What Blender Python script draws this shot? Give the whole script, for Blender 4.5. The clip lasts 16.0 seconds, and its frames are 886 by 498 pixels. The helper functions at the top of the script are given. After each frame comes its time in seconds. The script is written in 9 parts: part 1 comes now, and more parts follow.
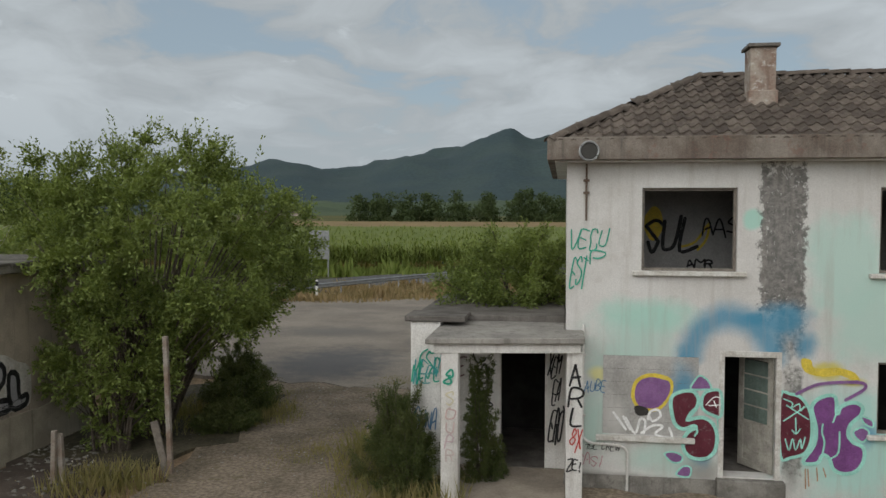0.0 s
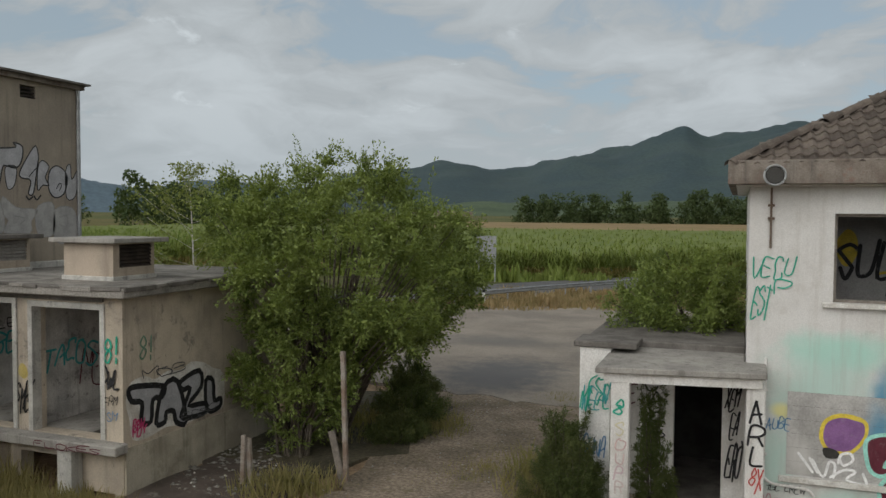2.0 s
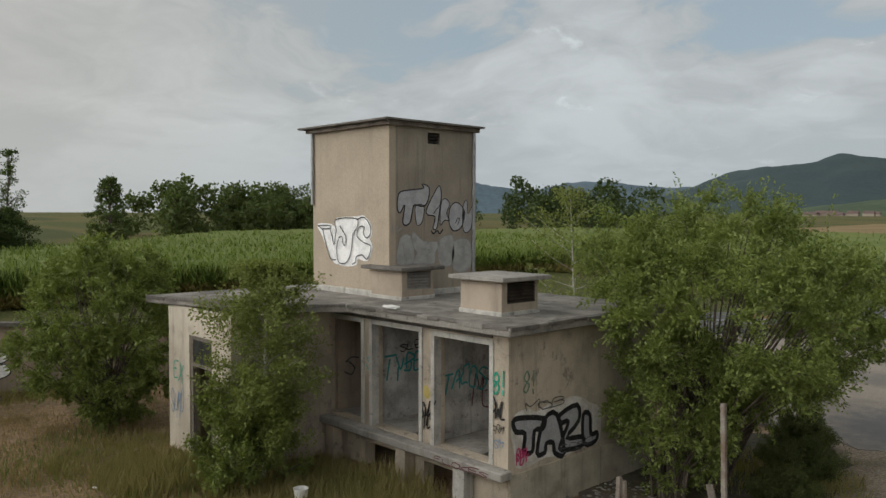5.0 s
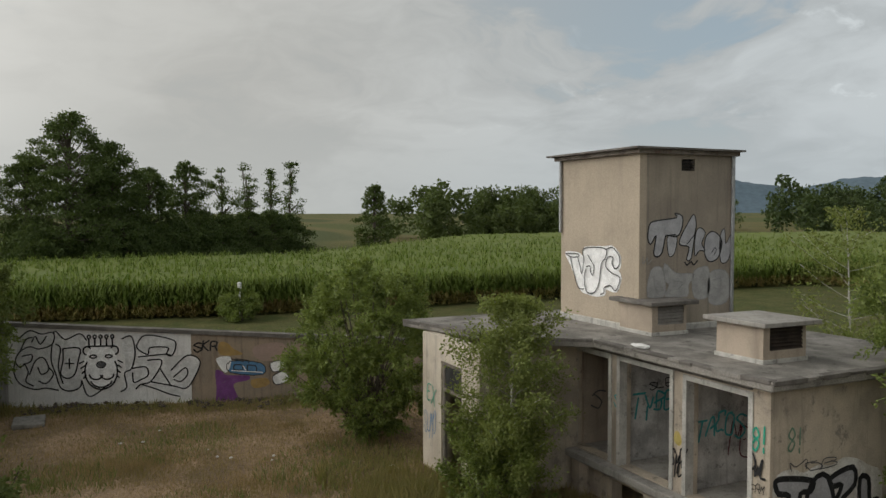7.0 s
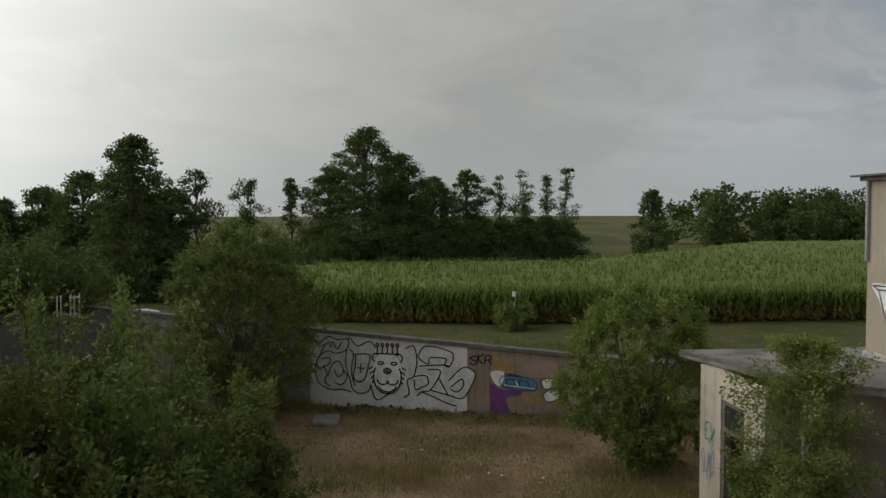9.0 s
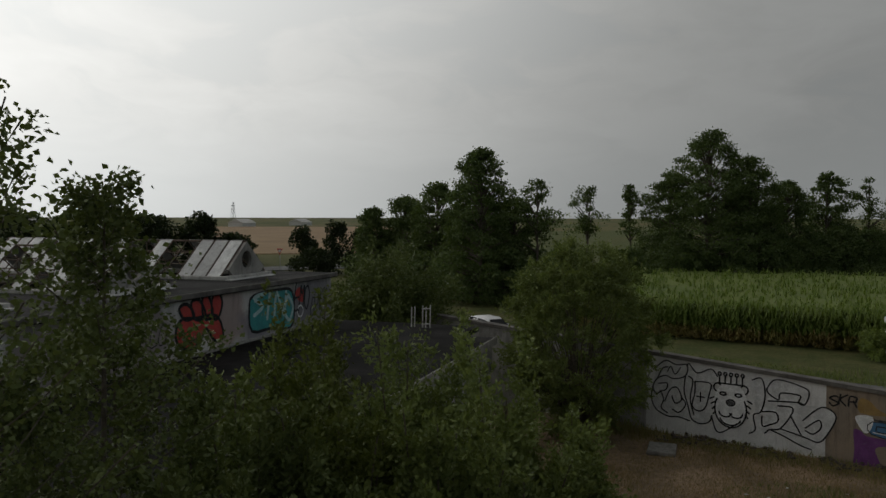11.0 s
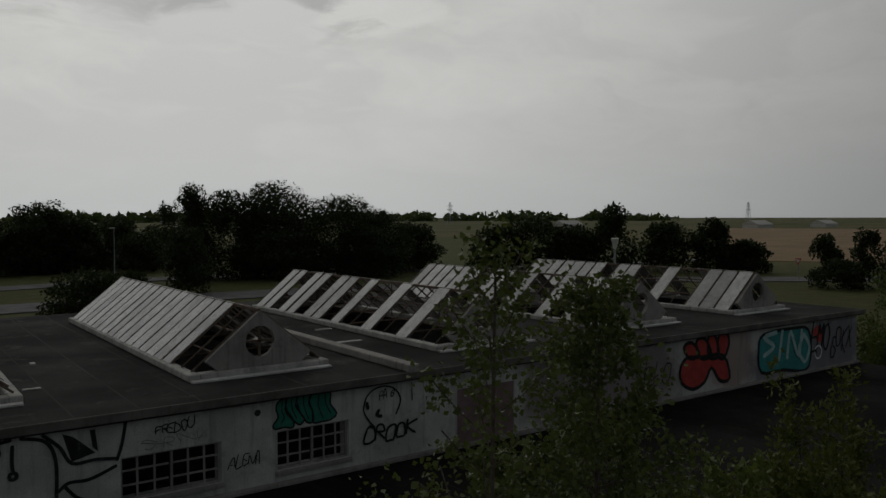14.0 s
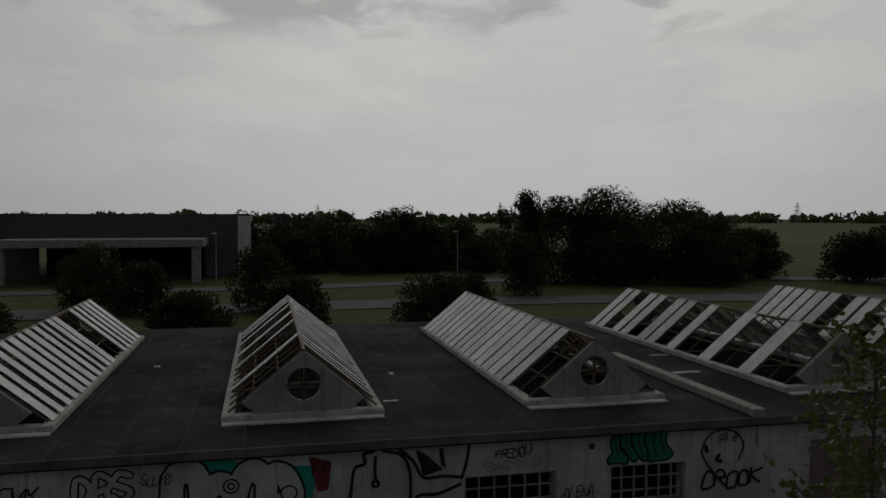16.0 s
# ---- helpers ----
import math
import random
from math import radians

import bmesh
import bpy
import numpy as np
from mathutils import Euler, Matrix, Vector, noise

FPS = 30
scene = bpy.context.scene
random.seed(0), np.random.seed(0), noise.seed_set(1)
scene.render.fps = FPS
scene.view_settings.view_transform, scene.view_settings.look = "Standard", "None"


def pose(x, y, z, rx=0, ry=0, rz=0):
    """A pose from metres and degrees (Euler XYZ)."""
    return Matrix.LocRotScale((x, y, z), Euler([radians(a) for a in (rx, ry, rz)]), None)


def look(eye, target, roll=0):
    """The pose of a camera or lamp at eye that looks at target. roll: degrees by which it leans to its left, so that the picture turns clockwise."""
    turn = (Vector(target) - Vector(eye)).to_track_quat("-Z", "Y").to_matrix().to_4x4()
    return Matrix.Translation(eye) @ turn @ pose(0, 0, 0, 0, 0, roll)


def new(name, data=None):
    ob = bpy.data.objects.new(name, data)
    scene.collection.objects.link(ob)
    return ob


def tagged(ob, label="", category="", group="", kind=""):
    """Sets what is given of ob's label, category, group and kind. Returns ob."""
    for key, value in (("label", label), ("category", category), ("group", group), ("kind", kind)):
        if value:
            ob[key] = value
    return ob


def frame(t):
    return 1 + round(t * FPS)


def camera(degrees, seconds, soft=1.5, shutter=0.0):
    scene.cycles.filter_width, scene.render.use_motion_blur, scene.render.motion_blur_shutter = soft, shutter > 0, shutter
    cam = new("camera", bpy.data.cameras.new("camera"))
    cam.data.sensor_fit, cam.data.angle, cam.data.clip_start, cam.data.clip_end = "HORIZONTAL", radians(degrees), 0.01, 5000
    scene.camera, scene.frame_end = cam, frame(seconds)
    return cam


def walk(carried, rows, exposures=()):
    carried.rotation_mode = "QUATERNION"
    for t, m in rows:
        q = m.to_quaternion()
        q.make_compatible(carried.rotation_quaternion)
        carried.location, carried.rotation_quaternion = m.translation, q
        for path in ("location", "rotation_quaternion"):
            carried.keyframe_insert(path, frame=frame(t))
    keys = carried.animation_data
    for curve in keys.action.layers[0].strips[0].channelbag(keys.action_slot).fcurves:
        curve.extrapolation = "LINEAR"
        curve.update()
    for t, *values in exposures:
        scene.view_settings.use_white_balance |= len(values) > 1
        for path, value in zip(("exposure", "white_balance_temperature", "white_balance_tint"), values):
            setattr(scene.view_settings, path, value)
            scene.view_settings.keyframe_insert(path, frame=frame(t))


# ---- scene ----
cam = camera(58.05, 16.0)
PATH = [  # seconds, x, y, z, tilt, roll, yaw
    (0.0, -0.000, 0.000, 4.500, 87.578, -0.143, 8.600),
    (0.5, -0.007, -0.006, 4.595, 87.569, -0.233, 10.663),
    (1.0, -0.026, -0.010, 4.694, 87.567, -0.316, 13.274),
    (1.5, -0.048, -0.015, 4.793, 87.562, -0.380, 16.532),
    (2.0, -0.066, -0.017, 4.889, 87.544, -0.423, 20.485),
    (2.5, -0.062, -0.033, 4.987, 87.518, -0.439, 24.754),
    (3.0, -0.054, -0.052, 5.093, 87.501, -0.416, 29.270),
    (3.5, -0.044, -0.061, 5.211, 87.498, -0.369, 33.730),
    (4.0, -0.033, -0.064, 5.340, 87.495, -0.306, 38.197),
    (6.5, -0.153, 0.017, 6.260, 87.366, 0.055, 60.384),
    (7.0, -0.171, 0.063, 6.423, 87.417, 0.101, 64.842),
    (7.5, -0.191, 0.110, 6.580, 87.475, 0.141, 69.346),
    (8.0, -0.225, 0.158, 6.726, 87.510, 0.161, 73.927),
    (10.5, -0.753, 0.191, 7.410, 87.660, -0.206, 102.254),
    (11.0, -0.874, 0.160, 7.573, 87.693, -0.165, 108.348),
    (11.5, -0.996, 0.128, 7.733, 87.705, -0.117, 114.392),
    (12.0, -1.113, 0.100, 7.890, 87.688, -0.064, 120.279),
    (12.5, -1.207, 0.069, 8.054, 87.677, -0.008, 126.171),
    (13.0, -1.290, 0.041, 8.226, 87.681, 0.042, 132.155),
    (13.5, -1.356, 0.012, 8.402, 87.689, 0.075, 138.121),
    (14.0, -1.394, -0.027, 8.563, 87.671, 0.080, 143.970),
    (14.5, -1.401, -0.078, 8.718, 87.665, 0.073, 149.831),
    (15.0, -1.390, -0.123, 8.866, 87.685, 0.056, 155.517),
    (15.5, -1.365, -0.164, 9.007, 87.712, 0.022, 161.404),
    (16.0, -1.332, -0.205, 9.146, 87.745, -0.018, 167.358),
]
EXPOSURES = [(0.0, 0.02, 6500, 10), (4.0, 0.16, 6640, 10), (7.0, 0.14, 6720, 10), (8.0, 0.0, 6650, 10), (10.5, -0.74, 6500, 10), (12.0, -1.28, 6500, 10), (13.0, -1.58, 6500, 10), (14.0, -1.83, 6500, 10), (16.0, -1.95, 6500, 10)]
walk(cam, [(t, pose(*p)) for t, *p in PATH], EXPOSURES)

# ---- light: high cloud, the sun low behind it towards -y ----
SUN_AZ, SUN_EL = radians(188), radians(33)  # direction of the sun: angle from +x, height
SUN_DIR = Vector((math.cos(radians(-108)) * math.cos(SUN_EL), math.sin(radians(-108)) * math.cos(SUN_EL), math.sin(SUN_EL)))


class Nodes:
    """A small helper to write node trees in few lines."""

    def __init__(self, tree):
        self.t = tree

    def add(self, kind, **sets):
        n = self.t.nodes.new(kind)
        if "operation" in sets:
            n.operation = sets["operation"]
        if "data_type" in sets:
            n.data_type = sets["data_type"]
        return n

    def put(self, socket, value):
        if hasattr(value, "is_output"):
            self.t.links.new(value, socket)
        else:
            socket.default_value = value

    def math(self, op, a, b=0.0, c=0.0, clamp=False):
        n = self.add("ShaderNodeMath", operation=op)
        n.use_clamp = clamp
        self.put(n.inputs[0], a), self.put(n.inputs[1], b), self.put(n.inputs[2], c)
        return n.outputs[0]

    def vec(self, op, a, b=(0, 0, 0)):
        n = self.add("ShaderNodeVectorMath", operation=op)
        self.put(n.inputs[0], a), self.put(n.inputs[1], b)
        if op == "SCALE":
            n.inputs[3].default_value = 0.7
        return n.outputs["Value"] if op in ("DOT_PRODUCT", "LENGTH") else n.outputs[0]

    def noise(self, vector, scale, detail=4.0, rough=0.55):
        n = self.add("ShaderNodeTexNoise")
        self.put(n.inputs["Vector"], vector)
        n.inputs["Scale"].default_value, n.inputs["Detail"].default_value, n.inputs["Roughness"].default_value = scale, detail, rough
        return n.outputs["Fac"]

    def ramp(self, value, lo, hi, a=0.0, b=1.0):
        n = self.add("ShaderNodeMapRange")
        n.interpolation_type = "SMOOTHSTEP"
        self.put(n.inputs[0], value)
        for i, v in enumerate((lo, hi, a, b)):
            n.inputs[i + 1].default_value = v
        return n.outputs[0]

    def mix(self, fac, a, b, blend="MIX"):
        n = self.add("ShaderNodeMix", data_type="RGBA")
        n.blend_type = blend
        self.put(n.inputs[0], fac)
        for i, v in ((6, a), (7, b)):
            self.put(n.inputs[i], (*v, 1) if isinstance(v, tuple) and len(v) == 3 else v)
        return n.outputs[2]

    def xyz(self, v):
        n = self.add("ShaderNodeSeparateXYZ")
        self.put(n.inputs[0], v)
        return n.outputs

    def join(self, x, y, z):
        n = self.add("ShaderNodeCombineXYZ")
        for i, v in enumerate((x, y, z)):
            self.put(n.inputs[i], v)
        return n.outputs[0]


def make_world():
    world = bpy.data.worlds.new("overcast")
    scene.world = world
    world.use_nodes = True
    nt = world.node_tree
    nt.nodes.clear()
    n = Nodes(nt)
    way = n.add("ShaderNodeTexCoord").outputs["Generated"]
    sky = n.add("ShaderNodeTexSky")
    sky.sky_type, sky.sun_disc = "NISHITA", False
    sky.sun_elevation, sky.sun_rotation = SUN_EL, SUN_AZ
    x, y, z = n.xyz(way)
    up = n.math("MAXIMUM", z, 0.0)
    # cloud deck seen in perspective
    d = n.math("ADD", up, 0.26)
    deck = n.join(n.math("DIVIDE", x, d), n.math("MULTIPLY", n.math("DIVIDE", y, d), 1.0), 0.0)
    warp = n.vec("ADD", deck, n.vec("SCALE", n.join(n.noise(deck, 1.3, 3.0), n.noise(n.vec("ADD", deck, (7.0, 3.0, 0.0)), 1.3, 3.0), 0.0)))
    big = n.noise(warp, 1.0, 5.0, 0.5)
    fine = n.noise(warp, 3.2, 7.0, 0.6)
    form = n.math("ADD", n.math("MULTIPLY", big, 0.65), n.math("MULTIPLY", fine, 0.35))
    toward = n.vec("DOT_PRODUCT", way, tuple(SUN_DIR))
    glow = n.math("POWER", n.ramp(toward, 0.15, 1.2), 1.45)
    base = n.mix(glow, n.mix(n.ramp(y, 0.1, 0.8), (0.43, 0.44, 0.43), (0.41, 0.45, 0.475)), (2.50, 2.50, 2.42))
    shade = n.math("MULTIPLY", n.math("ADD", 1.0, n.math("MULTIPLY", n.ramp(form, 0.42, 0.62, -0.12, 0.2), n.ramp(y, -0.2, 0.7, 0.3, 1.0))), n.ramp(up, 0.25, 1.0, 1.0, 0.46))
    # ragged darker clouds high on the sun's side
    rag = n.math("MULTIPLY", n.math("MULTIPLY", n.ramp(n.noise(warp, 2.9, 6.0, 0.55), 0.45, 0.57), n.ramp(n.noise(deck, 0.9, 2.0), 0.28, 0.44)), n.math("MULTIPLY", n.ramp(y, -0.72, -0.88), n.ramp(up, 0.185, 0.25)))
    shade = n.math("MULTIPLY", shade, n.math("SUBTRACT", 1.0, n.math("MULTIPLY", rag, 0.30)))
    # white tufts where the deck is thin
    tuft = n.math("MULTIPLY", n.ramp(n.noise(warp, 4.2, 7.0, 0.62), 0.60, 0.72), n.ramp(y, 0.2, 0.7))
    shade = n.math("MULTIPLY", shade, n.math("ADD", 1.0, n.math("MULTIPLY", tuft, 0.22)))
    cloud = n.mix(1.0, base, n.join(shade, shade, shade), "MULTIPLY")
    blue = n.mix(1.0, sky.outputs[0], (0.12, 0.12, 0.12), "MULTIPLY")
    blue = n.mix(0.72, blue, n.mix(1.0, base, (0.60, 0.73, 0.80), "MULTIPLY"))
    hole = n.math("MULTIPLY", n.ramp(form, 0.485, 0.425), n.math("MULTIPLY", n.ramp(up, 0.03, 0.16), n.ramp(y, 0.25, 0.75, 0.12, 1.0)))
    col = n.mix(n.math("MULTIPLY", hole, 0.7), cloud, blue)
    # haze along the horizon
    col = n.mix(n.ramp(up, 0.16, 0.0, 0.0, 0.75), col, n.mix(1.0, base, (0.97, 1.0, 1.02), "MULTIPLY"))
    bg = n.add("ShaderNodeBackground")
    n.put(bg.inputs[0], col)
    bg.inputs[1].default_value = 1.0
    out = n.add("ShaderNodeOutputWorld")
    nt.links.new(bg.outputs[0], out.inputs[0])


make_world()
sun = new("sun", bpy.data.lights.new("sun", "SUN"))
sun.data.energy, sun.data.angle, sun.data.color = 0.25, radians(30), (1.0, 0.95, 0.88)
sun.matrix_world = look(SUN_DIR * 60, (0, 0, 0))


# ---- materials ----
def surface(name, c1, c2, scale=1.5, rough=0.85, bump=0.25, fine=45.0, metal=0.0, streak=0.0, streak_col=(0.06, 0.055, 0.05), spots=0.0, spot_col=(0.1, 0.09, 0.08), sprays=(), axis=0, random=0.0, grit=0.14, seams=0.0, spec=0.3):
    """A weathered surface: two tones at a large and a small scale, run-down streaks, patches, relief, and spray clouds
    (u, z, half width, half height, colour, softness) on a wall along axis (0: x, 1: y) or on the ground (2)."""
    m = bpy.data.materials.new(name)
    m.use_nodes = True
    n = Nodes(m.node_tree)
    bsdf = m.node_tree.nodes["Principled BSDF"]
    pos = n.add("ShaderNodeNewGeometry").outputs["Position"]
    big, small = n.noise(pos, scale, 5.0, 0.6), n.noise(pos, fine, 3.0, 0.6)
    col = n.mix(n.ramp(big, 0.35, 0.65), c1, c2)
    grain = n.ramp(small, 0.3, 0.7, 1 - grit, 1 + grit * 0.7)
    col = n.mix(1.0, col, n.join(grain, grain, grain), "MULTIPLY")
    if spots:
        col = n.mix(n.math("MULTIPLY", n.ramp(n.noise(pos, scale * 2.7, 7.0, 0.72), 0.56, 0.64), spots), col, spot_col)
    x, y, z = n.xyz(pos)
    for u, h, ru, rh, c, soft, *ring in sprays:
        du = n.math("DIVIDE", n.math("SUBTRACT", y if axis == 1 else x, u), ru)
        dz = n.math("DIVIDE", n.math("SUBTRACT", y if axis == 2 else z, h), rh)
        dist = n.math("SQRT", n.math("ADD", n.math("MULTIPLY", du, du), n.math("MULTIPLY", dz, dz)))
        rough_rim = soft < 0.2
        dist = n.math("ADD", dist, n.math("MULTIPLY", n.math("SUBTRACT", n.noise(pos, 7.0 if rough_rim else 2.2, 8.0 if rough_rim else 4.0, 0.72 if rough_rim else 0.55), 0.5), 2.2 if rough_rim else 0.9 * (0.3 if ring else 1.0)))
        if ring and ring[0] < 0:
            # a ragged upright strip, speckled
            edge = n.math("MULTIPLY", n.math("SUBTRACT", n.noise(pos, 9.0, 9.0, 0.78), 0.5), -2.0 * ring[0])
            dist = n.math("ADD", n.math("MAXIMUM", n.math("ABSOLUTE", du), n.math("ABSOLUTE", dz)), edge)
            c = n.mix(n.ramp(n.noise(pos, 8.0, 9.0, 0.8), 0.42, 0.6), tuple(v * 0.5 for v in c), tuple(v * 1.7 for v in c))
            dist = n.math("ADD", dist, n.ramp(n.noise(pos, 15.0, 8.0, 0.8), 0.56, 0.66, 0.0, 0.8))
        elif ring:
            dist = n.math("DIVIDE", n.math("ABSOLUTE", n.math("SUBTRACT", dist, 1.0)), ring[0])
            dist = n.math("ADD", dist, n.ramp(dz, 0.1, -0.35, 0.0, 1.0))
        col = n.mix(n.math("MULTIPLY", n.ramp(dist, 1.0, 1.0 - soft), 0.85), col, c)
    if seams:
        lane = n.math("FRACT", n.math("DIVIDE", x, seams))
        lap = n.math("MULTIPLY", n.ramp(lane, 0.035, 0.02), n.ramp(n.noise(pos, 0.9, 4.0), 0.35, 0.6, 0.1, 0.8))
        col = n.mix(lap, col, tuple(v * 1.9 for v in c1))
        tone = n.noise(n.join(n.math("FLOOR", n.math("DIVIDE", x, seams)), n.math("MULTIPLY", y, 0.12), 0.0), 1.7, 2.0)
        tone = n.ramp(tone, 0.3, 0.7, 0.75, 1.35)
        col = n.mix(1.0, col, n.join(tone, tone, tone), "MULTIPLY")
    if streak:
        run = n.join(n.math("MULTIPLY", x, 7.0), n.math("MULTIPLY", y, 7.0), n.math("MULTIPLY", z, 0.45))
        col = n.mix(n.math("MULTIPLY", n.ramp(n.noise(run, 1.0, 6.0, 0.65), 0.5, 0.72), streak), col, streak_col)
    if random:
        r = n.add("ShaderNodeObjectInfo").outputs["Random"]
        r = n.math("MULTIPLY_ADD", r, random, 1.0 - random * 0.5)
        col = n.mix(1.0, col, n.join(r, r, r), "MULTIPLY")
    n.put(bsdf.inputs["Base Color"], col)
    bsdf.inputs["Metallic"].default_value = metal
    n.put(bsdf.inputs["Roughness"], n.ramp(big, 0.3, 0.7, max(rough - 0.1, 0.02), min(rough + 0.1, 1.0)))
    bsdf.inputs["Specular IOR Level"].default_value = spec
    if bump:
        b = n.add("ShaderNodeBump")
        b.inputs["Strength"].default_value, b.inputs["Distance"].default_value = bump, 0.02
        n.put(b.inputs["Height"], n.math("ADD", n.math("MULTIPLY", big, 1.5), small))
        n.put(bsdf.inputs["Normal"], b.outputs[0])
    return m


def paint(name, c, rough=0.6):
    """Spray paint with uneven cover."""
    return surface(name, c, tuple(min(1, v * 1.25 + 0.01) for v in c), 4.0, rough, 0.12, 60.0, spots=0.6, spot_col=tuple(0.74 * v + 0.12 for v in c), streak=0.25, streak_col=tuple(0.8 * v + 0.06 for v in c), grit=0.2)


def leafy(name, c1, c2, c3, lit_share=0.27, gloss=0.15):
    """Leaves: every leaf its own tint, some light passes through."""
    m = bpy.data.materials.new(name)
    m.use_nodes = True
    nt = m.node_tree
    n = Nodes(nt)
    bsdf, out = nt.nodes["Principled BSDF"], nt.nodes["Material Output"]
    geo = n.add("ShaderNodeNewGeometry")
    col = n.mix(geo.outputs["Random Per Island"], c1, c2)
    patch = n.ramp(n.noise(geo.outputs["Position"], 0.9, 4.0), 0.42, 0.66)
    col = n.mix(n.math("MULTIPLY", patch, 0.7), col, c3)
    n.put(bsdf.inputs["Base Color"], col)
    bsdf.inputs["Roughness"].default_value, bsdf.inputs["Specular IOR Level"].default_value = 0.5, gloss
    tr = n.add("ShaderNodeBsdfTranslucent")
    n.put(tr.inputs[0], n.mix(1.0, col, (1.3, 1.35, 0.6), "MULTIPLY"))
    mixer = n.add("ShaderNodeMixShader")
    mixer.inputs[0].default_value = lit_share
    nt.links.new(bsdf.outputs[0], mixer.inputs[1]), nt.links.new(tr.outputs[0], mixer.inputs[2])
    nt.links.new(mixer.outputs[0], out.inputs[0])
    return m


CEMENT = (0.115, 0.108, 0.10)
TURQ, BLUE, YELL, PURP, WINE = (0.38, 0.66, 0.57), (0.07, 0.27, 0.42), (0.60, 0.52, 0.10), (0.16, 0.05, 0.22), (0.10, 0.012, 0.025)
PALE = (0.45, 0.63, 0.57)
house_plaster = surface("white_house_plaster", (0.67, 0.66, 0.645), (0.59, 0.575, 0.555), 0.8, 0.9, 0.22, 55.0, streak=0.34, streak_col=(0.40, 0.37, 0.335), spots=0.28, spot_col=(0.46, 0.43, 0.395), grit=0.09, sprays=(
    (1.35, 2.85, 1.15, 0.42, TURQ, 0.7), (1.1, 2.3, 1.1, 0.7, PALE, 0.8), (4.35, 3.75, 0.85, 1.05, PALE, 0.55), (4.8, 2.9, 1.0, 1.0, PALE, 0.7), (2.98, 4.45, 0.2, 0.2, TURQ, 0.5),
    (1.8, 0.55, 1.2, 0.40, PALE, 0.9), (4.4, 0.9, 1.4, 1.25, (0.40, 0.68, 0.62), 0.6), (0.5, 1.15, 0.5, 0.9, PALE, 0.95), (2.3, 0.35, 0.5, 0.45, (0.30, 0.29, 0.27), 0.9), (3.62, 0.45, 0.22, 0.5, (0.26, 0.25, 0.235), 0.8), (0.9, 0.16, 1.2, 0.16, (0.24, 0.23, 0.215), 0.8), (0.62, 1.90, 0.25, 0.16, (0.75, 0.70, 0.30), 0.8), (4.1, 2.05, 0.35, 0.2, YELL, 0.6), (4.5, 1.90, 0.3, 0.10, YELL, 0.7),
    (3.42, 4.12, 0.36, 1.28, CEMENT, 0.12, -0.8), (3.62, 1.25, 0.16, 0.95, (0.22, 0.215, 0.205), 0.3, -0.7), (3.55, 2.7, 0.26, 0.5, (0.24, 0.235, 0.225), 0.4, -0.6),
    (1.95, 2.05, 0.17, 0.55, BLUE, 0.8), (2.66, 2.12, 0.66, 0.76, BLUE, 0.9, 0.48), (3.45, 2.85, 0.58, 0.40, BLUE, 0.7), (3.0, 2.85, 0.35, 0.16, BLUE, 0.8), (3.80, 2.45, 0.24, 0.34, BLUE, 0.9), (1.80, 1.55, 0.32, 0.65, BLUE, 0.95), (2.25, 0.75, 0.3, 0.4, BLUE, 0.95), (4.75, 1.1, 0.22, 0.3, (0.12, 0.30, 0.46), 0.9)))
shut_plaster = surface("thin_grey_white_render", (0.50, 0.49, 0.475), (0.38, 0.37, 0.355), 2.0, 0.9, 0.3, 40.0, streak=0.3, streak_col=(0.26, 0.25, 0.24), spots=0.4, spot_col=(0.30, 0.29, 0.28), sprays=((1.92, 1.75, 0.32, 0.6, BLUE, 0.9), (0.85, 1.2, 0.3, 0.5, (0.58, 0.57, 0.55), 0.9)))
block_beige = surface("stained_beige_block_plaster", (0.58, 0.50, 0.40), (0.36, 0.31, 0.255), 0.75, 0.92, 0.3, 40.0, streak=0.36, streak_col=(0.15, 0.135, 0.12), spots=0.75, spot_col=(0.21, 0.19, 0.17), grit=0.12)
annex_pale = surface("pale_annex_plaster", (0.64, 0.575, 0.48), (0.50, 0.44, 0.36), 1.0, 0.92, 0.3, streak=0.35, streak_col=(0.19, 0.17, 0.15), spots=0.4, spot_col=(0.27, 0.24, 0.21))
smear_white = surface("smeared_white_paint", (0.76, 0.745, 0.715), (0.56, 0.53, 0.48), 3.5, 0.9, 0.2, spots=0.6, spot_col=(0.34, 0.31, 0.265))
plinth_beige = surface("pale_stained_block_plinth", (0.52, 0.47, 0.38), (0.36, 0.32, 0.255), 1.1, 0.92, 0.3, streak=0.5, streak_col=(0.16, 0.155, 0.11), spots=0.35, spot_col=(0.20, 0.185, 0.13))
bay_concrete = surface("flaking_grey_bay_concrete", (0.58, 0.565, 0.53), (0.42, 0.41, 0.385), 2.0, 0.92, 0.35, 40.0, streak=0.4, spots=0.5, spot_col=(0.17, 0.16, 0.15))
bay_plaster = surface("smeared_bay_plaster", (0.66, 0.65, 0.63), (0.40, 0.39, 0.38), 1.6, 0.9, 0.3, spots=0.6, spot_col=(0.14, 0.13, 0.125), streak=0.45, streak_col=(0.20, 0.19, 0.18))
low_plaster = surface("white_annex_plaster", (0.78, 0.77, 0.75), (0.62, 0.60, 0.57), 1.4, 0.9, 0.3, streak=0.35, streak_col=(0.30, 0.27, 0.24), spots=0.25, spot_col=(0.36, 0.33, 0.30))
concrete = surface("weathered_concrete", (0.40, 0.38, 0.35), (0.29, 0.275, 0.255), 1.3, 0.9, 0.35, streak=0.45, spots=0.35, spot_col=(0.15, 0.145, 0.13))
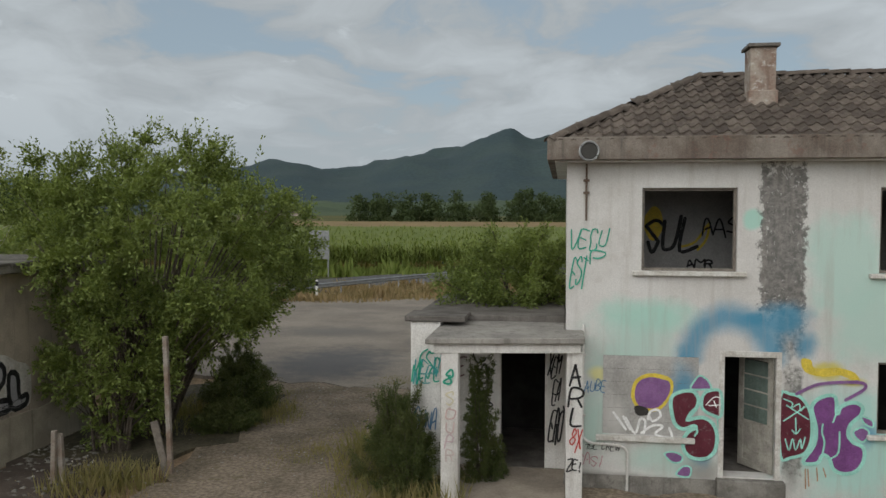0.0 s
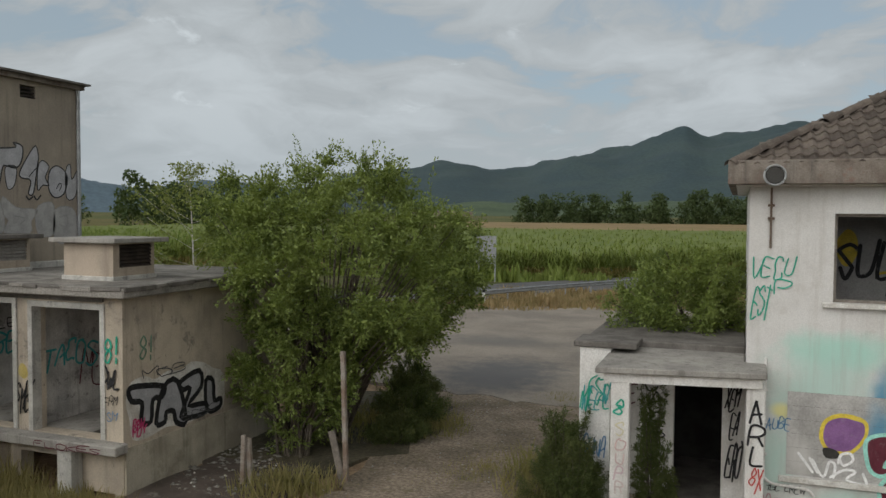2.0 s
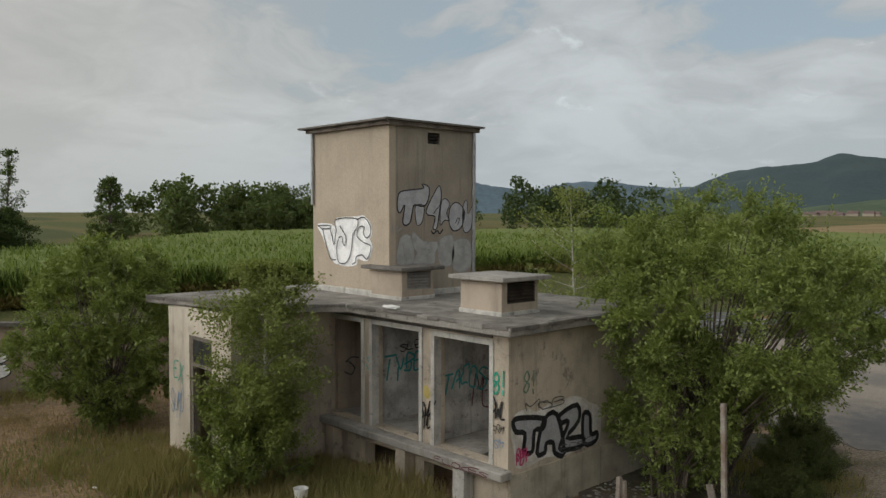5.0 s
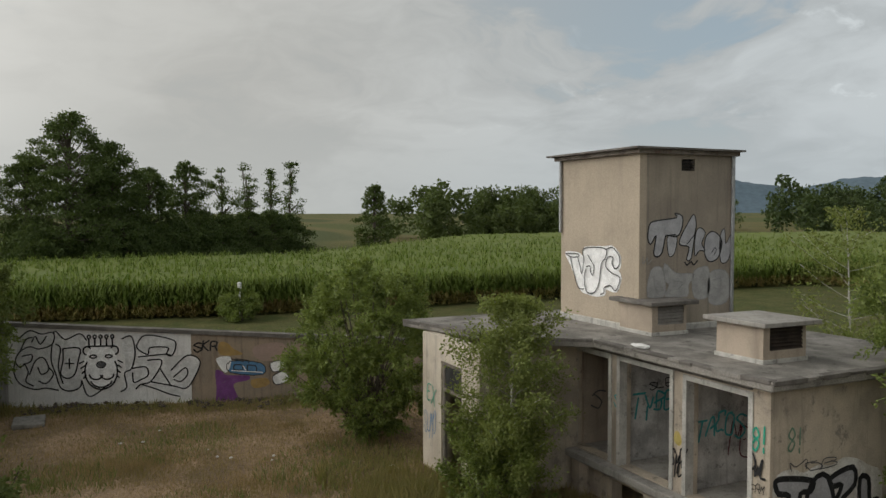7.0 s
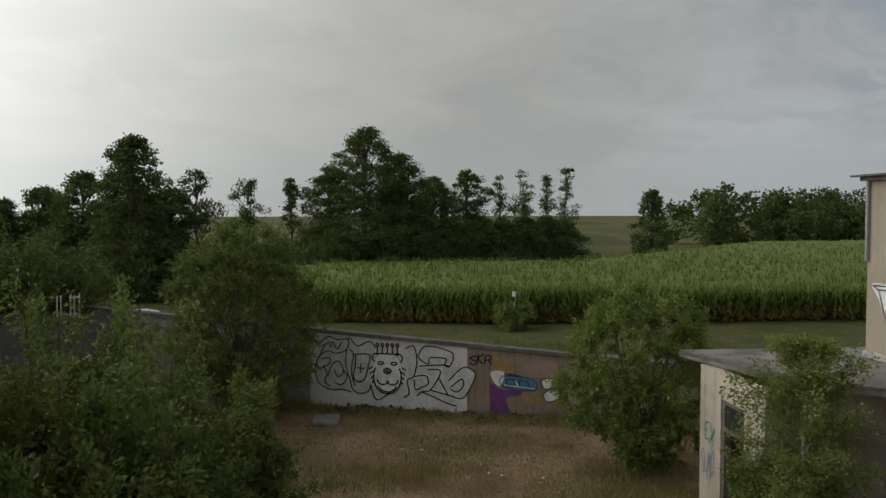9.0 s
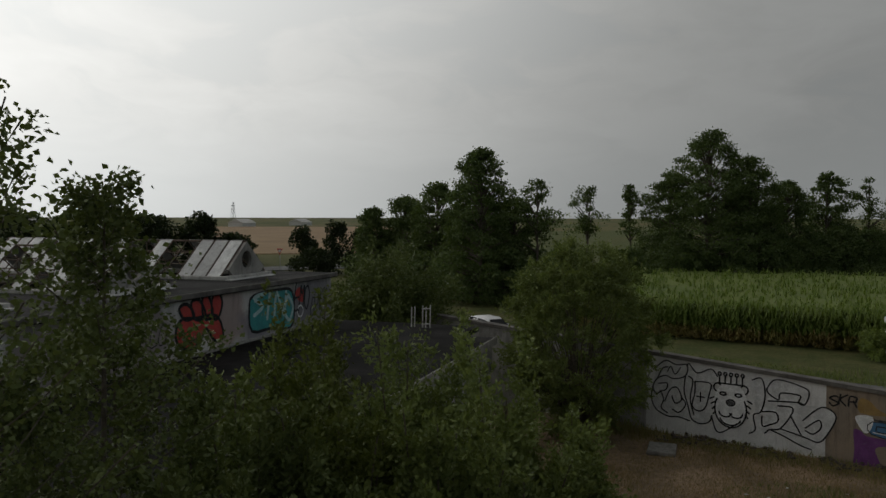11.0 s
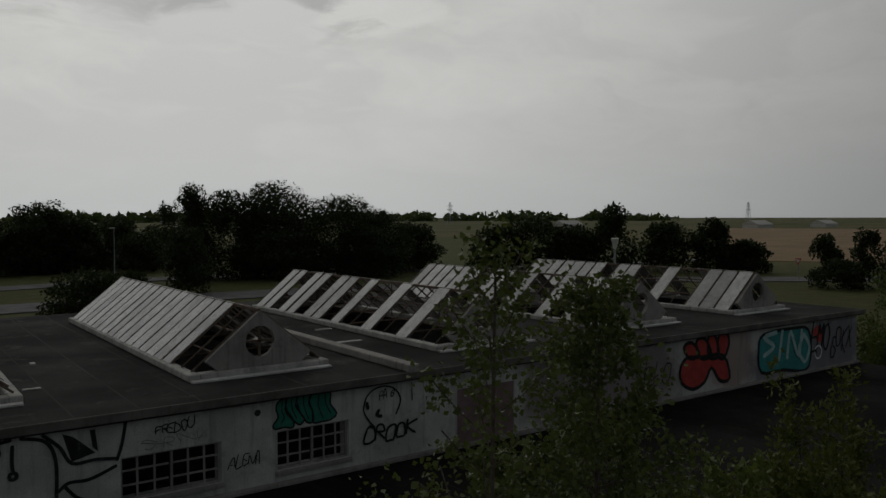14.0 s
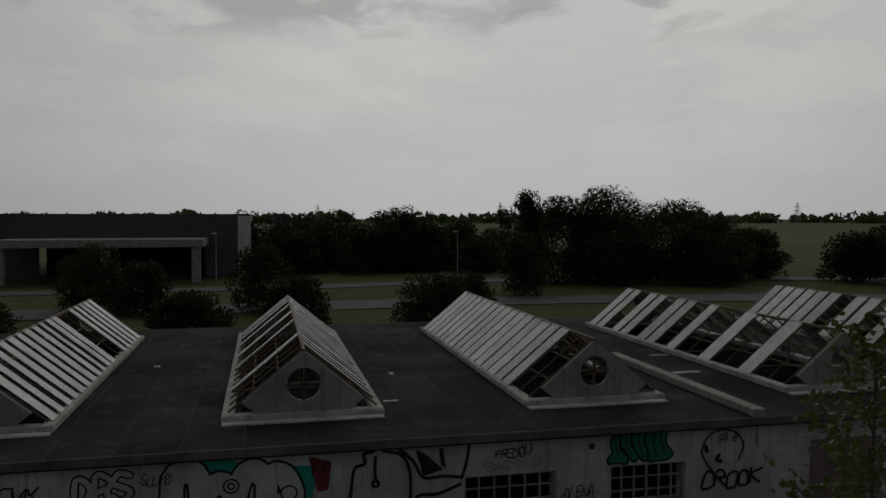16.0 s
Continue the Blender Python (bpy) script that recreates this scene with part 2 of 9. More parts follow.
dark_concrete = surface("stained_dark_concrete", (0.20, 0.185, 0.17), (0.12, 0.11, 0.10), 1.8, 0.95, 0.4, streak=0.4, spots=0.3, spot_col=(0.05, 0.045, 0.04))
eave_board = surface("stained_eave_concrete", (0.25, 0.22, 0.19), (0.15, 0.12, 0.10), 1.6, 0.9, 0.35, streak=0.5, spots=0.3, spot_col=(0.20, 0.08, 0.06))
beige = surface("beige_block_plaster", (0.50, 0.415, 0.335), (0.40, 0.335, 0.27), 1.2, 0.92, 0.3, streak=0.35, streak_col=(0.17, 0.14, 0.12), spots=0.15, spot_col=(0.24, 0.21, 0.18))
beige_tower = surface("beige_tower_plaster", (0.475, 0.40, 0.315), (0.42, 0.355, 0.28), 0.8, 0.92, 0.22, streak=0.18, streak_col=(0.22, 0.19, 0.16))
# darker copy of the tower plaster, more streaked; the side's shade is in it
grey_tower = surface("darker_tower_plaster", (0.36, 0.31, 0.25), (0.29, 0.25, 0.21), 0.8, 0.92, 0.25, streak=0.4, streak_col=(0.12, 0.11, 0.10))
inner_wall = surface("smeared_inner_plaster", (0.42, 0.40, 0.38), (0.26, 0.25, 0.24), 1.6, 0.9, 0.3, spots=0.3, spot_col=(0.10, 0.09, 0.085), streak=0.3)
lion_plaster = surface("white_yard_wall_paint", (0.80, 0.79, 0.78), (0.70, 0.69, 0.68), 1.2, 0.9, 0.2, streak=0.2, spots=0.12, spot_col=(0.35, 0.33, 0.31), axis=1)
tan_wall = surface("tan_yard_wall_plaster", (0.36, 0.28, 0.21), (0.29, 0.24, 0.19), 1.3, 0.92, 0.3, streak=0.4, spots=0.25, spot_col=(0.15, 0.13, 0.11), axis=1)
shop_plaster = surface("grey_white_workshop_plaster", (0.70, 0.685, 0.66), (0.50, 0.485, 0.46), 0.9, 0.92, 0.3, streak=0.5, streak_col=(0.20, 0.18, 0.165), spots=0.35, spot_col=(0.25, 0.24, 0.23), sprays=(
    (-21.4, 4.5, 1.5, 1.2, (0.45, 0.34, 0.31), 0.5), (-17.2, 4.4, 2.4, 1.3, (0.27, 0.22, 0.22), 0.5), (-14.6, 4.5, 1.6, 1.3, (0.24, 0.20, 0.20), 0.5), (-26.8, 4.4, 2.2, 1.3, (0.22, 0.205, 0.23), 0.4), (-23.6, 4.2, 1.9, 1.2, (0.27, 0.25, 0.28), 0.5)))
bitumen = surface("weathered_bitumen", (0.034, 0.032, 0.031), (0.017, 0.0165, 0.016), 0.45, 0.97, 0.3, 25.0, spots=0.35, spot_col=(0.11, 0.105, 0.10), seams=1.0, spec=0.15)
low_bitumen = surface("black_bitumen", (0.016, 0.015, 0.0145), (0.010, 0.0095, 0.009), 0.6, 0.9, 0.3, 25.0, spots=0.3, spot_col=(0.045, 0.042, 0.033), seams=1.0, spec=0.08)
tile_mat = surface("lichened_roof_tile", (0.10, 0.08, 0.068), (0.15, 0.125, 0.105), 3.0, 0.92, 0.35, 50.0, random=0.6, spots=0.3, spot_col=(0.27, 0.255, 0.22))
glass_strip = surface("dusty_wired_glass", (0.66, 0.66, 0.64), (0.46, 0.46, 0.45), 2.0, 0.28, 0.1, 30.0, streak=0.5, streak_col=(0.22, 0.21, 0.19), spots=0.3, spot_col=(0.28, 0.26, 0.23), random=0.5)
plinth_cement = surface("damp_stained_plinth_cement", (0.30, 0.285, 0.26), (0.17, 0.16, 0.145), 2.5, 0.92, 0.35, streak=0.5, spots=0.5, spot_col=(0.085, 0.08, 0.07))
porch_screed = surface("dusty_porch_screed", (0.40, 0.345, 0.285), (0.29, 0.25, 0.21), 1.2, 0.95, 0.3, 30.0, spots=0.3, spot_col=(0.20, 0.17, 0.14))
rusty_steel = surface("rusty_steel", (0.13, 0.085, 0.06), (0.20, 0.16, 0.13), 6.0, 0.7, 0.3, metal=0.3)
grey_steel = surface("galvanised_steel", (0.42, 0.43, 0.44), (0.34, 0.35, 0.36), 4.0, 0.45, 0.1, metal=0.7)
white_wood = surface("peeling_white_paint", (0.66, 0.65, 0.62), (0.50, 0.47, 0.43), 5.0, 0.7, 0.3, spots=0.4, spot_col=(0.26, 0.22, 0.18))
old_wood = surface("grey_old_wood", (0.24, 0.21, 0.18), (0.17, 0.15, 0.13), 9.0, 0.85, 0.4)
# near-black stands in for the unlit inside of rooms and holes
dark_void = surface("near_black_interior", (0.06, 0.058, 0.055), (0.035, 0.033, 0.03), 2.0, 0.95, 0.2)
room_grey = surface("grey_room_plaster", (0.46, 0.455, 0.45), (0.36, 0.355, 0.35), 1.3, 0.95, 0.2)
brown_louvre = surface("dark_brown_louvre_paint", (0.055, 0.04, 0.033), (0.035, 0.028, 0.024), 6.0, 0.6, 0.2)
grey_louvre = surface("dusty_grey_louvre_paint", (0.30, 0.28, 0.26), (0.22, 0.20, 0.185), 6.0, 0.7, 0.2)
asphalt = surface("old_yard_asphalt", (0.33, 0.29, 0.245), (0.24, 0.215, 0.19), 0.3, 0.92, 0.35, 18.0, spots=0.3, spot_col=(0.22, 0.19, 0.155), axis=2, spec=0.15, sprays=((-6.9, 23.2, 2.6, 3.9, (0.125, 0.128, 0.135), 0.7), (-8.8, 29.5, 3.5, 2.0, (0.19, 0.18, 0.17), 0.9)))
road_asphalt = surface("road_asphalt", (0.135, 0.135, 0.135), (0.105, 0.105, 0.105), 0.5, 0.85, 0.2, 20.0)
dirt = surface("dry_dirt_track", (0.30, 0.245, 0.19), (0.19, 0.157, 0.12), 0.8, 0.95, 0.9, 14.0, spots=0.55, spot_col=(0.155, 0.135, 0.075), grit=0.35, spec=0.1)
rubble_dirt = surface("rubble_strewn_dirt", (0.12, 0.095, 0.08), (0.08, 0.065, 0.055), 1.5, 0.95, 0.6, 12.0, spots=0.4, spot_col=(0.30, 0.28, 0.26))
bush_shade_soil = surface("shade_dark_soil", (0.10, 0.085, 0.055), (0.06, 0.055, 0.035), 1.3, 0.95, 0.8, 14.0, spots=0.5, spot_col=(0.06, 0.07, 0.03), grit=0.3)
bark = surface("grey_bark", (0.15, 0.125, 0.10), (0.09, 0.075, 0.06), 12.0, 0.9, 0.5)
birch_bark = surface("pale_birch_bark", (0.55, 0.53, 0.50), (0.40, 0.38, 0.35), 10.0, 0.8, 0.3, spots=0.5, spot_col=(0.05, 0.045, 0.04))
white_plastic = surface("white_plastic", (0.80, 0.80, 0.79), (0.72, 0.72, 0.70), 5.0, 0.5, 0.05)
black_paint, grey_paint, white_paint = paint("black_spray", (0.012, 0.012, 0.014)), paint("silver_spray", (0.36, 0.36, 0.38)), paint("white_spray", (0.78, 0.78, 0.78))
teal_paint, green_paint, red_paint, purple_paint = paint("teal_spray", (0.05, 0.30, 0.30)), paint("green_spray", (0.02, 0.32, 0.22)), paint("red_spray", (0.48, 0.06, 0.05)), paint("purple_spray", (0.21, 0.10, 0.25))
wine_paint, mint_paint, blue_paint, yellow_paint, pink_paint = paint("wine_red_spray", (0.10, 0.015, 0.028)), paint("mint_spray", (0.30, 0.62, 0.54)), paint("blue_spray", (0.08, 0.20, 0.36)), paint("yellow_spray", (0.62, 0.48, 0.06)), paint("magenta_spray", (0.55, 0.06, 0.18))
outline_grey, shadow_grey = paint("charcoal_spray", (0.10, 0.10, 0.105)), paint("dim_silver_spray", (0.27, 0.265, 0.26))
leaf_sallow = leafy("sallow_leaves", (0.085, 0.125, 0.03), (0.25, 0.305, 0.085), (0.23, 0.285, 0.078), 0.24, 0.35)
leaf_birch = leafy("birch_leaves", (0.16, 0.20, 0.065), (0.26, 0.29, 0.105), (0.22, 0.26, 0.08))
# darker copy of the wood leaves: the southern trees' backlit shade is in it
leaf_dark = leafy("backlit_dark_leaves", (0.022, 0.033, 0.015), (0.035, 0.048, 0.020), (0.040, 0.053, 0.022))
leaf_far = leafy("far_wood_leaves", (0.055, 0.085, 0.038), (0.085, 0.115, 0.046), (0.075, 0.10, 0.045))
leaf_yellow = leafy("yellow_green_leaves", (0.08, 0.10, 0.024), (0.138, 0.162, 0.040), (0.125, 0.147, 0.036), 0.14)
leaf_corn = leafy("maize_leaves", (0.135, 0.185, 0.042), (0.20, 0.245, 0.066), (0.205, 0.24, 0.07))
leaf_dry = leafy("dry_grass_blades", (0.41, 0.30, 0.18), (0.26, 0.20, 0.115), (0.22, 0.185, 0.09))
leaf_weed = leafy("yellowing_weed_blades", (0.33, 0.275, 0.135), (0.23, 0.21, 0.09), (0.19, 0.19, 0.07))
leaf_belt = leafy("tree_belt_leaves", (0.075, 0.108, 0.040), (0.115, 0.15, 0.055), (0.12, 0.15, 0.058))
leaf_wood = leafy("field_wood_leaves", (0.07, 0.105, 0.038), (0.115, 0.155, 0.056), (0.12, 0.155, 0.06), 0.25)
leaf_brush = leafy("green_brush_leaves", (0.115, 0.15, 0.05), (0.21, 0.25, 0.085), (0.195, 0.235, 0.078), 0.2)
leaf_maize = leafy("deep_green_maize_leaves", (0.115, 0.175, 0.036), (0.18, 0.235, 0.058), (0.19, 0.24, 0.065))
leaf_thicket = leafy("dull_green_thicket_leaves", (0.078, 0.104, 0.036), (0.148, 0.18, 0.062), (0.136, 0.165, 0.056), 0.15)
leaf_fern = leafy("dark_feathery_weed_leaves", (0.055, 0.08, 0.028), (0.13, 0.155, 0.055), (0.12, 0.125, 0.05), 0.22)
leaf_husk = leafy("yellowing_maize_stalks", (0.38, 0.30, 0.12), (0.22, 0.23, 0.08), (0.30, 0.22, 0.10))


# ---- building helpers ----
def part(name, bm, material, parent=None, label=""):
    """Links a bmesh as one mesh object under a thing or a part."""
    me = bpy.data.meshes.new(name)
    bm.normal_update()
    bm.to_mesh(me)
    bm.free()
    me.materials.append(material)
    ob = new(name, me)
    ob.parent = parent
    if label:
        tagged(ob, label)
    return ob


def thing(name, label, category, group="", kind="", at=(0, 0, 0)):
    ob = new(name)
    ob.location = at
    ob.empty_display_size = 0.1
    return tagged(ob, label, category, group, kind)


def slab(bm, x0, x1, y0, y1, z0, z1, bevel=0.0):
    """A box with optional worn edges."""
    vs = [bm.verts.new(p) for p in ((x0, y0, z0), (x1, y0, z0), (x1, y1, z0), (x0, y1, z0), (x0, y0, z1), (x1, y0, z1), (x1, y1, z1), (x0, y1, z1))]
    fs = [bm.faces.new([vs[i] for i in q]) for q in ((3, 2, 1, 0), (4, 5, 6, 7), (0, 1, 5, 4), (1, 2, 6, 5), (2, 3, 7, 6), (3, 0, 4, 7))]
    if bevel:
        edges = list({e for f in fs for e in f.edges})
        bmesh.ops.bevel(bm, geom=edges, offset=bevel, segments=1, affect="EDGES")
    return bm


def box(x0, x1, y0, y1, z0, z1, bevel=0.0):
    return slab(bmesh.new(), x0, x1, y0, y1, z0, z1, bevel)


def pierced(axis, at, depth, u0, u1, z0, z1, holes=()):
    """A wall with openings right through it. axis 0: it runs along x, from y = at to at + depth; axis 1: along y, from x = at."""
    us = sorted({u0, u1, *[h[0] for h in holes], *[h[1] for h in holes]})
    zs = sorted({z0, z1, *[h[2] for h in holes], *[h[3] for h in holes]})
    us, zs = [u for u in us if u0 <= u <= u1], [z for z in zs if z0 <= z <= z1]
    bm = bmesh.new()
    seen = {}

    def v(u, d, z):
        key = (round(u, 4), round(d, 4), round(z, 4))
        if key not in seen:
            seen[key] = bm.verts.new((u, d, z) if axis == 0 else (d, u, z))
        return seen[key]

    def solid(i, j):
        if not (0 <= i < len(us) - 1 and 0 <= j < len(zs) - 1):
            return False
        u, z = (us[i] + us[i + 1]) / 2, (zs[j] + zs[j + 1]) / 2
        return not any(h[0] < u < h[1] and h[2] < z < h[3] for h in holes)

    a, b = at, at + depth
    for i in range(len(us) - 1):
        for j in range(len(zs) - 1):
            if not solid(i, j):
                continue
            p, q, r, s = us[i], us[i + 1], zs[j], zs[j + 1]
            bm.faces.new((v(p, a, r), v(q, a, r), v(q, a, s), v(p, a, s)))
            bm.faces.new((v(p, b, s), v(q, b, s), v(q, b, r), v(p, b, r)))
            if not solid(i - 1, j):
                bm.faces.new((v(p, a, r), v(p, a, s), v(p, b, s), v(p, b, r)))
            if not solid(i + 1, j):
                bm.faces.new((v(q, a, s), v(q, a, r), v(q, b, r), v(q, b, s)))
            if not solid(i, j - 1):
                bm.faces.new((v(q, a, r), v(p, a, r), v(p, b, r), v(q, b, r)))
            if not solid(i, j + 1):
                bm.faces.new((v(p, a, s), v(q, a, s), v(q, b, s), v(p, b, s)))
    bmesh.ops.recalc_face_normals(bm, faces=bm.faces)
    return bm


def tube(bm, points, radius, sides=8):
    """A pipe along points; radius may be one number or one for each point."""
    rings = []
    for i, p in enumerate(points):
        a, b = Vector(points[max(i - 1, 0)]), Vector(points[min(i + 1, len(points) - 1)])
        axis = (b - a).normalized()
        side = axis.cross(Vector((0.31, 0.17, 0.93)) if abs(axis.z) < 0.9 else Vector((1, 0, 0))).normalized()
        other = axis.cross(side)
        r = radius[i] if isinstance(radius, (list, tuple)) else radius
        rings.append([bm.verts.new(Vector(p) + (side * math.cos(k * 2 * math.pi / sides) + other * math.sin(k * 2 * math.pi / sides)) * r) for k in range(sides)])
    for a, b in zip(rings, rings[1:]):
        for k in range(sides):
            bm.faces.new((a[k], a[(k + 1) % sides], b[(k + 1) % sides], b[k]))
    bm.faces.new(rings[0][::-1]), bm.faces.new(rings[-1])
    return bm


def array_mesh(name, verts, quads, material, parent=None, kind="", label=""):
    """A mesh from numpy arrays: verts (n, 3), faces (m, 3 or 4)."""
    me = bpy.data.meshes.new(name)
    k = quads.shape[1]
    me.vertices.add(len(verts)), me.loops.add(quads.size), me.polygons.add(len(quads))
    me.vertices.foreach_set("co", np.ascontiguousarray(verts, dtype=np.float32).ravel())
    me.loops.foreach_set("vertex_index", np.ascontiguousarray(quads, dtype=np.int32).ravel())
    me.polygons.foreach_set("loop_start", np.arange(0, quads.size, k, dtype=np.int32))
    me.update(calc_edges=True)
    me.materials.append(material)
    ob = new(name, me)
    ob.parent = parent
    return tagged(ob, label, "", "", kind)


# ---- ground ----
def land_height(x, y):
    """The land: flat, rising slowly to the north and west."""
    far = np.maximum(0, y - 90) * 0.004 + np.maximum(0, -x - 110) * 0.004 * (y > -60)
    return far


def make_ground():
    rng = np.random.default_rng(3)
    r = np.concatenate([np.linspace(0, 60, 61), np.geomspace(61.5, 4700, 70)])
    a = np.linspace(0, 2 * np.pi, 181)[:-1]
    R, A = np.meshgrid(r, a, indexing="ij")
    x, y = R * np.cos(A) - 8, R * np.sin(A) + 2
    z = land_height(x, y) * np.exp(-R / 2500) + 0.05 * np.sin(x * 0.9 + 1.3 * np.sin(y * 0.5)) * np.cos(y * 0.8) * np.exp(-R / 80) - 0.06
    v = np.stack([x, y, z], -1).reshape(-1, 3)
    i, j = np.meshgrid(np.arange(len(r) - 1), np.arange(180), indexing="ij")
    n = 180
    q = np.stack([i * n + j, (i + 1) * n + j, (i + 1) * n + (j + 1) % n, i * n + (j + 1) % n], -1).reshape(-1, 4)
    m = bpy.data.materials.new("meadow_and_dry_grass")
    m.use_nodes = True
    k = Nodes(m.node_tree)
    bsdf = m.node_tree.nodes["Principled BSDF"]
    pos = k.add("ShaderNodeNewGeometry").outputs["Position"]
    px, py, pz = k.xyz(pos)
    wide, mid, tiny = k.noise(pos, 0.05, 5.0), k.noise(pos, 0.5, 6.0, 0.65), k.noise(pos, 9.0, 5.0, 0.7)
    green = k.mix(k.ramp(mid, 0.35, 0.65), (0.075, 0.092, 0.032), (0.12, 0.115, 0.048))
    dry = k.mix(k.ramp(mid, 0.40, 0.62), (0.35, 0.25, 0.165), (0.215, 0.16, 0.105))
    near = k.vec("LENGTH", k.vec("SUBTRACT", k.vec("MULTIPLY", pos, (1, 1, 0)), (-12, 4, 0)))
    col = k.mix(k.ramp(k.math("ADD", near, k.math("MULTIPLY", wide, 10.0)), 23.0, 28.0), dry, green)
    bands = k.noise(k.join(k.math("MULTIPLY", px, 0.004), k.math("MULTIPLY", py, 0.012), 0.0), 1.0, 2.0)
    field = k.mix(k.ramp(bands, 0.44, 0.5), (0.105, 0.12, 0.046), k.mix(k.ramp(bands, 0.55, 0.6), (0.15, 0.135, 0.058), (0.085, 0.10, 0.042)))
    col = k.mix(k.ramp(near, 130.0, 170.0), col, field)
    g = k.ramp(tiny, 0.3, 0.7, 0.7, 1.25)
    k.put(bsdf.inputs["Base Color"], k.mix(1.0, col, k.join(g, g, g), "MULTIPLY"))
    bsdf.inputs["Roughness"].default_value, bsdf.inputs["Specular IOR Level"].default_value = 0.95, 0.1
    b = k.add("ShaderNodeBump")
    b.inputs["Strength"].default_value, b.inputs["Distance"].default_value = 0.6, 0.08
    k.put(b.inputs["Height"], k.math("ADD", tiny, mid))
    k.put(bsdf.inputs["Normal"], b.outputs[0])
    array_mesh("ground", v, q, m, None, "structure", "dry grass and meadow ground reaching to the horizon")


def patch(name, label, outline, z, material, wobble=0.25, seed=0, grid=0.5):
    """A flat sheet of asphalt or dirt with an uneven rim, a little above the ground."""
    rng = random.Random(seed)
    pts = []
    for (x0, y0), (x1, y1) in zip(outline, outline[1:] + outline[:1]):
        k = max(2, int(math.hypot(x1 - x0, y1 - y0) / grid))
        pts += [(x0 + (x1 - x0) * i / k + rng.uniform(-wobble, wobble), y0 + (y1 - y0) * i / k + rng.uniform(-wobble, wobble)) for i in range(k)]
    bm = bmesh.new()
    top = [bm.verts.new((x, y, z)) for x, y in pts]
    low = [bm.verts.new((x, y, z - 0.12)) for x, y in pts]
    f = bm.faces.new(top)
    if f.calc_area() and f.normal.z < 0:
        f.normal_flip()
    for i in range(len(pts)):
        j = (i + 1) % len(pts)
        bm.faces.new((top[i], low[i], low[j], top[j]))
    bmesh.ops.recalc_face_normals(bm, faces=bm.faces)
    return tagged(part(name, bm, material), label, name.split("_")[-1], "", "structure")


make_ground()
patch("yard_asphalt", "worn grey asphalt yard with lighter repairs", [(-10.5, 21), (-4.6, 20.0), (0.5, 21), (2, 33), (-3, 44), (-13, 40.5), (-19, 36), (-18, 28)], 0.03, asphalt, 0.25, 1)
patch("dirt_track", "bare dirt and gravel track between house and bushes", [(-7.2, 9.5), (-4, 6), (4, 6), (6, 10), (6, 12.9), (-2.3, 13.2), (-3.5, 15.5), (-3.2, 20.5), (-8.6, 21.8), (-7.6, 17), (-6.6, 13)], 0.012, dirt, 0.35, 2)
patch("rubble_ground", "dark dirt strewn with rubble beside the block", [(-9.9, 10.2), (-7.3, 11.0), (-7.6, 13.6), (-9.95, 15.2)], 0.014, rubble_dirt, 0.2, 3)
# dark sheet that paints the bush's shade on the ground
patch("shaded_soil", "soil darkened for the shade under the sallow bush", [(-9.9, 13.5), (-7.2, 13.1), (-6.5, 15.0), (-6.5, 17.2), (-7.2, 19.2), (-8.7, 20.4), (-10.6, 19.0)], 0.019, bush_shade_soil, 0.3, 4)


def ribbon(name, label, centre, width, z, material, category="road"):
    bm = bmesh.new()
    rows = []
    for i, (x, y) in enumerate(centre):
        x0, y0 = centre[max(i - 1, 0)]
        x1, y1 = centre[min(i + 1, len(centre) - 1)]
        d = Vector((x1 - x0, y1 - y0)).normalized()
        o = Vector((-d.y, d.x)) * width / 2
        rows.append([bm.verts.new((x + o.x, y + o.y, z)), bm.verts.new((x - o.x, y - o.y, z)), bm.verts.new((x - o.x, y - o.y, z - 0.2)), bm.verts.new((x + o.x, y + o.y, z - 0.2))])
    for a, b in zip(rows, rows[1:]):
        for k in range(4):
            bm.faces.new((a[k], a[(k + 1) % 4], b[(k + 1) % 4], b[k]))
    bmesh.ops.recalc_face_normals(bm, faces=bm.faces)
    return tagged(part(name, bm, material), label, category, "", "structure")


def arc(points, steps=12):
    """Smooth points through a few given ones."""
    out = []
    p = [points[0]] + list(points) + [points[-1]]
    for a, b, c, d in zip(p, p[1:], p[2:], p[3:]):
        for i in range(steps):
            t = i / steps
            out.append(tuple(0.5 * (2 * b[k] + (c[k] - a[k]) * t + (2 * a[k] - 5 * b[k] + 4 * c[k] - d[k]) * t * t + (3 * b[k] - a[k] - 3 * c[k] + d[k]) * t ** 3) for k in range(len(b))))
    return out + [tuple(points[-1])]


main_road = arc([(-50, -44), (-46, -20), (-41, -5), (-35, 12), (-27, 27), (-18, 43), (-12, 53), (-2, 66), (18, 92), (60, 150)])
ribbon("road", "grey asphalt country road behind a guard rail", main_road, 7.0, 0.10, road_asphalt)
yard_road = ribbon("road", "pale asphalt junction beyond the workshop", arc([(60, -78), (10, -82), (-30, -84), (-70, -78), (-105, -58), (-140, -20)]), 8.0, 0.05, road_asphalt)
ribbon("road", "asphalt side road behind the workshop", arc([(70, -104), (0, -106), (-40, -112), (-85, -104), (-140, -96)]), 6.0, 0.05, road_asphalt)


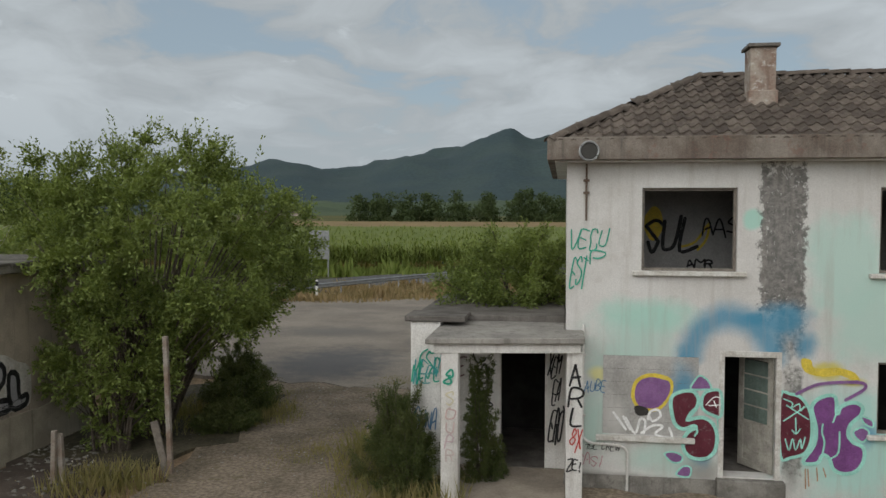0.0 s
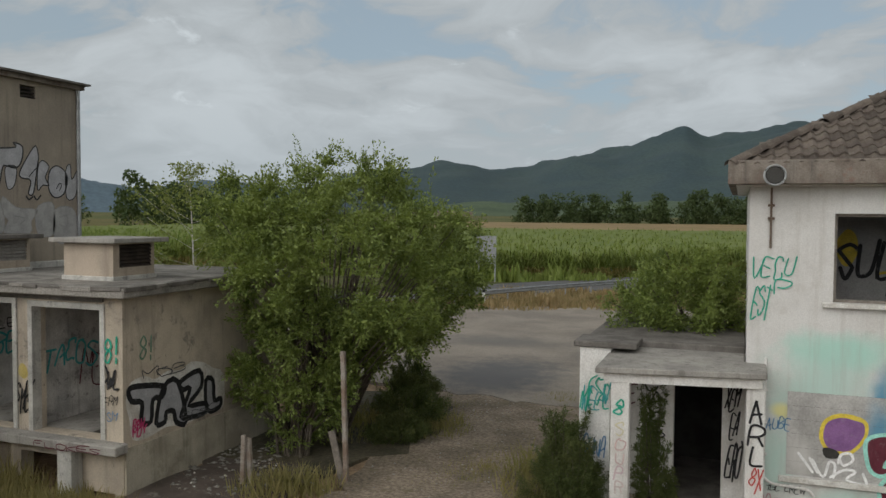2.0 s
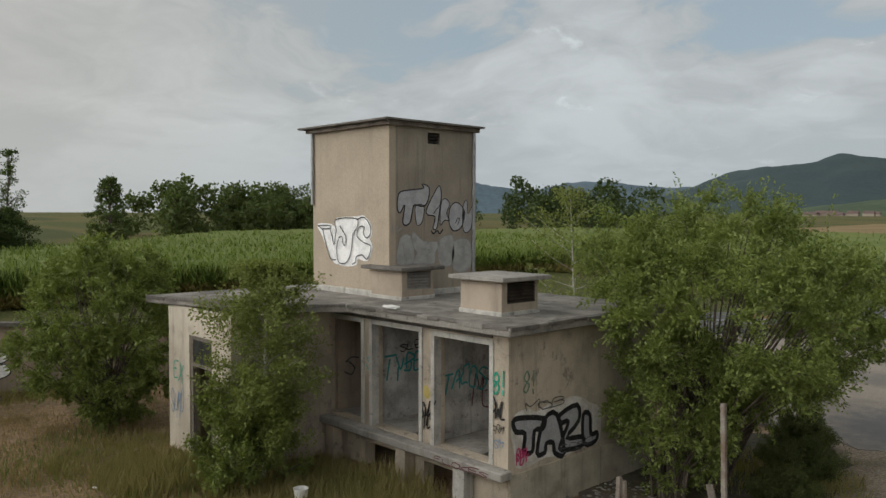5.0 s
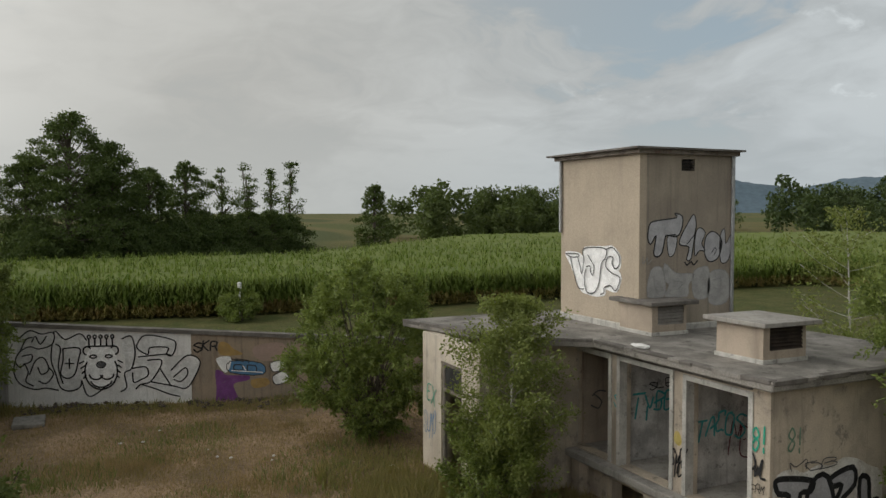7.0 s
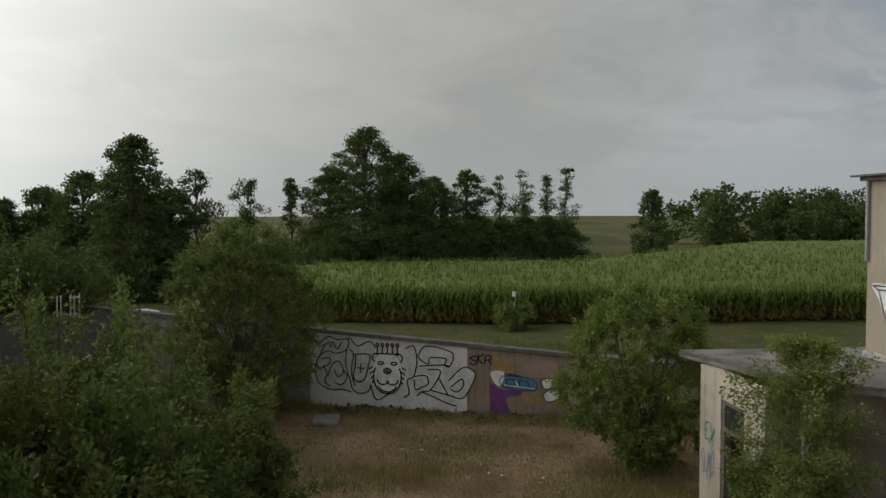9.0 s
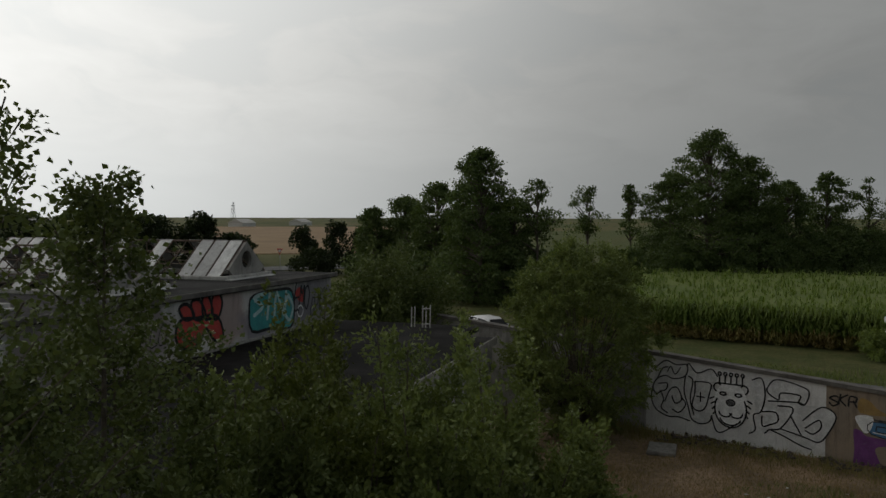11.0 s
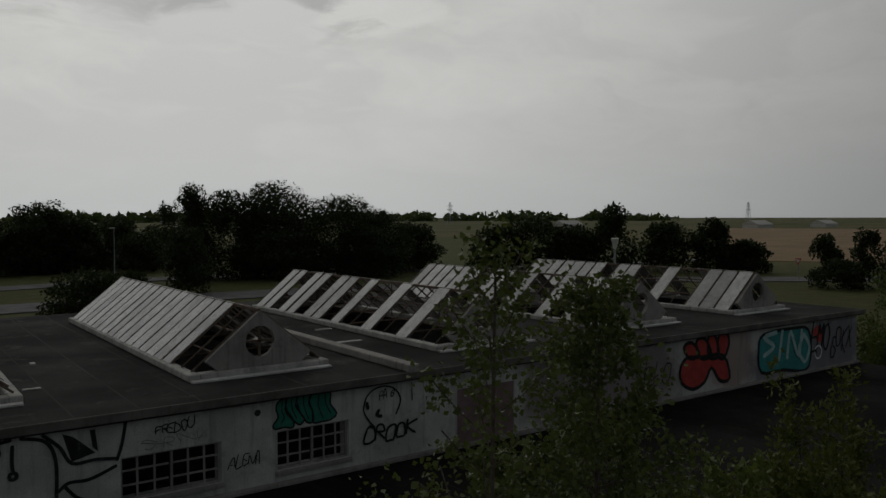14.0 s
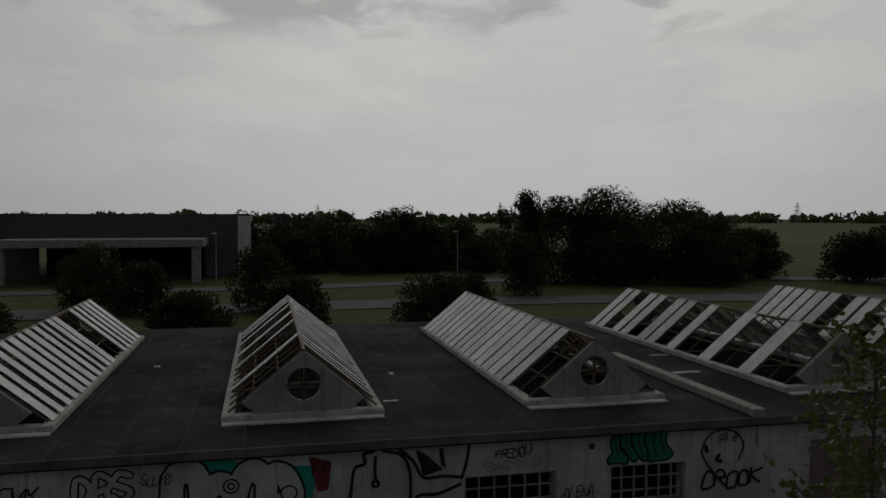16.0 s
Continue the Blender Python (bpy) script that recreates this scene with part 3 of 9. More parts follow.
# ---- white house ----
HX0, HX1, HY0, HY1 = 0.05, 9.6, 13.25, 19.0
house = thing("house", "derelict two-storey house, white plaster covered in graffiti, tiled hip roof", "house")
WINDOWS = [(1.25, 2.73, 3.61, 4.95), (4.85, 6.30, 3.61, 4.95)]
LOWER = [(2.55, 3.38, 0.30, 2.26), (4.87, 6.25, 1.08, 2.22)]
front = part("wall", pierced(0, HY0, 0.32, HX0, HX1, 0.0, 5.36, WINDOWS + LOWER), house_plaster, house, "white plaster front wall sprayed with turquoise, blue and purple")
part("wall", pierced(1, HX0, 0.32, HY0 + 0.32, HY1 - 0.32, 0.0, 5.36), house_plaster, house)
part("wall", pierced(1, HX1 - 0.32, 0.32, HY0 + 0.32, HY1 - 0.32, 0.0, 5.36), house_plaster, house)
part("wall", pierced(0, HY1 - 0.32, 0.32, HX0, HX1, 0.0, 5.36), house_plaster, house)
part("floor", box(HX0 + 0.32, HX1 - 0.32, HY0 + 0.32, HY1 - 0.32, 2.75, 2.95), concrete, house)
part("floor", box(HX0 + 0.32, HX1 - 0.32, HY0 + 0.32, HY1 - 0.32, 0.02, 0.28), dark_concrete, house)
part("ceiling", box(HX0 + 0.32, HX1 - 0.32, HY0 + 0.32, HY1 - 0.32, 5.22, 5.36), room_grey, house)
part("inner_wall", box(HX0 + 0.34, 4.3, 15.9, 16.05, 2.96, 5.21), room_grey, house, "grey room wall with black graffiti")
part("inner_wall", box(4.3, 4.44, 13.6, HY1 - 0.34, 2.96, 5.21), room_grey, house)
# ground-floor room: its darkness is in the wall colour
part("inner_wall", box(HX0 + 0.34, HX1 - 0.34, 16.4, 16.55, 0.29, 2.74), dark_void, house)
part("plinth", box(HX0 - 0.02, 2.5, HY0 - 0.025, HY0 - 0.001, -0.1, 0.24, 0.006), plinth_cement, house, "stained grey cement plinth")
part("doorstep", box(2.46, 3.50, HY0 - 0.16, HY0 + 0.1, -0.1, 0.28, 0.012), plinth_cement, house)
infill = part("blocked_window", pierced(0, HY0 - 0.005, 0.004, 0.66, 2.17, 0.93, 2.22), dark_concrete, house, "walled-up window of grey smeared courses")
for i in range(6):
    part("course", pierced(0, HY0 - 0.012, 0.006, 0.66, 2.17, 0.932 + 0.215 * i, 1.143 + 0.215 * i), shut_plaster, infill)

for x0, x1, z0, z1 in WINDOWS + LOWER[1:]:
    w = part("window", pierced(0, HY0 + 0.08, 0.06, x0, x1, z0, z1, [(x0 + 0.045, x1 - 0.045, z0 + 0.045, z1 - 0.045)]), old_wood, house, "empty window frame without glass")
    part("sill", box(x0 - 0.15, x1 + 0.14, HY0 - 0.10, HY0 + 0.05, z0 - 0.075, z0 - 0.002, 0.01), white_wood, w, "chipped white sill")
part("sill", box(0.55, 2.12, HY0 - 0.08, HY0 - 0.002, 0.82, 0.91, 0.012), white_wood, house)
doorway = part("door", pierced(0, HY0 - 0.02, 0.10, 2.49, 3.44, 0.28, 2.34, [(2.57, 3.36, 0.28, 2.25)]), white_wood, house, "white wooden door standing half open")
door_paint = surface("grimy_door_paint", (0.44, 0.42, 0.37), (0.31, 0.29, 0.26), 4.0, 0.75, 0.3, spots=0.6, spot_col=(0.17, 0.15, 0.13), streak=0.4, streak_col=(0.15, 0.13, 0.115))
pane_mat = surface("grimy_green_glass", (0.17, 0.225, 0.20), (0.10, 0.135, 0.12), 3.0, 0.3, 0.05, streak=0.3)
swing = Matrix.Translation((3.35, HY0 + 0.13, 0)) @ Matrix.Rotation(math.radians(-57), 4, "Z")


def swung(bm):
    bmesh.ops.transform(bm, matrix=swing, verts=bm.verts)
    return bm


rails = bmesh.new()
for x0, x1, z0, z1 in ((-0.74, -0.63, 0.31, 2.23), (-0.11, 0.0, 0.31, 2.23), (-0.63, -0.11, 2.13, 2.23), (-0.63, -0.11, 1.00, 1.10), (-0.63, -0.11, 0.31, 0.43)):
    slab(rails, x0, x1, 0, 0.04, z0, z1, 0.004)
for i in range(3):
    slab(rails, -0.63, -0.11, 0.008, 0.032, 1.343 + 0.258 * i, 1.367 + 0.258 * i)
part("door_leaf", swung(rails), door_paint, doorway, "grimy white leaf swung into the room")
part("door_panel", swung(box(-0.628, -0.112, 0.012, 0.028, 0.432, 0.998)), door_paint, doorway)
for i in range(4):
    part("pane", swung(box(-0.628, -0.112, 0.018, 0.023, 1.102 + 0.258 * i, 1.340 + 0.258 * i)), pane_mat, doorway, "" if i else "dusty greenish pane")
# eaves: a heavy boxed gutter
EZ0, EZ1 = 5.36, 5.74
part("eave", box(-0.27, HX1 + 0.3, HY0 - 0.42, HY0 - 0.30, EZ0 + 0.02, EZ1, 0.01), eave_board, house, "stained grey-brown boxed eave")
part("eave", box(-0.27, -0.15, HY0 - 0.30, HY1 + 0.4, EZ0 + 0.02, EZ1, 0.01), eave_board, house)
part("soffit", box(-0.15, HX1 + 0.3, HY0 - 0.30, HY1 + 0.3, EZ0 + 0.0, EZ0 + 0.06), low_plaster, house)
RY, RZ, RX0, RX1 = 16.15, 7.25, 2.58, 7.0
bm = bmesh.new()
e = [(-0.22, HY0 - 0.38, EZ1 - 0.13), (HX1 + 0.3, HY0 - 0.38, EZ1 - 0.13), (HX1 + 0.3, HY1 + 0.4, EZ1 - 0.13), (-0.22, HY1 + 0.4, EZ1 - 0.13), (RX0, RY, RZ - 0.155), (RX1, RY, RZ - 0.155)]
vs = [bm.verts.new(p) for p in e]
for q in ((0, 1, 5, 4), (1, 2, 5), (2, 3, 4, 5), (3, 0, 4), (3, 2, 1, 0)):
    bm.faces.new([vs[i] for i in q])
roof_deck = part("roof", bm, dark_concrete, house, "hip roof of brown interlocking tiles with lichen")
bm = box(3.15, 3.58, 14.50, 14.94, 6.45, 7.40, 0.012)
slab(bm, 3.12, 3.61, 14.46, 14.98, 6.35, 6.66, 0.012)
chimney = part("chimney", bm, surface("patchy_chimney_render", (0.40, 0.35, 0.30), (0.25, 0.17, 0.135), 3.0, 0.92, 0.4, streak=0.35, spots=0.7, spot_col=(0.62, 0.60, 0.57)), house, "rendered chimney with peeling patches")
part("chimney_cap", box(3.10, 3.63, 14.43, 15.01, 7.40, 7.46, 0.01), dark_concrete, chimney)

# wall lamp, pipes and cables on the house
lamp = thing("wall_lamp", "round grey floodlight hanging under the house eave", "lamp")
bm = bmesh.new()
tube(bm, [(0.38, 12.64, 5.50), (0.38, 12.70, 5.50), (0.38, 12.82, 5.51)], [0.14, 0.135, 0.07], 20)
part("lamp_housing", bm, dark_concrete, lamp)
bm = tube(bmesh.new(), [(0.38 + 0.145 * math.cos(a), 12.62, 5.50 + 0.145 * math.sin(a)) for a in [i * math.pi / 14 for i in range(29)]], 0.018, 6)
part("lamp_rim", bm, grey_steel, lamp, "pale steel rim")
bm = tube(bmesh.new(), [(0.38, 12.64, 5.50), (0.38, 12.62, 5.50)], [0.13, 0.12], 16)
part("lamp_glass", bm, dark_void, lamp)
bm = tube(bmesh.new(), [(0.38, 12.82, 5.55), (0.38, 12.84, 5.55)], 0.04)
part("bracket", bm, rusty_steel, lamp)
cable = thing("drain_pipe", "rusty thin pipe run down the house corner", "pipe")
bm = tube(bmesh.new(), [(0.36, 13.22, 5.34), (0.36, 13.22, 4.42)], 0.016)
for z in (5.05, 4.85):
    slab(bm, 0.31, 0.41, 13.19, 13.249, z, z + 0.04)
part("upper_pipe", bm, rusty_steel, cable)
bm = tube(bmesh.new(), arc([(0.335, 13.22, 2.72), (0.335, 13.22, 1.0), (0.36, 13.22, 0.84), (0.50, 13.22, 0.76), (0.90, 13.22, 0.74), (1.04, 13.22, 0.66), (1.06, 13.22, 0.5), (1.06, 13.22, -0.05)], 5), 0.022)
for z in (2.2, 1.7, 1.2):
    slab(bm, 0.29, 0.38, 13.19, 13.249, z, z + 0.03)
part("lower_pipe", bm, low_plaster, cable)


def tile_mesh():
    """One interlocking tile, seen from above: a flat pan and a raised roll, 0.22 x 0.40 m."""
    bm = bmesh.new()
    prof = [(0.0, 0.004), (0.04, 0.0), (0.09, 0.006), (0.125, 0.035), (0.16, 0.05), (0.195, 0.035), (0.215, 0.012)]
    low = [bm.verts.new((x, 0.0, z + 0.028)) for x, z in prof]
    high = [bm.verts.new((x, 0.40, z)) for x, z in prof]
    foot = [bm.verts.new((x, 0.0, z)) for x, z in prof]
    for i in range(len(prof) - 1):
        bm.faces.new((low[i], low[i + 1], high[i + 1], high[i]))
        bm.faces.new((foot[i], foot[i + 1], low[i + 1], low[i]))
    me = bpy.data.meshes.new("roof_tile")
    bm.to_mesh(me)
    bm.free()
    me.materials.append(tile_mat)
    return me


# ---- porch and low wing beside the house ----
wing = thing("low_wing", "low white flat-roofed wing with graffiti beside the house", "annex")
WY = 14.0
part("wall", pierced(0, WY, 0.25, -2.05, 0.05, 0.0, 2.62, [(-1.08, -0.30, 0.05, 2.2)]), low_plaster, wing, "white wall around a dark doorway")
part("wall", pierced(0, 13.3, 0.7, -2.56, -2.05, 0.0, 2.70), low_plaster, wing, "white end wall with teal scribbles")
part("wall", pierced(1, -2.56, 0.25, 14.0, 17.6, 0.0, 2.62), low_plaster, wing)
part("wall", pierced(0, 17.35, 0.25, -2.31, 0.05, 0.0, 2.62), low_plaster, wing)
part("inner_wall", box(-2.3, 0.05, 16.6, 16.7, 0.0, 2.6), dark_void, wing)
part("roof", box(-2.62, 0.04, 14.02, 17.7, 2.62, 2.74, 0.015), dark_concrete, wing, "mossy flat concrete roof")
part("coping", box(-2.66, -1.62, 13.24, 14.06, 2.70, 2.80, 0.015), dark_concrete, wing)
part("floor", box(-2.3, 0.05, 14.0, 17.4, -0.05, 0.06), dark_concrete, wing)
porch = thing("porch", "concrete porch slab on a white graffiti-covered post", "porch")
bm = bmesh.new()
pts = [(-2.10, 12.05), (0.34, 12.45), (0.34, 13.22), (0.03, 13.23), (0.03, 13.99), (-2.08, 13.99)]
top = [bm.verts.new((x, y, 2.60 + 0.02 * (y - 12))) for x, y in pts]
bot = [bm.verts.new((x, y, 2.51)) for x, y in pts]
bm.faces.new(top), bm.faces.new(bot[::-1])
for i in range(len(pts)):
    bm.faces.new((top[i - 1], bot[i - 1], bot[i], top[i]))
bmesh.ops.recalc_face_normals(bm, faces=bm.faces)
bmesh.ops.bevel(bm, geom=list(bm.edges), offset=0.015, segments=1, affect="EDGES")
part("porch_roof", bm, concrete, porch, "weathered grey concrete slab roof")
bm = bmesh.new()
vs = [bm.verts.new(p) for p in ((-1.98, 12.16, 2.36), (0.28, 12.53, 2.36), (0.28, 12.66, 2.36), (-1.98, 12.29, 2.36), (-1.98, 12.16, 2.51), (0.28, 12.53, 2.51), (0.28, 12.66, 2.51), (-1.98, 12.29, 2.51))]
for q in ((3, 2, 1, 0), (4, 5, 6, 7), (0, 1, 5, 4), (1, 2, 6, 5), (2, 3, 7, 6), (3, 0, 4, 7)):
    bm.faces.new([vs[i] for i in q])
part("beam", bm, low_plaster, porch)
part("post", box(-1.88, -1.60, 12.22, 12.46, 0.0, 2.36, 0.012), low_plaster, porch, "square white post")
part("side_pier", box(0.06, 0.32, 12.60, 13.22, 0.0, 2.36, 0.01), low_plaster, porch)
part("porch_floor", box(-2.1, 0.05, 12.0, 14.0, -0.06, 0.05), porch_screed, porch, "dusty cement floor")

# ---- service block with three bays ----
BX0, BX1, BY0, BY1, BZ = -16.0, -9.95, 10.8, 15.6, 3.42
block = thing("service_block", "derelict beige concrete block with three open bays and roof vents", "building")
BAYS = [(-11.97, -10.42, 0.94, 3.20), (-14.02, -12.44, 0.94, 3.23), (-15.85, -14.42, 0.94, 3.22)]
part("wall", pierced(0, BY0, 0.28, BX0, BX1, 0.0, BZ, BAYS + [(-14.3, -12.9, 0.0, 0.55), (-12.3, -11.2, 0.0, 0.55)]), block_beige, block, "beige pillars between the open bays")
part("wall", pierced(1, BX1 - 0.25, 0.25, BY0 + 0.28, BY1 - 0.25, 0.80, BZ), block_beige, block, "beige side wall with a silver and black piece")
part("plinth", pierced(1, BX1 - 0.21, 0.25, BY0 + 0.02, BY1, -0.1, 0.80), plinth_beige, block, "pale stained plinth")
part("wall", pierced(0, BY1 - 0.25, 0.25, BX0, BX1, 0.0, BZ), beige, block)
part("wall", pierced(1, BX0, 0.25, BY0 + 0.28, BY1 - 0.25, 0.0, BZ), beige, block)
for x in (-12.24, -14.26):
    part("bay_wall", box(x - 0.07, x + 0.07, BY0 + 0.28, BY0 + 2.3, 0.9, BZ - 0.02), bay_plaster, block)
part("back_wall", box(BX0 + 0.25, BX1 - 0.25, BY0 + 2.3, BY0 + 2.42, 0.9, BZ - 0.02), bay_plaster, block, "smeared grey rear wall of the bays")
for x0, x1 in ((BX0 + 0.25, -14.95), (-14.55, -13.0), (-12.5, -10.95), (-10.5, BX1 - 0.25)):
    part("bay_floor", box(x0, x1, BY0 + 0.28, BY0 + 2.3, 0.80, 0.93), concrete, block)
for x0, x1 in ((-14.95, -14.55), (-13.0, -12.5), (-10.95, -10.5)):
    part("bay_floor", box(x0, x1, BY0 + 0.95, BY0 + 2.3, 0.80, 0.93), concrete, block)
for x0, x1, z0, z1 in BAYS:
    part("bay_frame", pierced(0, BY0 - 0.03, 0.20, x0 - 0.10, x1 + 0.10, z0 - 0.005, z1 + 0.10, [(x0 + 0.002, x1 - 0.002, z0 - 0.01, z1 - 0.002)]), bay_concrete, block, "flaking grey concrete frame")
part("lintel", box(BX0, -10.34, BY0 - 0.045, BY0 - 0.001, 3.337, 3.418, 0.006), dark_concrete, block, "dark stained lintel band")
part("loading_slab", box(-16.0, BX1 + 0.14, BY0 - 0.34, BY0 - 0.035, 0.77, 0.94, 0.02), concrete, block, "projecting loading slab with scribbled edge")
for i, x in enumerate((-11.0, -12.75, -15.3)):
    part("pier", box(x - 0.16, x + 0.16, BY0 - 0.28, BY0 - 0.01, -0.1, 0.77, 0.01), block_beige if i else bay_concrete, block)
bm = bmesh.new()
outline = [(-19.62, 8.0), (-15.9, 9.0), (-14.6, 10.52), (-9.68, 10.52), (-9.68, 15.9), (-19.62, 15.9)]
top = [bm.verts.new((x, y, 3.62)) for x, y in outline]
bot = [bm.verts.new((x, y, BZ + 0.02)) for x, y in outline]
bm.faces.new(top), bm.faces.new(bot[::-1])
for i in range(len(outline)):
    bm.faces.new((top[i - 1], bot[i - 1], bot[i], top[i]))
bmesh.ops.recalc_face_normals(bm, faces=bm.faces)
bmesh.ops.bevel(bm, geom=list(bm.edges), offset=0.02, segments=1, affect="EDGES")
roof_mat = surface("flat_roof_felt", (0.32, 0.30, 0.275), (0.17, 0.16, 0.145), 1.1, 0.95, 0.35, spots=0.75, spot_col=(0.075, 0.07, 0.062), streak=0.0, grit=0.25)
part("roof", bm, roof_mat, block, "flat concrete roof with crumbling edge")
er = random.Random(21)
for (xa, ya), (xb, yb) in ((outline[2], outline[3]), (outline[0], outline[1]), (outline[3], outline[4]), (outline[1], outline[2])):
    ln = math.hypot(xb - xa, yb - ya)
    wx, wy = (xb - xa) / ln, (yb - ya) / ln
    s = 0.03
    while s < ln - 0.1:
        w_ = min(er.uniform(0.25, 0.8), ln - s - 0.03)
        p, dp = er.uniform(0.01, 0.035), er.uniform(0.02, 0.06)
        bm = slab(bmesh.new(), 0, w_ - 0.006, -p, 0.16, -dp, 0.024, 0.006)
        bmesh.ops.transform(bm, matrix=Matrix.Translation((xa + wx * s, ya + wy * s, 3.605)) @ Matrix.Rotation(math.atan2(wy, wx), 4, "Z") @ Matrix.Rotation(er.uniform(-0.03, 0.03), 4, "Y"), verts=bm.verts)
        part("edge_piece", bm, dark_concrete if er.random() < 0.75 else roof_mat, block)
        s += w_
# annex with the door
AX0, AX1, AY0 = -18.72, -15.62, 8.2
part("wall", pierced(0, AY0, 0.25, AX0, AX1, 0.0, BZ, [(-17.62, -16.50, 0.1, 2.84)]), annex_pale, block, "pale annex front with a tall door opening")
part("wall", pierced(1, AX1 - 0.25, 0.25, AY0 + 0.25, BY0, 0.0, BZ), block_beige, block)
part("wall", pierced(1, AX0, 0.25, AY0 + 0.25, BY1 - 0.3, 0.0, BZ), beige, block)
part("wall", pierced(0, BY1 - 0.3, 0.25, AX0, BX0, 0.0, BZ), beige, block)
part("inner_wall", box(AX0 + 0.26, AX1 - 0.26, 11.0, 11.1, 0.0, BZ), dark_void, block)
bm = pierced(0, AY0 + 0.04, 0.08, -17.62, -16.50, 0.1, 2.84, [(-17.52, -16.60, 0.1, 2.12), (-17.52, -16.60, 2.20, 2.74)])
annex_door = part("door", bm, old_wood, block, "tall door frame with a near-black transom and no leaf")
# pane coloured near-black for the unlit room behind it
part("pane", box(-17.52, -16.60, AY0 + 0.07, AY0 + 0.08, 2.20, 2.74), surface("near_black_transom_glass", (0.05, 0.052, 0.05), (0.035, 0.036, 0.035), 3.0, 0.6, 0.05, spec=0.15), annex_door)


def vent(x0, x1, y0, y1, z1, cap, louvre, label):
    t = thing("roof_vent", label, "vent")
    part("vent_body", pierced(1, x1 - 0.1, 0.1, y0, y1, 3.62, z1, [(y0 + 0.16, y1 - 0.08, 3.86, z1 - 0.03)]), beige, t)
    part("vent_body", box(x0, x1 - 0.101, y0, y1, 3.60, z1), beige, t)
    part("vent_base", box(x0 - 0.04, x1 + 0.03, y0 - 0.03, y1 + 0.04, 3.60, 3.70, 0.01), bay_concrete, t)
    part("vent_cap", box(x0 - 0.2, x1 + 0.2, y0 - 0.18, y1 + 0.2, z1, z1 + 0.09, 0.012), cap, t, "overhanging concrete cap slab")
    k = 6
    h = (z1 - 0.03 - 3.86) / k
    for i in range(k):
        bm = bmesh.new()
        za = 3.86 + i * h
        vs = [bm.verts.new(p) for p in ((x1 + 0.0, y0 + 0.16, za), (x1 + 0.0, y1 - 0.08, za), (x1 - 0.07, y1 - 0.08, za + h * 0.9), (x1 - 0.07, y0 + 0.16, za + h * 0.9), (x1 + 0.0, y0 + 0.16, za + 0.02), (x1 + 0.0, y1 - 0.08, za + 0.02), (x1 - 0.07, y1 - 0.08, za + h * 0.9 + 0.02), (x1 - 0.07, y0 + 0.16, za + h * 0.9 + 0.02))]
        for q in ((3, 2, 1, 0), (4, 5, 6, 7), (0, 1, 5, 4), (1, 2, 6, 5), (2, 3, 7, 6), (3, 0, 4, 7)):
            bm.faces.new([vs[j] for j in q])
        part("slat", bm, louvre, t)
    return t


vent(-12.05, -10.88, 11.60, 12.70, 4.32, concrete, brown_louvre, "beige roof vent with dark brown louvres and concrete cap")
vent(-15.62, -14.45, 12.00, 13.00, 4.32, dark_concrete, grey_louvre, "beige roof vent with grey louvres and dark cap")
litter = thing("tarp_scrap", "crumpled white scrap lying on the block roof edge", "litter")
bm = bmesh.new()
bmesh.ops.create_icosphere(bm, subdivisions=2, radius=0.16, matrix=Matrix.Translation((-13.3, 10.75, 3.66)) @ Matrix.Diagonal((1.6, 0.7, 0.35, 1)))
for v in bm.verts:
    v.co += Vector((noise.noise(v.co * 9), noise.noise(v.co * 9 + Vector((5, 0, 0))), noise.noise(v.co * 7) * 0.5)) * 0.07
part("scrap", bm, white_plastic, litter)

# ---- transformer tower ----
tower = thing("tower", "tall beige plastered transformer tower with flat roof and graffiti", "tower")
TX0, TX1, TY0, TY1, TZ = -18.30, -15.05, 12.10, 14.98, 7.90
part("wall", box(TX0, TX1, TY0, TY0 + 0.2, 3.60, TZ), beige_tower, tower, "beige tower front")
part("wall", pierced(1, TX1 - 0.2, 0.2, TY0 + 0.201, TY1, 3.60, TZ, [(13.34, 13.76, 7.42, 7.70)]), grey_tower, tower, "streaked tower side, shade in its darker tone")
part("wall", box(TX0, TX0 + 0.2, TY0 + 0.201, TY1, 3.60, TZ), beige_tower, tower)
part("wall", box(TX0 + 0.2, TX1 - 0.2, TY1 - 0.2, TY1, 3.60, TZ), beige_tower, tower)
part("plinth", box(TX0 - 0.05, TX1 + 0.06, TY0 - 0.06, TY1 + 0.05, 3.60, 3.76, 0.02), bay_concrete, tower)
bm = bmesh.new()
rim = [(TX0 - 0.30, TY0 - 0.30), (TX1 + 0.28, TY0 - 0.30), (TX1 + 0.28, TY1 + 0.14), (TX0 - 0.30, TY1 + 0.14)]
low = [bm.verts.new((x, y, TZ)) for x, y in rim]
mid = [bm.verts.new((x, y, TZ + 0.045)) for x, y in rim]
crown_v = [bm.verts.new((x * 0.5 + (TX0 + TX1) / 4, y * 0.5 + (TY0 + TY1) / 4, TZ + 0.10)) for x, y in rim]
bm.faces.new(low[::-1]), bm.faces.new(crown_v)
for i in range(4):
    bm.faces.new((low[i - 1], low[i], mid[i], mid[i - 1])), bm.faces.new((mid[i - 1], mid[i], crown_v[i], crown_v[i - 1]))
part("roof", bm, dark_concrete, tower, "thin dark overhanging roof slab")
part("roof_board", box(TX0 - 0.14, TX1 + 0.14, TY0 - 0.14, TY1 + 0.08, TZ - 0.10, TZ), eave_board, tower)
part("vent_hole", box(TX1 - 0.19, TX1 - 0.15, 13.35, 13.75, 7.43, 7.69), dark_void, tower)
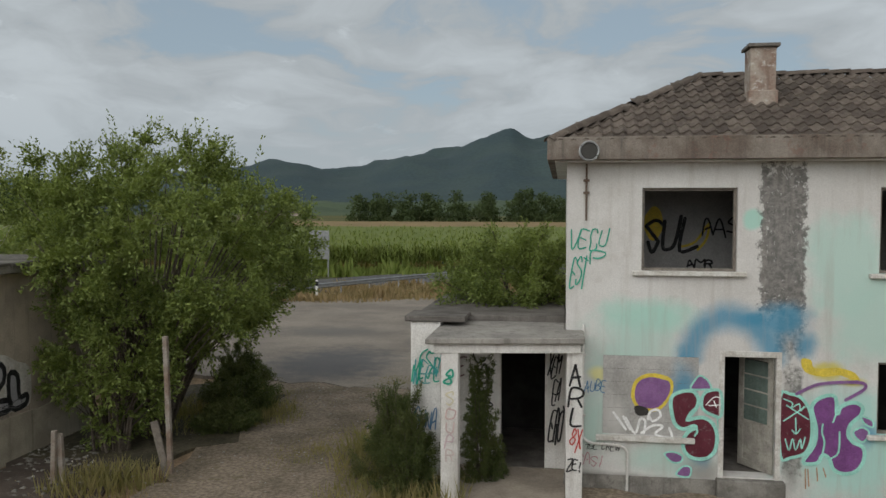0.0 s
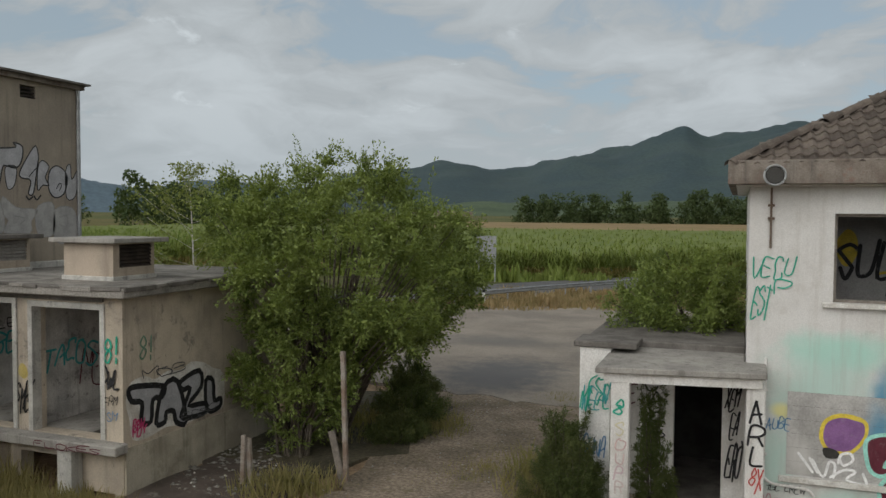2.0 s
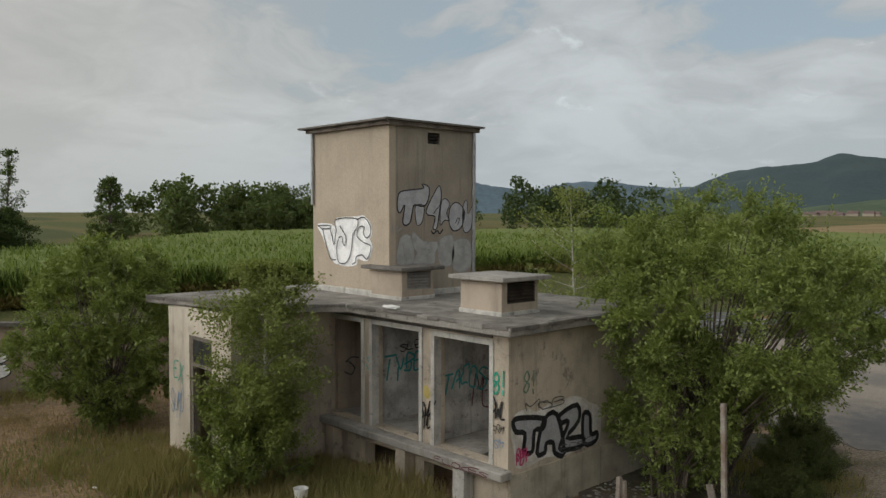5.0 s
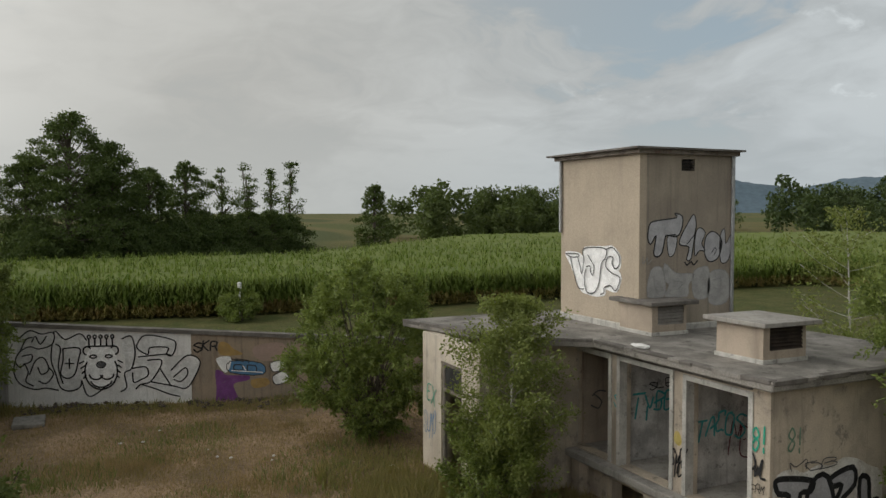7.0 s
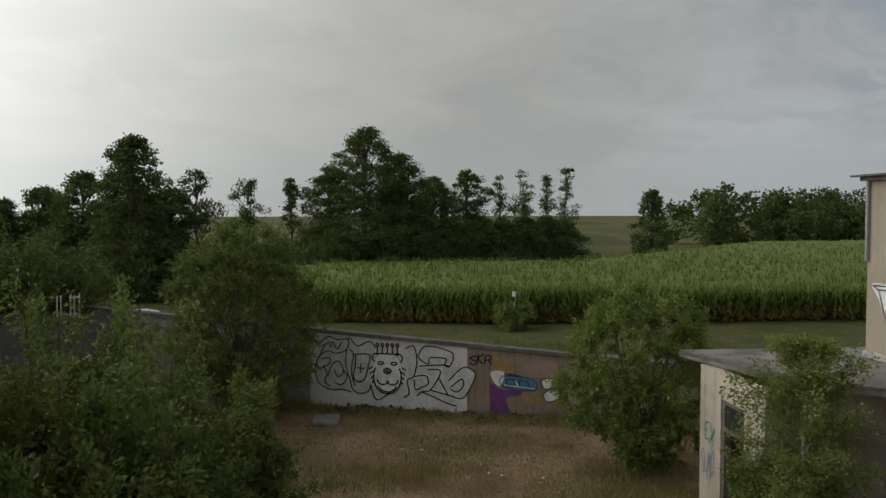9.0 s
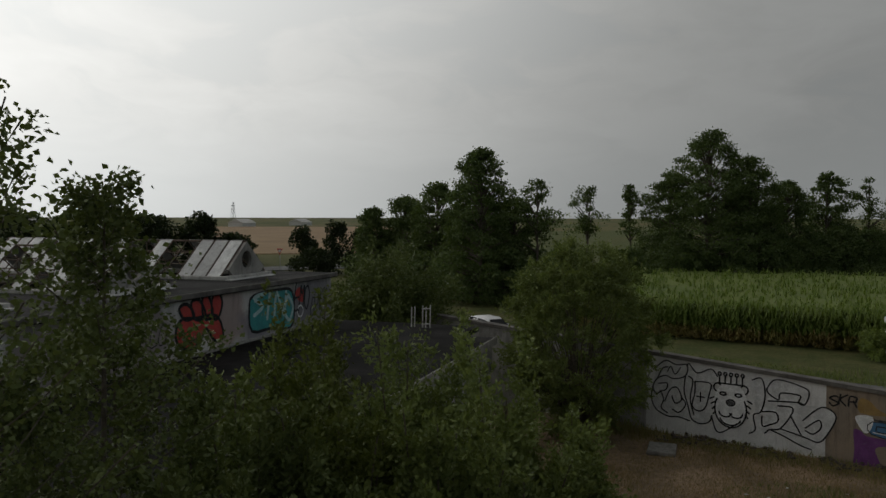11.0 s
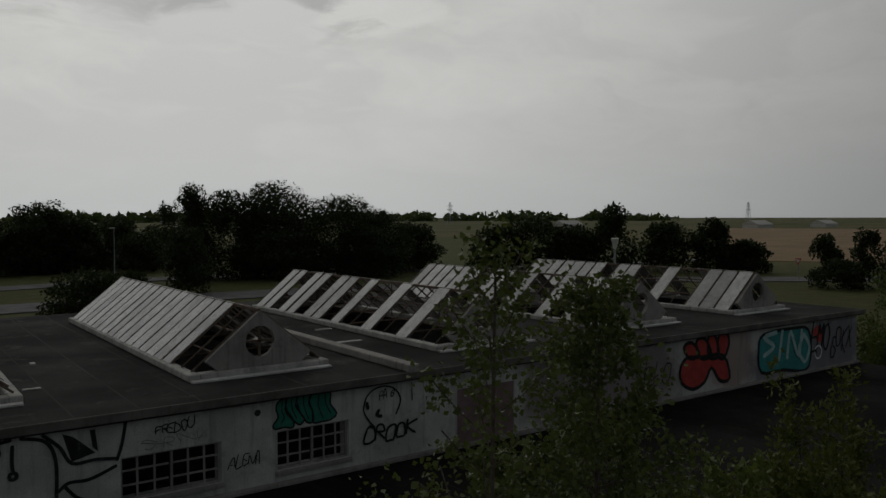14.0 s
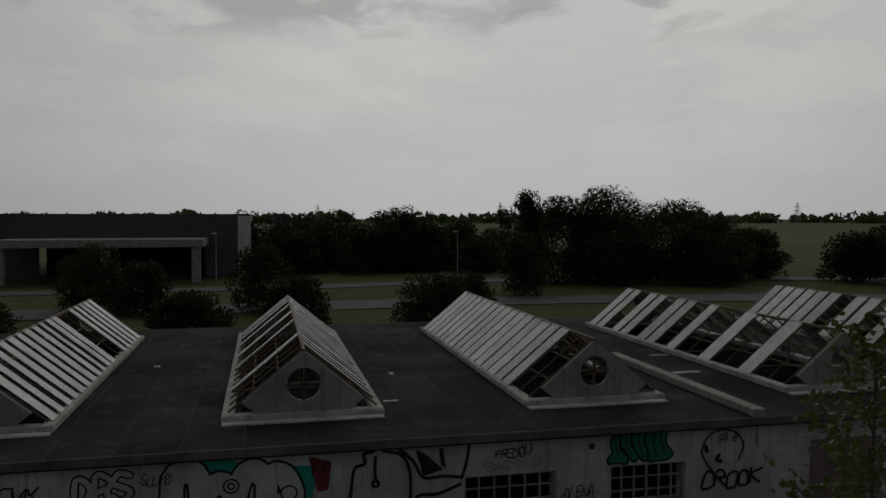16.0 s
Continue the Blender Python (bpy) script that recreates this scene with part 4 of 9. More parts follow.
for z in (7.46, 7.54, 7.62):
    part("slat", box(TX1 - 0.10, TX1 - 0.02, 13.35, 13.75, z, z + 0.025), brown_louvre, tower)
for x, y in ((TX0 + 0.05, TY0 - 0.06), (TX1 + 0.05, TY1 - 0.04)):
    part("downpipe", tube(bmesh.new(), [(x, y, 7.85), (x, y, 5.9 if x < -17 else 3.9)], 0.045), grey_steel, tower)

# ---- yard wall with the lion painting ----
yard_wall = thing("yard_wall", "long retaining wall painted with a large black and white graffiti mural", "wall")


def along_wall(y):
    return -30.2 + 0.32 * (y + 1.6)


def wall_top(y):
    return 2.55 - 0.066 * y


YW = [(-11.8, -1.85), (-1.85, 3.80), (3.80, 12.5)]
for k, (ya, yb) in enumerate(YW):
    bm = bmesh.new()
    xa, xb = along_wall(ya), along_wall(yb)
    vs = [bm.verts.new(p) for p in ((xa, ya, -0.1), (xb, yb, -0.1), (xb - 0.3, yb, -0.1), (xa - 0.3, ya, -0.1), (xa, ya, wall_top(ya)), (xb, yb, wall_top(yb)), (xb - 0.3, yb, wall_top(yb)), (xa - 0.3, ya, wall_top(ya)))]
    for q in ((3, 2, 1, 0), (4, 5, 6, 7), (0, 1, 5, 4), (1, 2, 6, 5), (2, 3, 7, 6), (3, 0, 4, 7)):
        bm.faces.new([vs[i] for i in q])
    bmesh.ops.recalc_face_normals(bm, faces=bm.faces)
    part("wall_panel", bm, (inner_wall, lion_plaster, tan_wall)[k], yard_wall, ("grey smeared wall", "white painted wall", "tan bare plaster wall")[k])
bm = bmesh.new()
xa, xb = along_wall(-11.8), along_wall(12.5)
za, zb = wall_top(-11.8), wall_top(12.5)
vs = [bm.verts.new(p) for p in ((xa + 0.08, -11.8, za), (xb + 0.08, 12.5, zb), (xb - 0.4, 12.5, zb), (xa - 0.4, -11.8, za), (xa + 0.08, -11.8, za + 0.13), (xb + 0.08, 12.5, zb + 0.13), (xb - 0.4, 12.5, zb + 0.13), (xa - 0.4, -11.8, za + 0.13))]
for q in ((3, 2, 1, 0), (4, 5, 6, 7), (0, 1, 5, 4), (1, 2, 6, 5), (2, 3, 7, 6), (3, 0, 4, 7)):
    bm.faces.new([vs[i] for i in q])
part("coping", bm, dark_concrete, yard_wall, "dark concrete coping")
# ---- workshop with saw of glazed roof lanterns ----
SY, SZ, SX0, SX1, SYB = -13.42, 5.28, -28.3, 24.0, -27.9
shop = thing("workshop", "long derelict workshop with graffiti walls and a flat bitumen roof", "building")
SWIN = [(-6.36, -4.68, 3.93, 4.66), (-8.88, -7.40, 3.93, 4.66), (-13.10, -11.50, 3.66, 4.90)]
part("wall", pierced(0, SY - 0.35, 0.35, SX0, SX1, 0.0, SZ, SWIN), shop_plaster, shop, "grey-white wall full of graffiti")
part("wall", pierced(1, SX0, 0.35, SYB, SY - 0.35, 0.0, SZ), shop_plaster, shop)
part("wall", pierced(1, SX1 - 0.35, 0.35, SYB, SY - 0.35, 0.0, SZ), shop_plaster, shop)
part("wall", pierced(0, SYB, 0.35, SX0, SX1, 0.0, SZ), shop_plaster, shop)
part("inner_wall", box(SX0 + 0.4, SX1 - 0.4, -20.2, -20.0, 0, 3.4), dark_void, shop)
part("floor", box(SX0 + 0.4, SX1 - 0.4, SYB + 0.4, SY - 0.4, -0.1, 0.05), dark_concrete, shop)
part("red_gate", box(-13.10, -11.50, SY - 0.10, SY - 0.03, 3.66, 4.90), surface("faded_maroon_boards", (0.30, 0.20, 0.20), (0.22, 0.15, 0.15), 3.0, 0.8, 0.3), shop, "faded maroon gate")
LANTERNS = [3.71, -2.03, -7.77, -13.51, -19.25, -24.99]
LY0, LY1 = -15.02, -25.62
holes = [(c - 1.15, c + 1.15, LY1 + 0.2, LY0 - 0.2) for c in LANTERNS]
xs = sorted({SX0 - 0.15, SX1 + 0.15, *[h[0] for h in holes], *[h[1] for h in holes]})
for xa, xb in zip(xs, xs[1:]):
    inside = any(abs((xa + xb) / 2 - c) < 1.0 for c in LANTERNS)
    for ya, yb in (((SYB - 0.1, LY1 + 0.2), (LY0 - 0.2, SY + 0.18)) if inside else ((SYB - 0.1, SY + 0.18),)):
        part("roof", box(xa, xb, ya, yb, SZ, SZ + 0.16), bitumen, shop, "flat black bitumen roof")
part("gutter", box(SX0 - 0.15, SX1 + 0.15, SY + 0.18, SY + 0.22, SZ + 0.03, SZ + 0.18, 0.01), dark_concrete, shop, "stained dark roof edge")
for x0, x1, z0, z1 in SWIN[:2]:
    w = part("window", pierced(0, SY - 0.12, 0.05, x0, x1, z0, z1, [(x0 + 0.04 + (x1 - x0 - 0.04) * 0.5 * s, x0 + (x1 - x0 - 0.04) * 0.5 * (s + 1), z0 + 0.04, z1 - 0.04) for s in (0, 1)]), concrete, shop, "steel-barred workshop window")
    for s in (0, 1):
        xa, wid = x0 + (x1 - x0) * 0.5 * s, (x1 - x0) * 0.5
        for i in range(1, 3):
            part("glazing_bar", box(xa + wid * i / 3 - 0.017, xa + wid * i / 3 + 0.017, SY - 0.105, SY - 0.08, z0 + 0.04, z1 - 0.04), concrete, w)
        for i in range(1, 3):
            part("glazing_bar", box(xa + 0.05, xa + wid - 0.02, SY - 0.103, SY - 0.082, z0 + (z1 - z0) * i / 3 - 0.016, z0 + (z1 - z0) * i / 3 + 0.016), concrete, w)
    part("sill", box(x0 - 0.05, x1 + 0.05, SY - 0.02, SY + 0.06, z0 - 0.08, z0 - 0.002, 0.008), concrete, w)
part("ledge", box(SX0, 2.9, SY + 0.002, SY + 0.12, 3.66, 3.74, 0.01), concrete, shop)


def lantern(cx, gaps, label, trim=(0.05, 0.05)):
    """A glazed ridge lantern: curb, two gables with round holes, steel bars, and the panes that are left."""
    t = thing("roof_lantern", label, "skylight", "roof lanterns on the workshop")
    w, zb, zr = 1.36, SZ + 0.30, 6.70
    zc = SZ + 0.16
    for x0, x1, y0, y1 in ((cx - w - 0.12, cx - w + 0.10, LY1 - 0.1, LY0 + 0.12), (cx + w - 0.10, cx + w + 0.12, LY1 - 0.1, LY0 + 0.12), (cx - w + 0.10, cx + w - 0.10, LY0 - 0.12, LY0 + 0.12), (cx - w + 0.10, cx + w - 0.10, LY1 - 0.1, LY1 + 0.12)):
        part("curb", box(x0, x1, y0, y1, zc, zb, 0.02), bay_concrete, t)
    for ya, yb in ((LY0 - 0.10, LY0 + 0.02), (LY1, LY1 + 0.12)):
        bm = bmesh.new()
        ring = [(0.31 * math.cos(a), 0.31 * math.sin(a)) for a in [i * math.pi / 12 for i in range(24)]]
        mid_z = zb + 0.50
        tri = [(-w, zb), (w, zb), (0, zr)]
        outer = []
        for i in range(24):
            a = i * math.pi / 12
            dx, dz = math.cos(a), math.sin(a)
            best = 9.0
            for (ax, az), (bx, bz) in zip(tri, tri[1:] + tri[:1]):
                ex, ez = bx - ax, bz - az
                den = dx * ez - dz * ex
                if abs(den) > 1e-9:
                    k = (ax * ez - (az - mid_z) * ex) / den
                    if k > 0:
                        best = min(best, k)
            outer.append((dx * best, dz * best))
        f = [[bm.verts.new((cx + x, y, mid_z + z)) for x, z in ring] for y in (ya, yb)]
        o = [[bm.verts.new((cx + x, y, mid_z + z)) for x, z in outer] for y in (ya, yb)]
        for i in range(24):
            j = (i + 1) % 24
            bm.faces.new((f[0][i], f[0][j], o[0][j], o[0][i])), bm.faces.new((f[1][j], f[1][i], o[1][i], o[1][j]))
            bm.faces.new((f[0][j], f[0][i], f[1][i], f[1][j])), bm.faces.new((o[0][i], o[0][j], o[1][j], o[1][i]))
        gable = part("gable", bm, concrete, t, "plastered gable with a round hole")
    n_bars = 18
    ys = [LY0 - 0.1 + (LY1 + 0.1 - LY0 + 0.1) * i / n_bars for i in range(n_bars + 1)]
    part("ridge_bar", box(cx - 0.03, cx + 0.03, LY1, LY0, zr - 0.03, zr + 0.03), rusty_steel, t)
    for side in (-1, 1):
        for y in ys:
            part("glazing_bar", tube(bmesh.new(), [(cx + side * w, y, zb + 0.02), (cx + side * 0.02, y, zr)], 0.022, 4), rusty_steel, t)
        for k in (0.33, 0.66):
            part("purlin", tube(bmesh.new(), [(cx + side * w * (1 - k), LY0, zb + (zr - zb) * k - 0.02), (cx + side * w * (1 - k), LY1, zb + (zr - zb) * k - 0.02)], 0.02, 4), rusty_steel, t)
    for y in ys[3::4]:
        part("tie_bar", tube(bmesh.new(), [(cx - w, y, zb + 0.05), (cx + w, y, zb + 0.05)], 0.03, 4), rusty_steel, t)
        part("strut", tube(bmesh.new(), [(cx, y, zb + 0.05), (cx, y, zr)], 0.02, 4), rusty_steel, t)
    part("flashing", box(cx - w - 0.10, cx + w + 0.10, LY0 + 0.121, LY0 + 0.30, SZ + 0.155, SZ + 0.20, 0.01), low_plaster, t, "pale sheet flashing")
    lr = random.Random(int(cx * 10))
    if gaps[2:]:
        # cross bars in the round hole
        part("cross_bar", box(cx - 0.36, cx + 0.36, LY0 - 0.06, LY0 - 0.02, zb + 0.48, zb + 0.53), rusty_steel, t)
        part("cross_bar", box(cx - 0.025, cx + 0.025, LY0 - 0.06, LY0 - 0.02, zb + 0.18, zb + 0.82), rusty_steel, t)
    for s, side in enumerate((-1, 1)):
        for i in range(n_bars):
            if i in gaps[s]:
                continue
            bm = bmesh.new()
            a, b = ys[i] - trim[s] * lr.uniform(0.6, 1.5), ys[i + 1] + trim[s] * lr.uniform(0.6, 1.5)
            k0, k1 = -0.03, 1.0
            vs = []
            for lift in (0.03, 0.042):
                for y, k in ((a, k0), (b, k0), (b, k1), (a, k1)):
                    vs.append(bm.verts.new((cx + side * w * (1 - k), y, zb + (zr - zb) * k + lift)))
            for q in ((3, 2, 1, 0), (4, 5, 6, 7), (0, 1, 5, 4), (1, 2, 6, 5), (2, 3, 7, 6), (3, 0, 4, 7)):
                bm.faces.new([vs[j] for j in q])
            bmesh.ops.recalc_face_normals(bm, faces=bm.faces)
            part("pane", bm, glass_strip, t)
    return t


GAPS = {0: ((11, 12), (2, 3, 5)), 1: ((0,), (0, 1, 2, 4, 5, 6, 8, 9, 11, 12, 14), 1), 2: ((1, 5), (0, 1), 1), 3: ((0, 1, 3, 4, 5, 7, 8, 10, 12, 13), (0, 1, 3, 4, 6, 7, 9, 12, 15)), 4: ((0, 2, 3, 5, 6, 9, 10), (0, 1, 3, 5, 6, 8, 11)), 5: ((4, 5, 7), (3, 4, 6, 7, 10))}
for k, c in enumerate(LANTERNS):
    lantern(c, GAPS[k], ("glazed roof lantern with a few dusty panes missing", "glazed roof lantern with dark gaps near its gable", "roof lantern with nearly all its pale dusty panes", "roof lantern stripped of most of its panes", "roof lantern with scattered dusty panes remaining", "roof lantern with dusty panes and a round gable hole")[k], ((0.11, 0.06), (0.14, 0.15), (0.045, 0.045), (0.06, 0.06), (0.06, 0.06), (0.05, 0.05))[k])
flash = thing("roof_beam", "loose pale sheet-metal duct lying on the workshop roof", "duct")
part("duct", box(-10.42, -10.16, -19.7, -13.25, SZ + 0.16, SZ + 0.32, 0.02), concrete, flash)
for x, y, lx, ly in ((-3.95, -16.05, 0.3, 0.1), (-4.3, -18.9, 0.1, 0.2), (-11.5, -17.5, 0.7, 0.15), (-11.9, -19.8, 0.5, 0.1), (1.2, -21, 0.15, 0.15)):
    scrap = thing("roof_scrap", "small pale scrap lying on the bitumen roof", "litter")
    part("sheet", box(x, x + lx, y, y + ly, SZ + 0.16, SZ + 0.185, 0.004), white_wood, scrap)

# ---- low building in front of the workshop ----
lowb = thing("low_building", "low flat-roofed building with black bitumen roof before the workshop", "building")
LZ = 3.65
part("roof", box(-26.0, 3.0, SY + 0.01, -6.35, LZ - 0.20, LZ, 0.02), low_bitumen, lowb, "black bitumen flat roof")
part("roof", box(-28.4, -26.003, SY + 0.01, -7.6, LZ - 0.20, LZ - 0.003, 0.02), low_bitumen, lowb, "black bitumen flat roof")
part("roof_edge", box(-26.0, 3.0, -6.349, -6.30, LZ - 0.22, LZ + 0.03, 0.008), concrete, lowb, "grey cement roof edge")
part("wall", pierced(0, -6.75, 0.3, -25.9, 2.8, 0.0, LZ - 0.2, [(-24.6, -23.0, 1.0, 2.5)]), inner_wall, lowb, "grey smeared wall with faded tags")
part("wall", pierced(1, -25.9, 0.3, -8.2, -6.75, 0.0, LZ - 0.2), inner_wall, lowb)
part("wall", pierced(0, -8.2, 0.3, -28.1, -25.9, 0.0, LZ - 0.2), inner_wall, lowb)
part("wall", pierced(1, -28.1, 0.3, -13.3, -8.2, 0.0, LZ - 0.2), inner_wall, lowb)
part("wall", pierced(1, 2.5, 0.3, -13.3, -6.75, 0.0, LZ - 0.2), low_plaster, lowb)
part("inner_wall", box(-25.5, 2.5, -10.2, -10.0, 0, LZ - 0.2), dark_void, lowb)
plank = thing("roof_plank", "long pale weathered plank lying on the black roof", "plank")
bm = box(-1.1, 1.1, -0.09, 0.09, 0, 0.06, 0.006)
bmesh.ops.transform(bm, matrix=Matrix.Translation((-11.6, -11.9, LZ + 0.004)) @ Matrix.Rotation(radians(8), 4, "Z"), verts=bm.verts)
part("board", bm, white_wood, plank)


# ---- plants ----
def leaf_quads(rng, centres, ways, size, spread=1.0, long=2.0):
    """Folded leaves at centres: each two triangles pairs round a mid rib."""
    n = len(centres)
    d = ways + rng.normal(0, 0.6 * spread, (n, 3))
    d[:, 2] -= 0.15
    d /= np.linalg.norm(d, axis=1)[:, None] + 1e-9
    s = np.cross(d, rng.normal(0, 1, (n, 3)))
    s /= np.linalg.norm(s, axis=1)[:, None] + 1e-9
    up = np.cross(s, d)
    ln = size * rng.uniform(0.6, 1.35, n)[:, None]
    wd = ln / long
    a, c = centres, centres + d * ln
    m = centres + d * ln * 0.5 + up * wd * 0.25
    v = np.stack([a, m + s * wd * 0.5, c, m - s * wd * 0.5], 1).reshape(-1, 3)
    q = np.arange(4 * n).reshape(n, 4)
    return v, q


def shrub(name, label, base, rx, ry, h, stems=40, twigs=26, leaves=18, size=0.08, leaf=None, wood=None, low=0.05, seed=0, category="bush", group="", lean=(0, 0), top_power=0.42, long=2.0, trunk_r=0.03, shoots=0, twig_len=0.32, kind="", under=0.3, sag=0.15):
    """A many-stemmed shrub: curved stems up to an uneven envelope, twigs along them, leaves along the twigs."""
    rng = np.random.default_rng(seed)
    base = np.array(base, float)
    t_ob = thing(name, label, category, group, kind, tuple(base))
    cl, wl = [], []
    bm = bmesh.new()
    for i in range(stems):
        az = rng.uniform(0, 2 * np.pi)
        rr = np.sqrt(rng.uniform(0, 1))
        top = h * (1 - rr ** 2.6) ** top_power * rng.uniform(0.78, 1.05)
        top = max(top, h * rng.uniform(low, low + 0.4))
        if rng.uniform() < under:
            top *= rng.uniform(0.35, 0.8)
        end = np.array([rx * rr * np.cos(az) + lean[0], ry * rr * np.sin(az) + lean[1], top])
        if i < shoots:
            end[2] = h * rng.uniform(1.02, 1.16)
            end[:2] *= 0.55
        start = np.array([rx * 0.12 * np.cos(az) * rng.uniform(0, 1), ry * 0.12 * np.sin(az), -0.1])
        ctl = start * 0.4 + end * 0.6 + np.array([0, 0, end[2] * 0.1 - sag * rr * h])
        ctl[:2] *= 0.75
        ts = np.linspace(0, 1, 7)[:, None]
        line = (1 - ts) ** 2 * start + 2 * ts * (1 - ts) * ctl + ts ** 2 * end
        if i % 2 == 0 or stems < 20:
            tube(bm, [tuple(p) for p in line], [trunk_r * (1 - 0.8 * k / 6) + 0.004 for k in range(7)], 5)
        tt = rng.uniform(0.28, 1.0, twigs) ** 0.75
        p0 = (1 - tt)[:, None] ** 2 * start + 2 * (tt * (1 - tt))[:, None] * ctl + (tt ** 2)[:, None] * end
        out = p0 - np.array([0, 0, h * 0.3])
        out /= np.linalg.norm(out, axis=1)[:, None] + 1e-6
        td = out + rng.normal(0, 0.65, (twigs, 3)) + np.array([0, 0, 0.35])
        td /= np.linalg.norm(td, axis=1)[:, None]
        tl = rng.uniform(0.35, 1.0, twigs) * twig_len * (rx + ry) / 2 * (1.15 - 0.4 * tt)
        k = rng.uniform(0.1, 1.0, (twigs, leaves))
        pts = p0[:, None, :] + td[:, None, :] * (k * tl[:, None])[:, :, None] + rng.normal(0, 0.035 * (rx + ry) / 2, (twigs, leaves, 3))
        cl.append(pts.reshape(-1, 3))
        wl.append(np.repeat(td, leaves, 0))
    c, w = np.concatenate(cl), np.concatenate(wl)
    keep = c[:, 2] > 0.04
    v, q = leaf_quads(rng, c[keep], w[keep], size, 1.0, long)
    part("stem", bm, wood or bark, t_ob)
    array_mesh("crown", v, q, leaf, t_ob)
    return t_ob


def tree(name, label, base, h, r, trunk=0.2, crown_from=0.25, limbs=16, twigs=20, leaves=16, size=0.3, leaf=None, wood=None, seed=0, slim=1.0, group="", category="tree", long=1.6, kind="", lean=None):
    """A tree: tapered trunk, limbs to an uneven outline, twigs and leaves along the limbs."""
    rng = np.random.default_rng(seed)
    t_ob = thing(name, label, category, group, kind, tuple(base))
    bm = bmesh.new()
    sway = rng.normal(0, 0.03 * h, 2) if lean is None else np.array(lean, float)
    axis = [(sway[0] * k * k, sway[1] * k * k, h * 0.96 * k - 0.1) for k in np.linspace(0, 1, 8)]
    tube(bm, axis, [trunk * (1 - 0.92 * k / 7) + 0.006 for k in range(8)], 7)
    cl, wl = [], []
    for i in range(limbs):
        f = crown_from + (1 - crown_from) * (i + rng.uniform(0, 1)) / limbs
        f = min(f, 0.98)
        az = i * 2.4 + rng.uniform(-0.5, 0.5)
        g = (f - crown_from) / (1 - crown_from)
        reach = r * (np.sin(np.pi * min(1, (0.16 + 0.84 * g) ** slim)) * 0.95 + 0.12) * rng.uniform(0.65, 1.15)
        start = np.array([sway[0] * f * f, sway[1] * f * f, h * 0.96 * f])
        end = start + np.array([np.cos(az) * reach, np.sin(az) * reach, reach * rng.uniform(0.15, 0.7) + h * 0.03])
        mid = (start + end) / 2 + np.array([0, 0, -0.06 * reach])
        tube(bm, [tuple(start), tuple(mid), tuple(end)], [trunk * 0.32 * (1 - 0.7 * f), trunk * 0.2 * (1 - 0.7 * f), 0.008], 5)
        tt = rng.uniform(0.15, 1.05, twigs)
        p0 = start + (end - start) * tt[:, None] + np.array([0, 0, -0.06 * reach]) * (4 * tt * (1 - tt))[:, None] * 0.5
        td = rng.normal(0, 1, (twigs, 3)) * np.array([1, 1, 0.7]) + np.array([np.cos(az), np.sin(az), 0.3])
        td /= np.linalg.norm(td, axis=1)[:, None]
        tl = rng.uniform(0.3, 1.0, twigs) * (0.22 * r + 0.18 * reach)
        k = rng.uniform(0.05, 1.0, (twigs, leaves))
        pts = p0[:, None, :] + td[:, None, :] * (k * tl[:, None])[:, :, None] + rng.normal(0, 0.05 * r, (twigs, leaves, 3))
        cl.append(pts.reshape(-1, 3))
        wl.append(np.repeat(td, leaves, 0))
    c, w = np.concatenate(cl), np.concatenate(wl)
    keep = c[:, 2] < h * 1.0
    c, w = c[keep], w[keep]
    v, q = leaf_quads(rng, c, w, size, 1.0, long)
    part("trunk", bm, wood or bark, t_ob)
    array_mesh("crown", v, q, leaf, t_ob)
    return t_ob


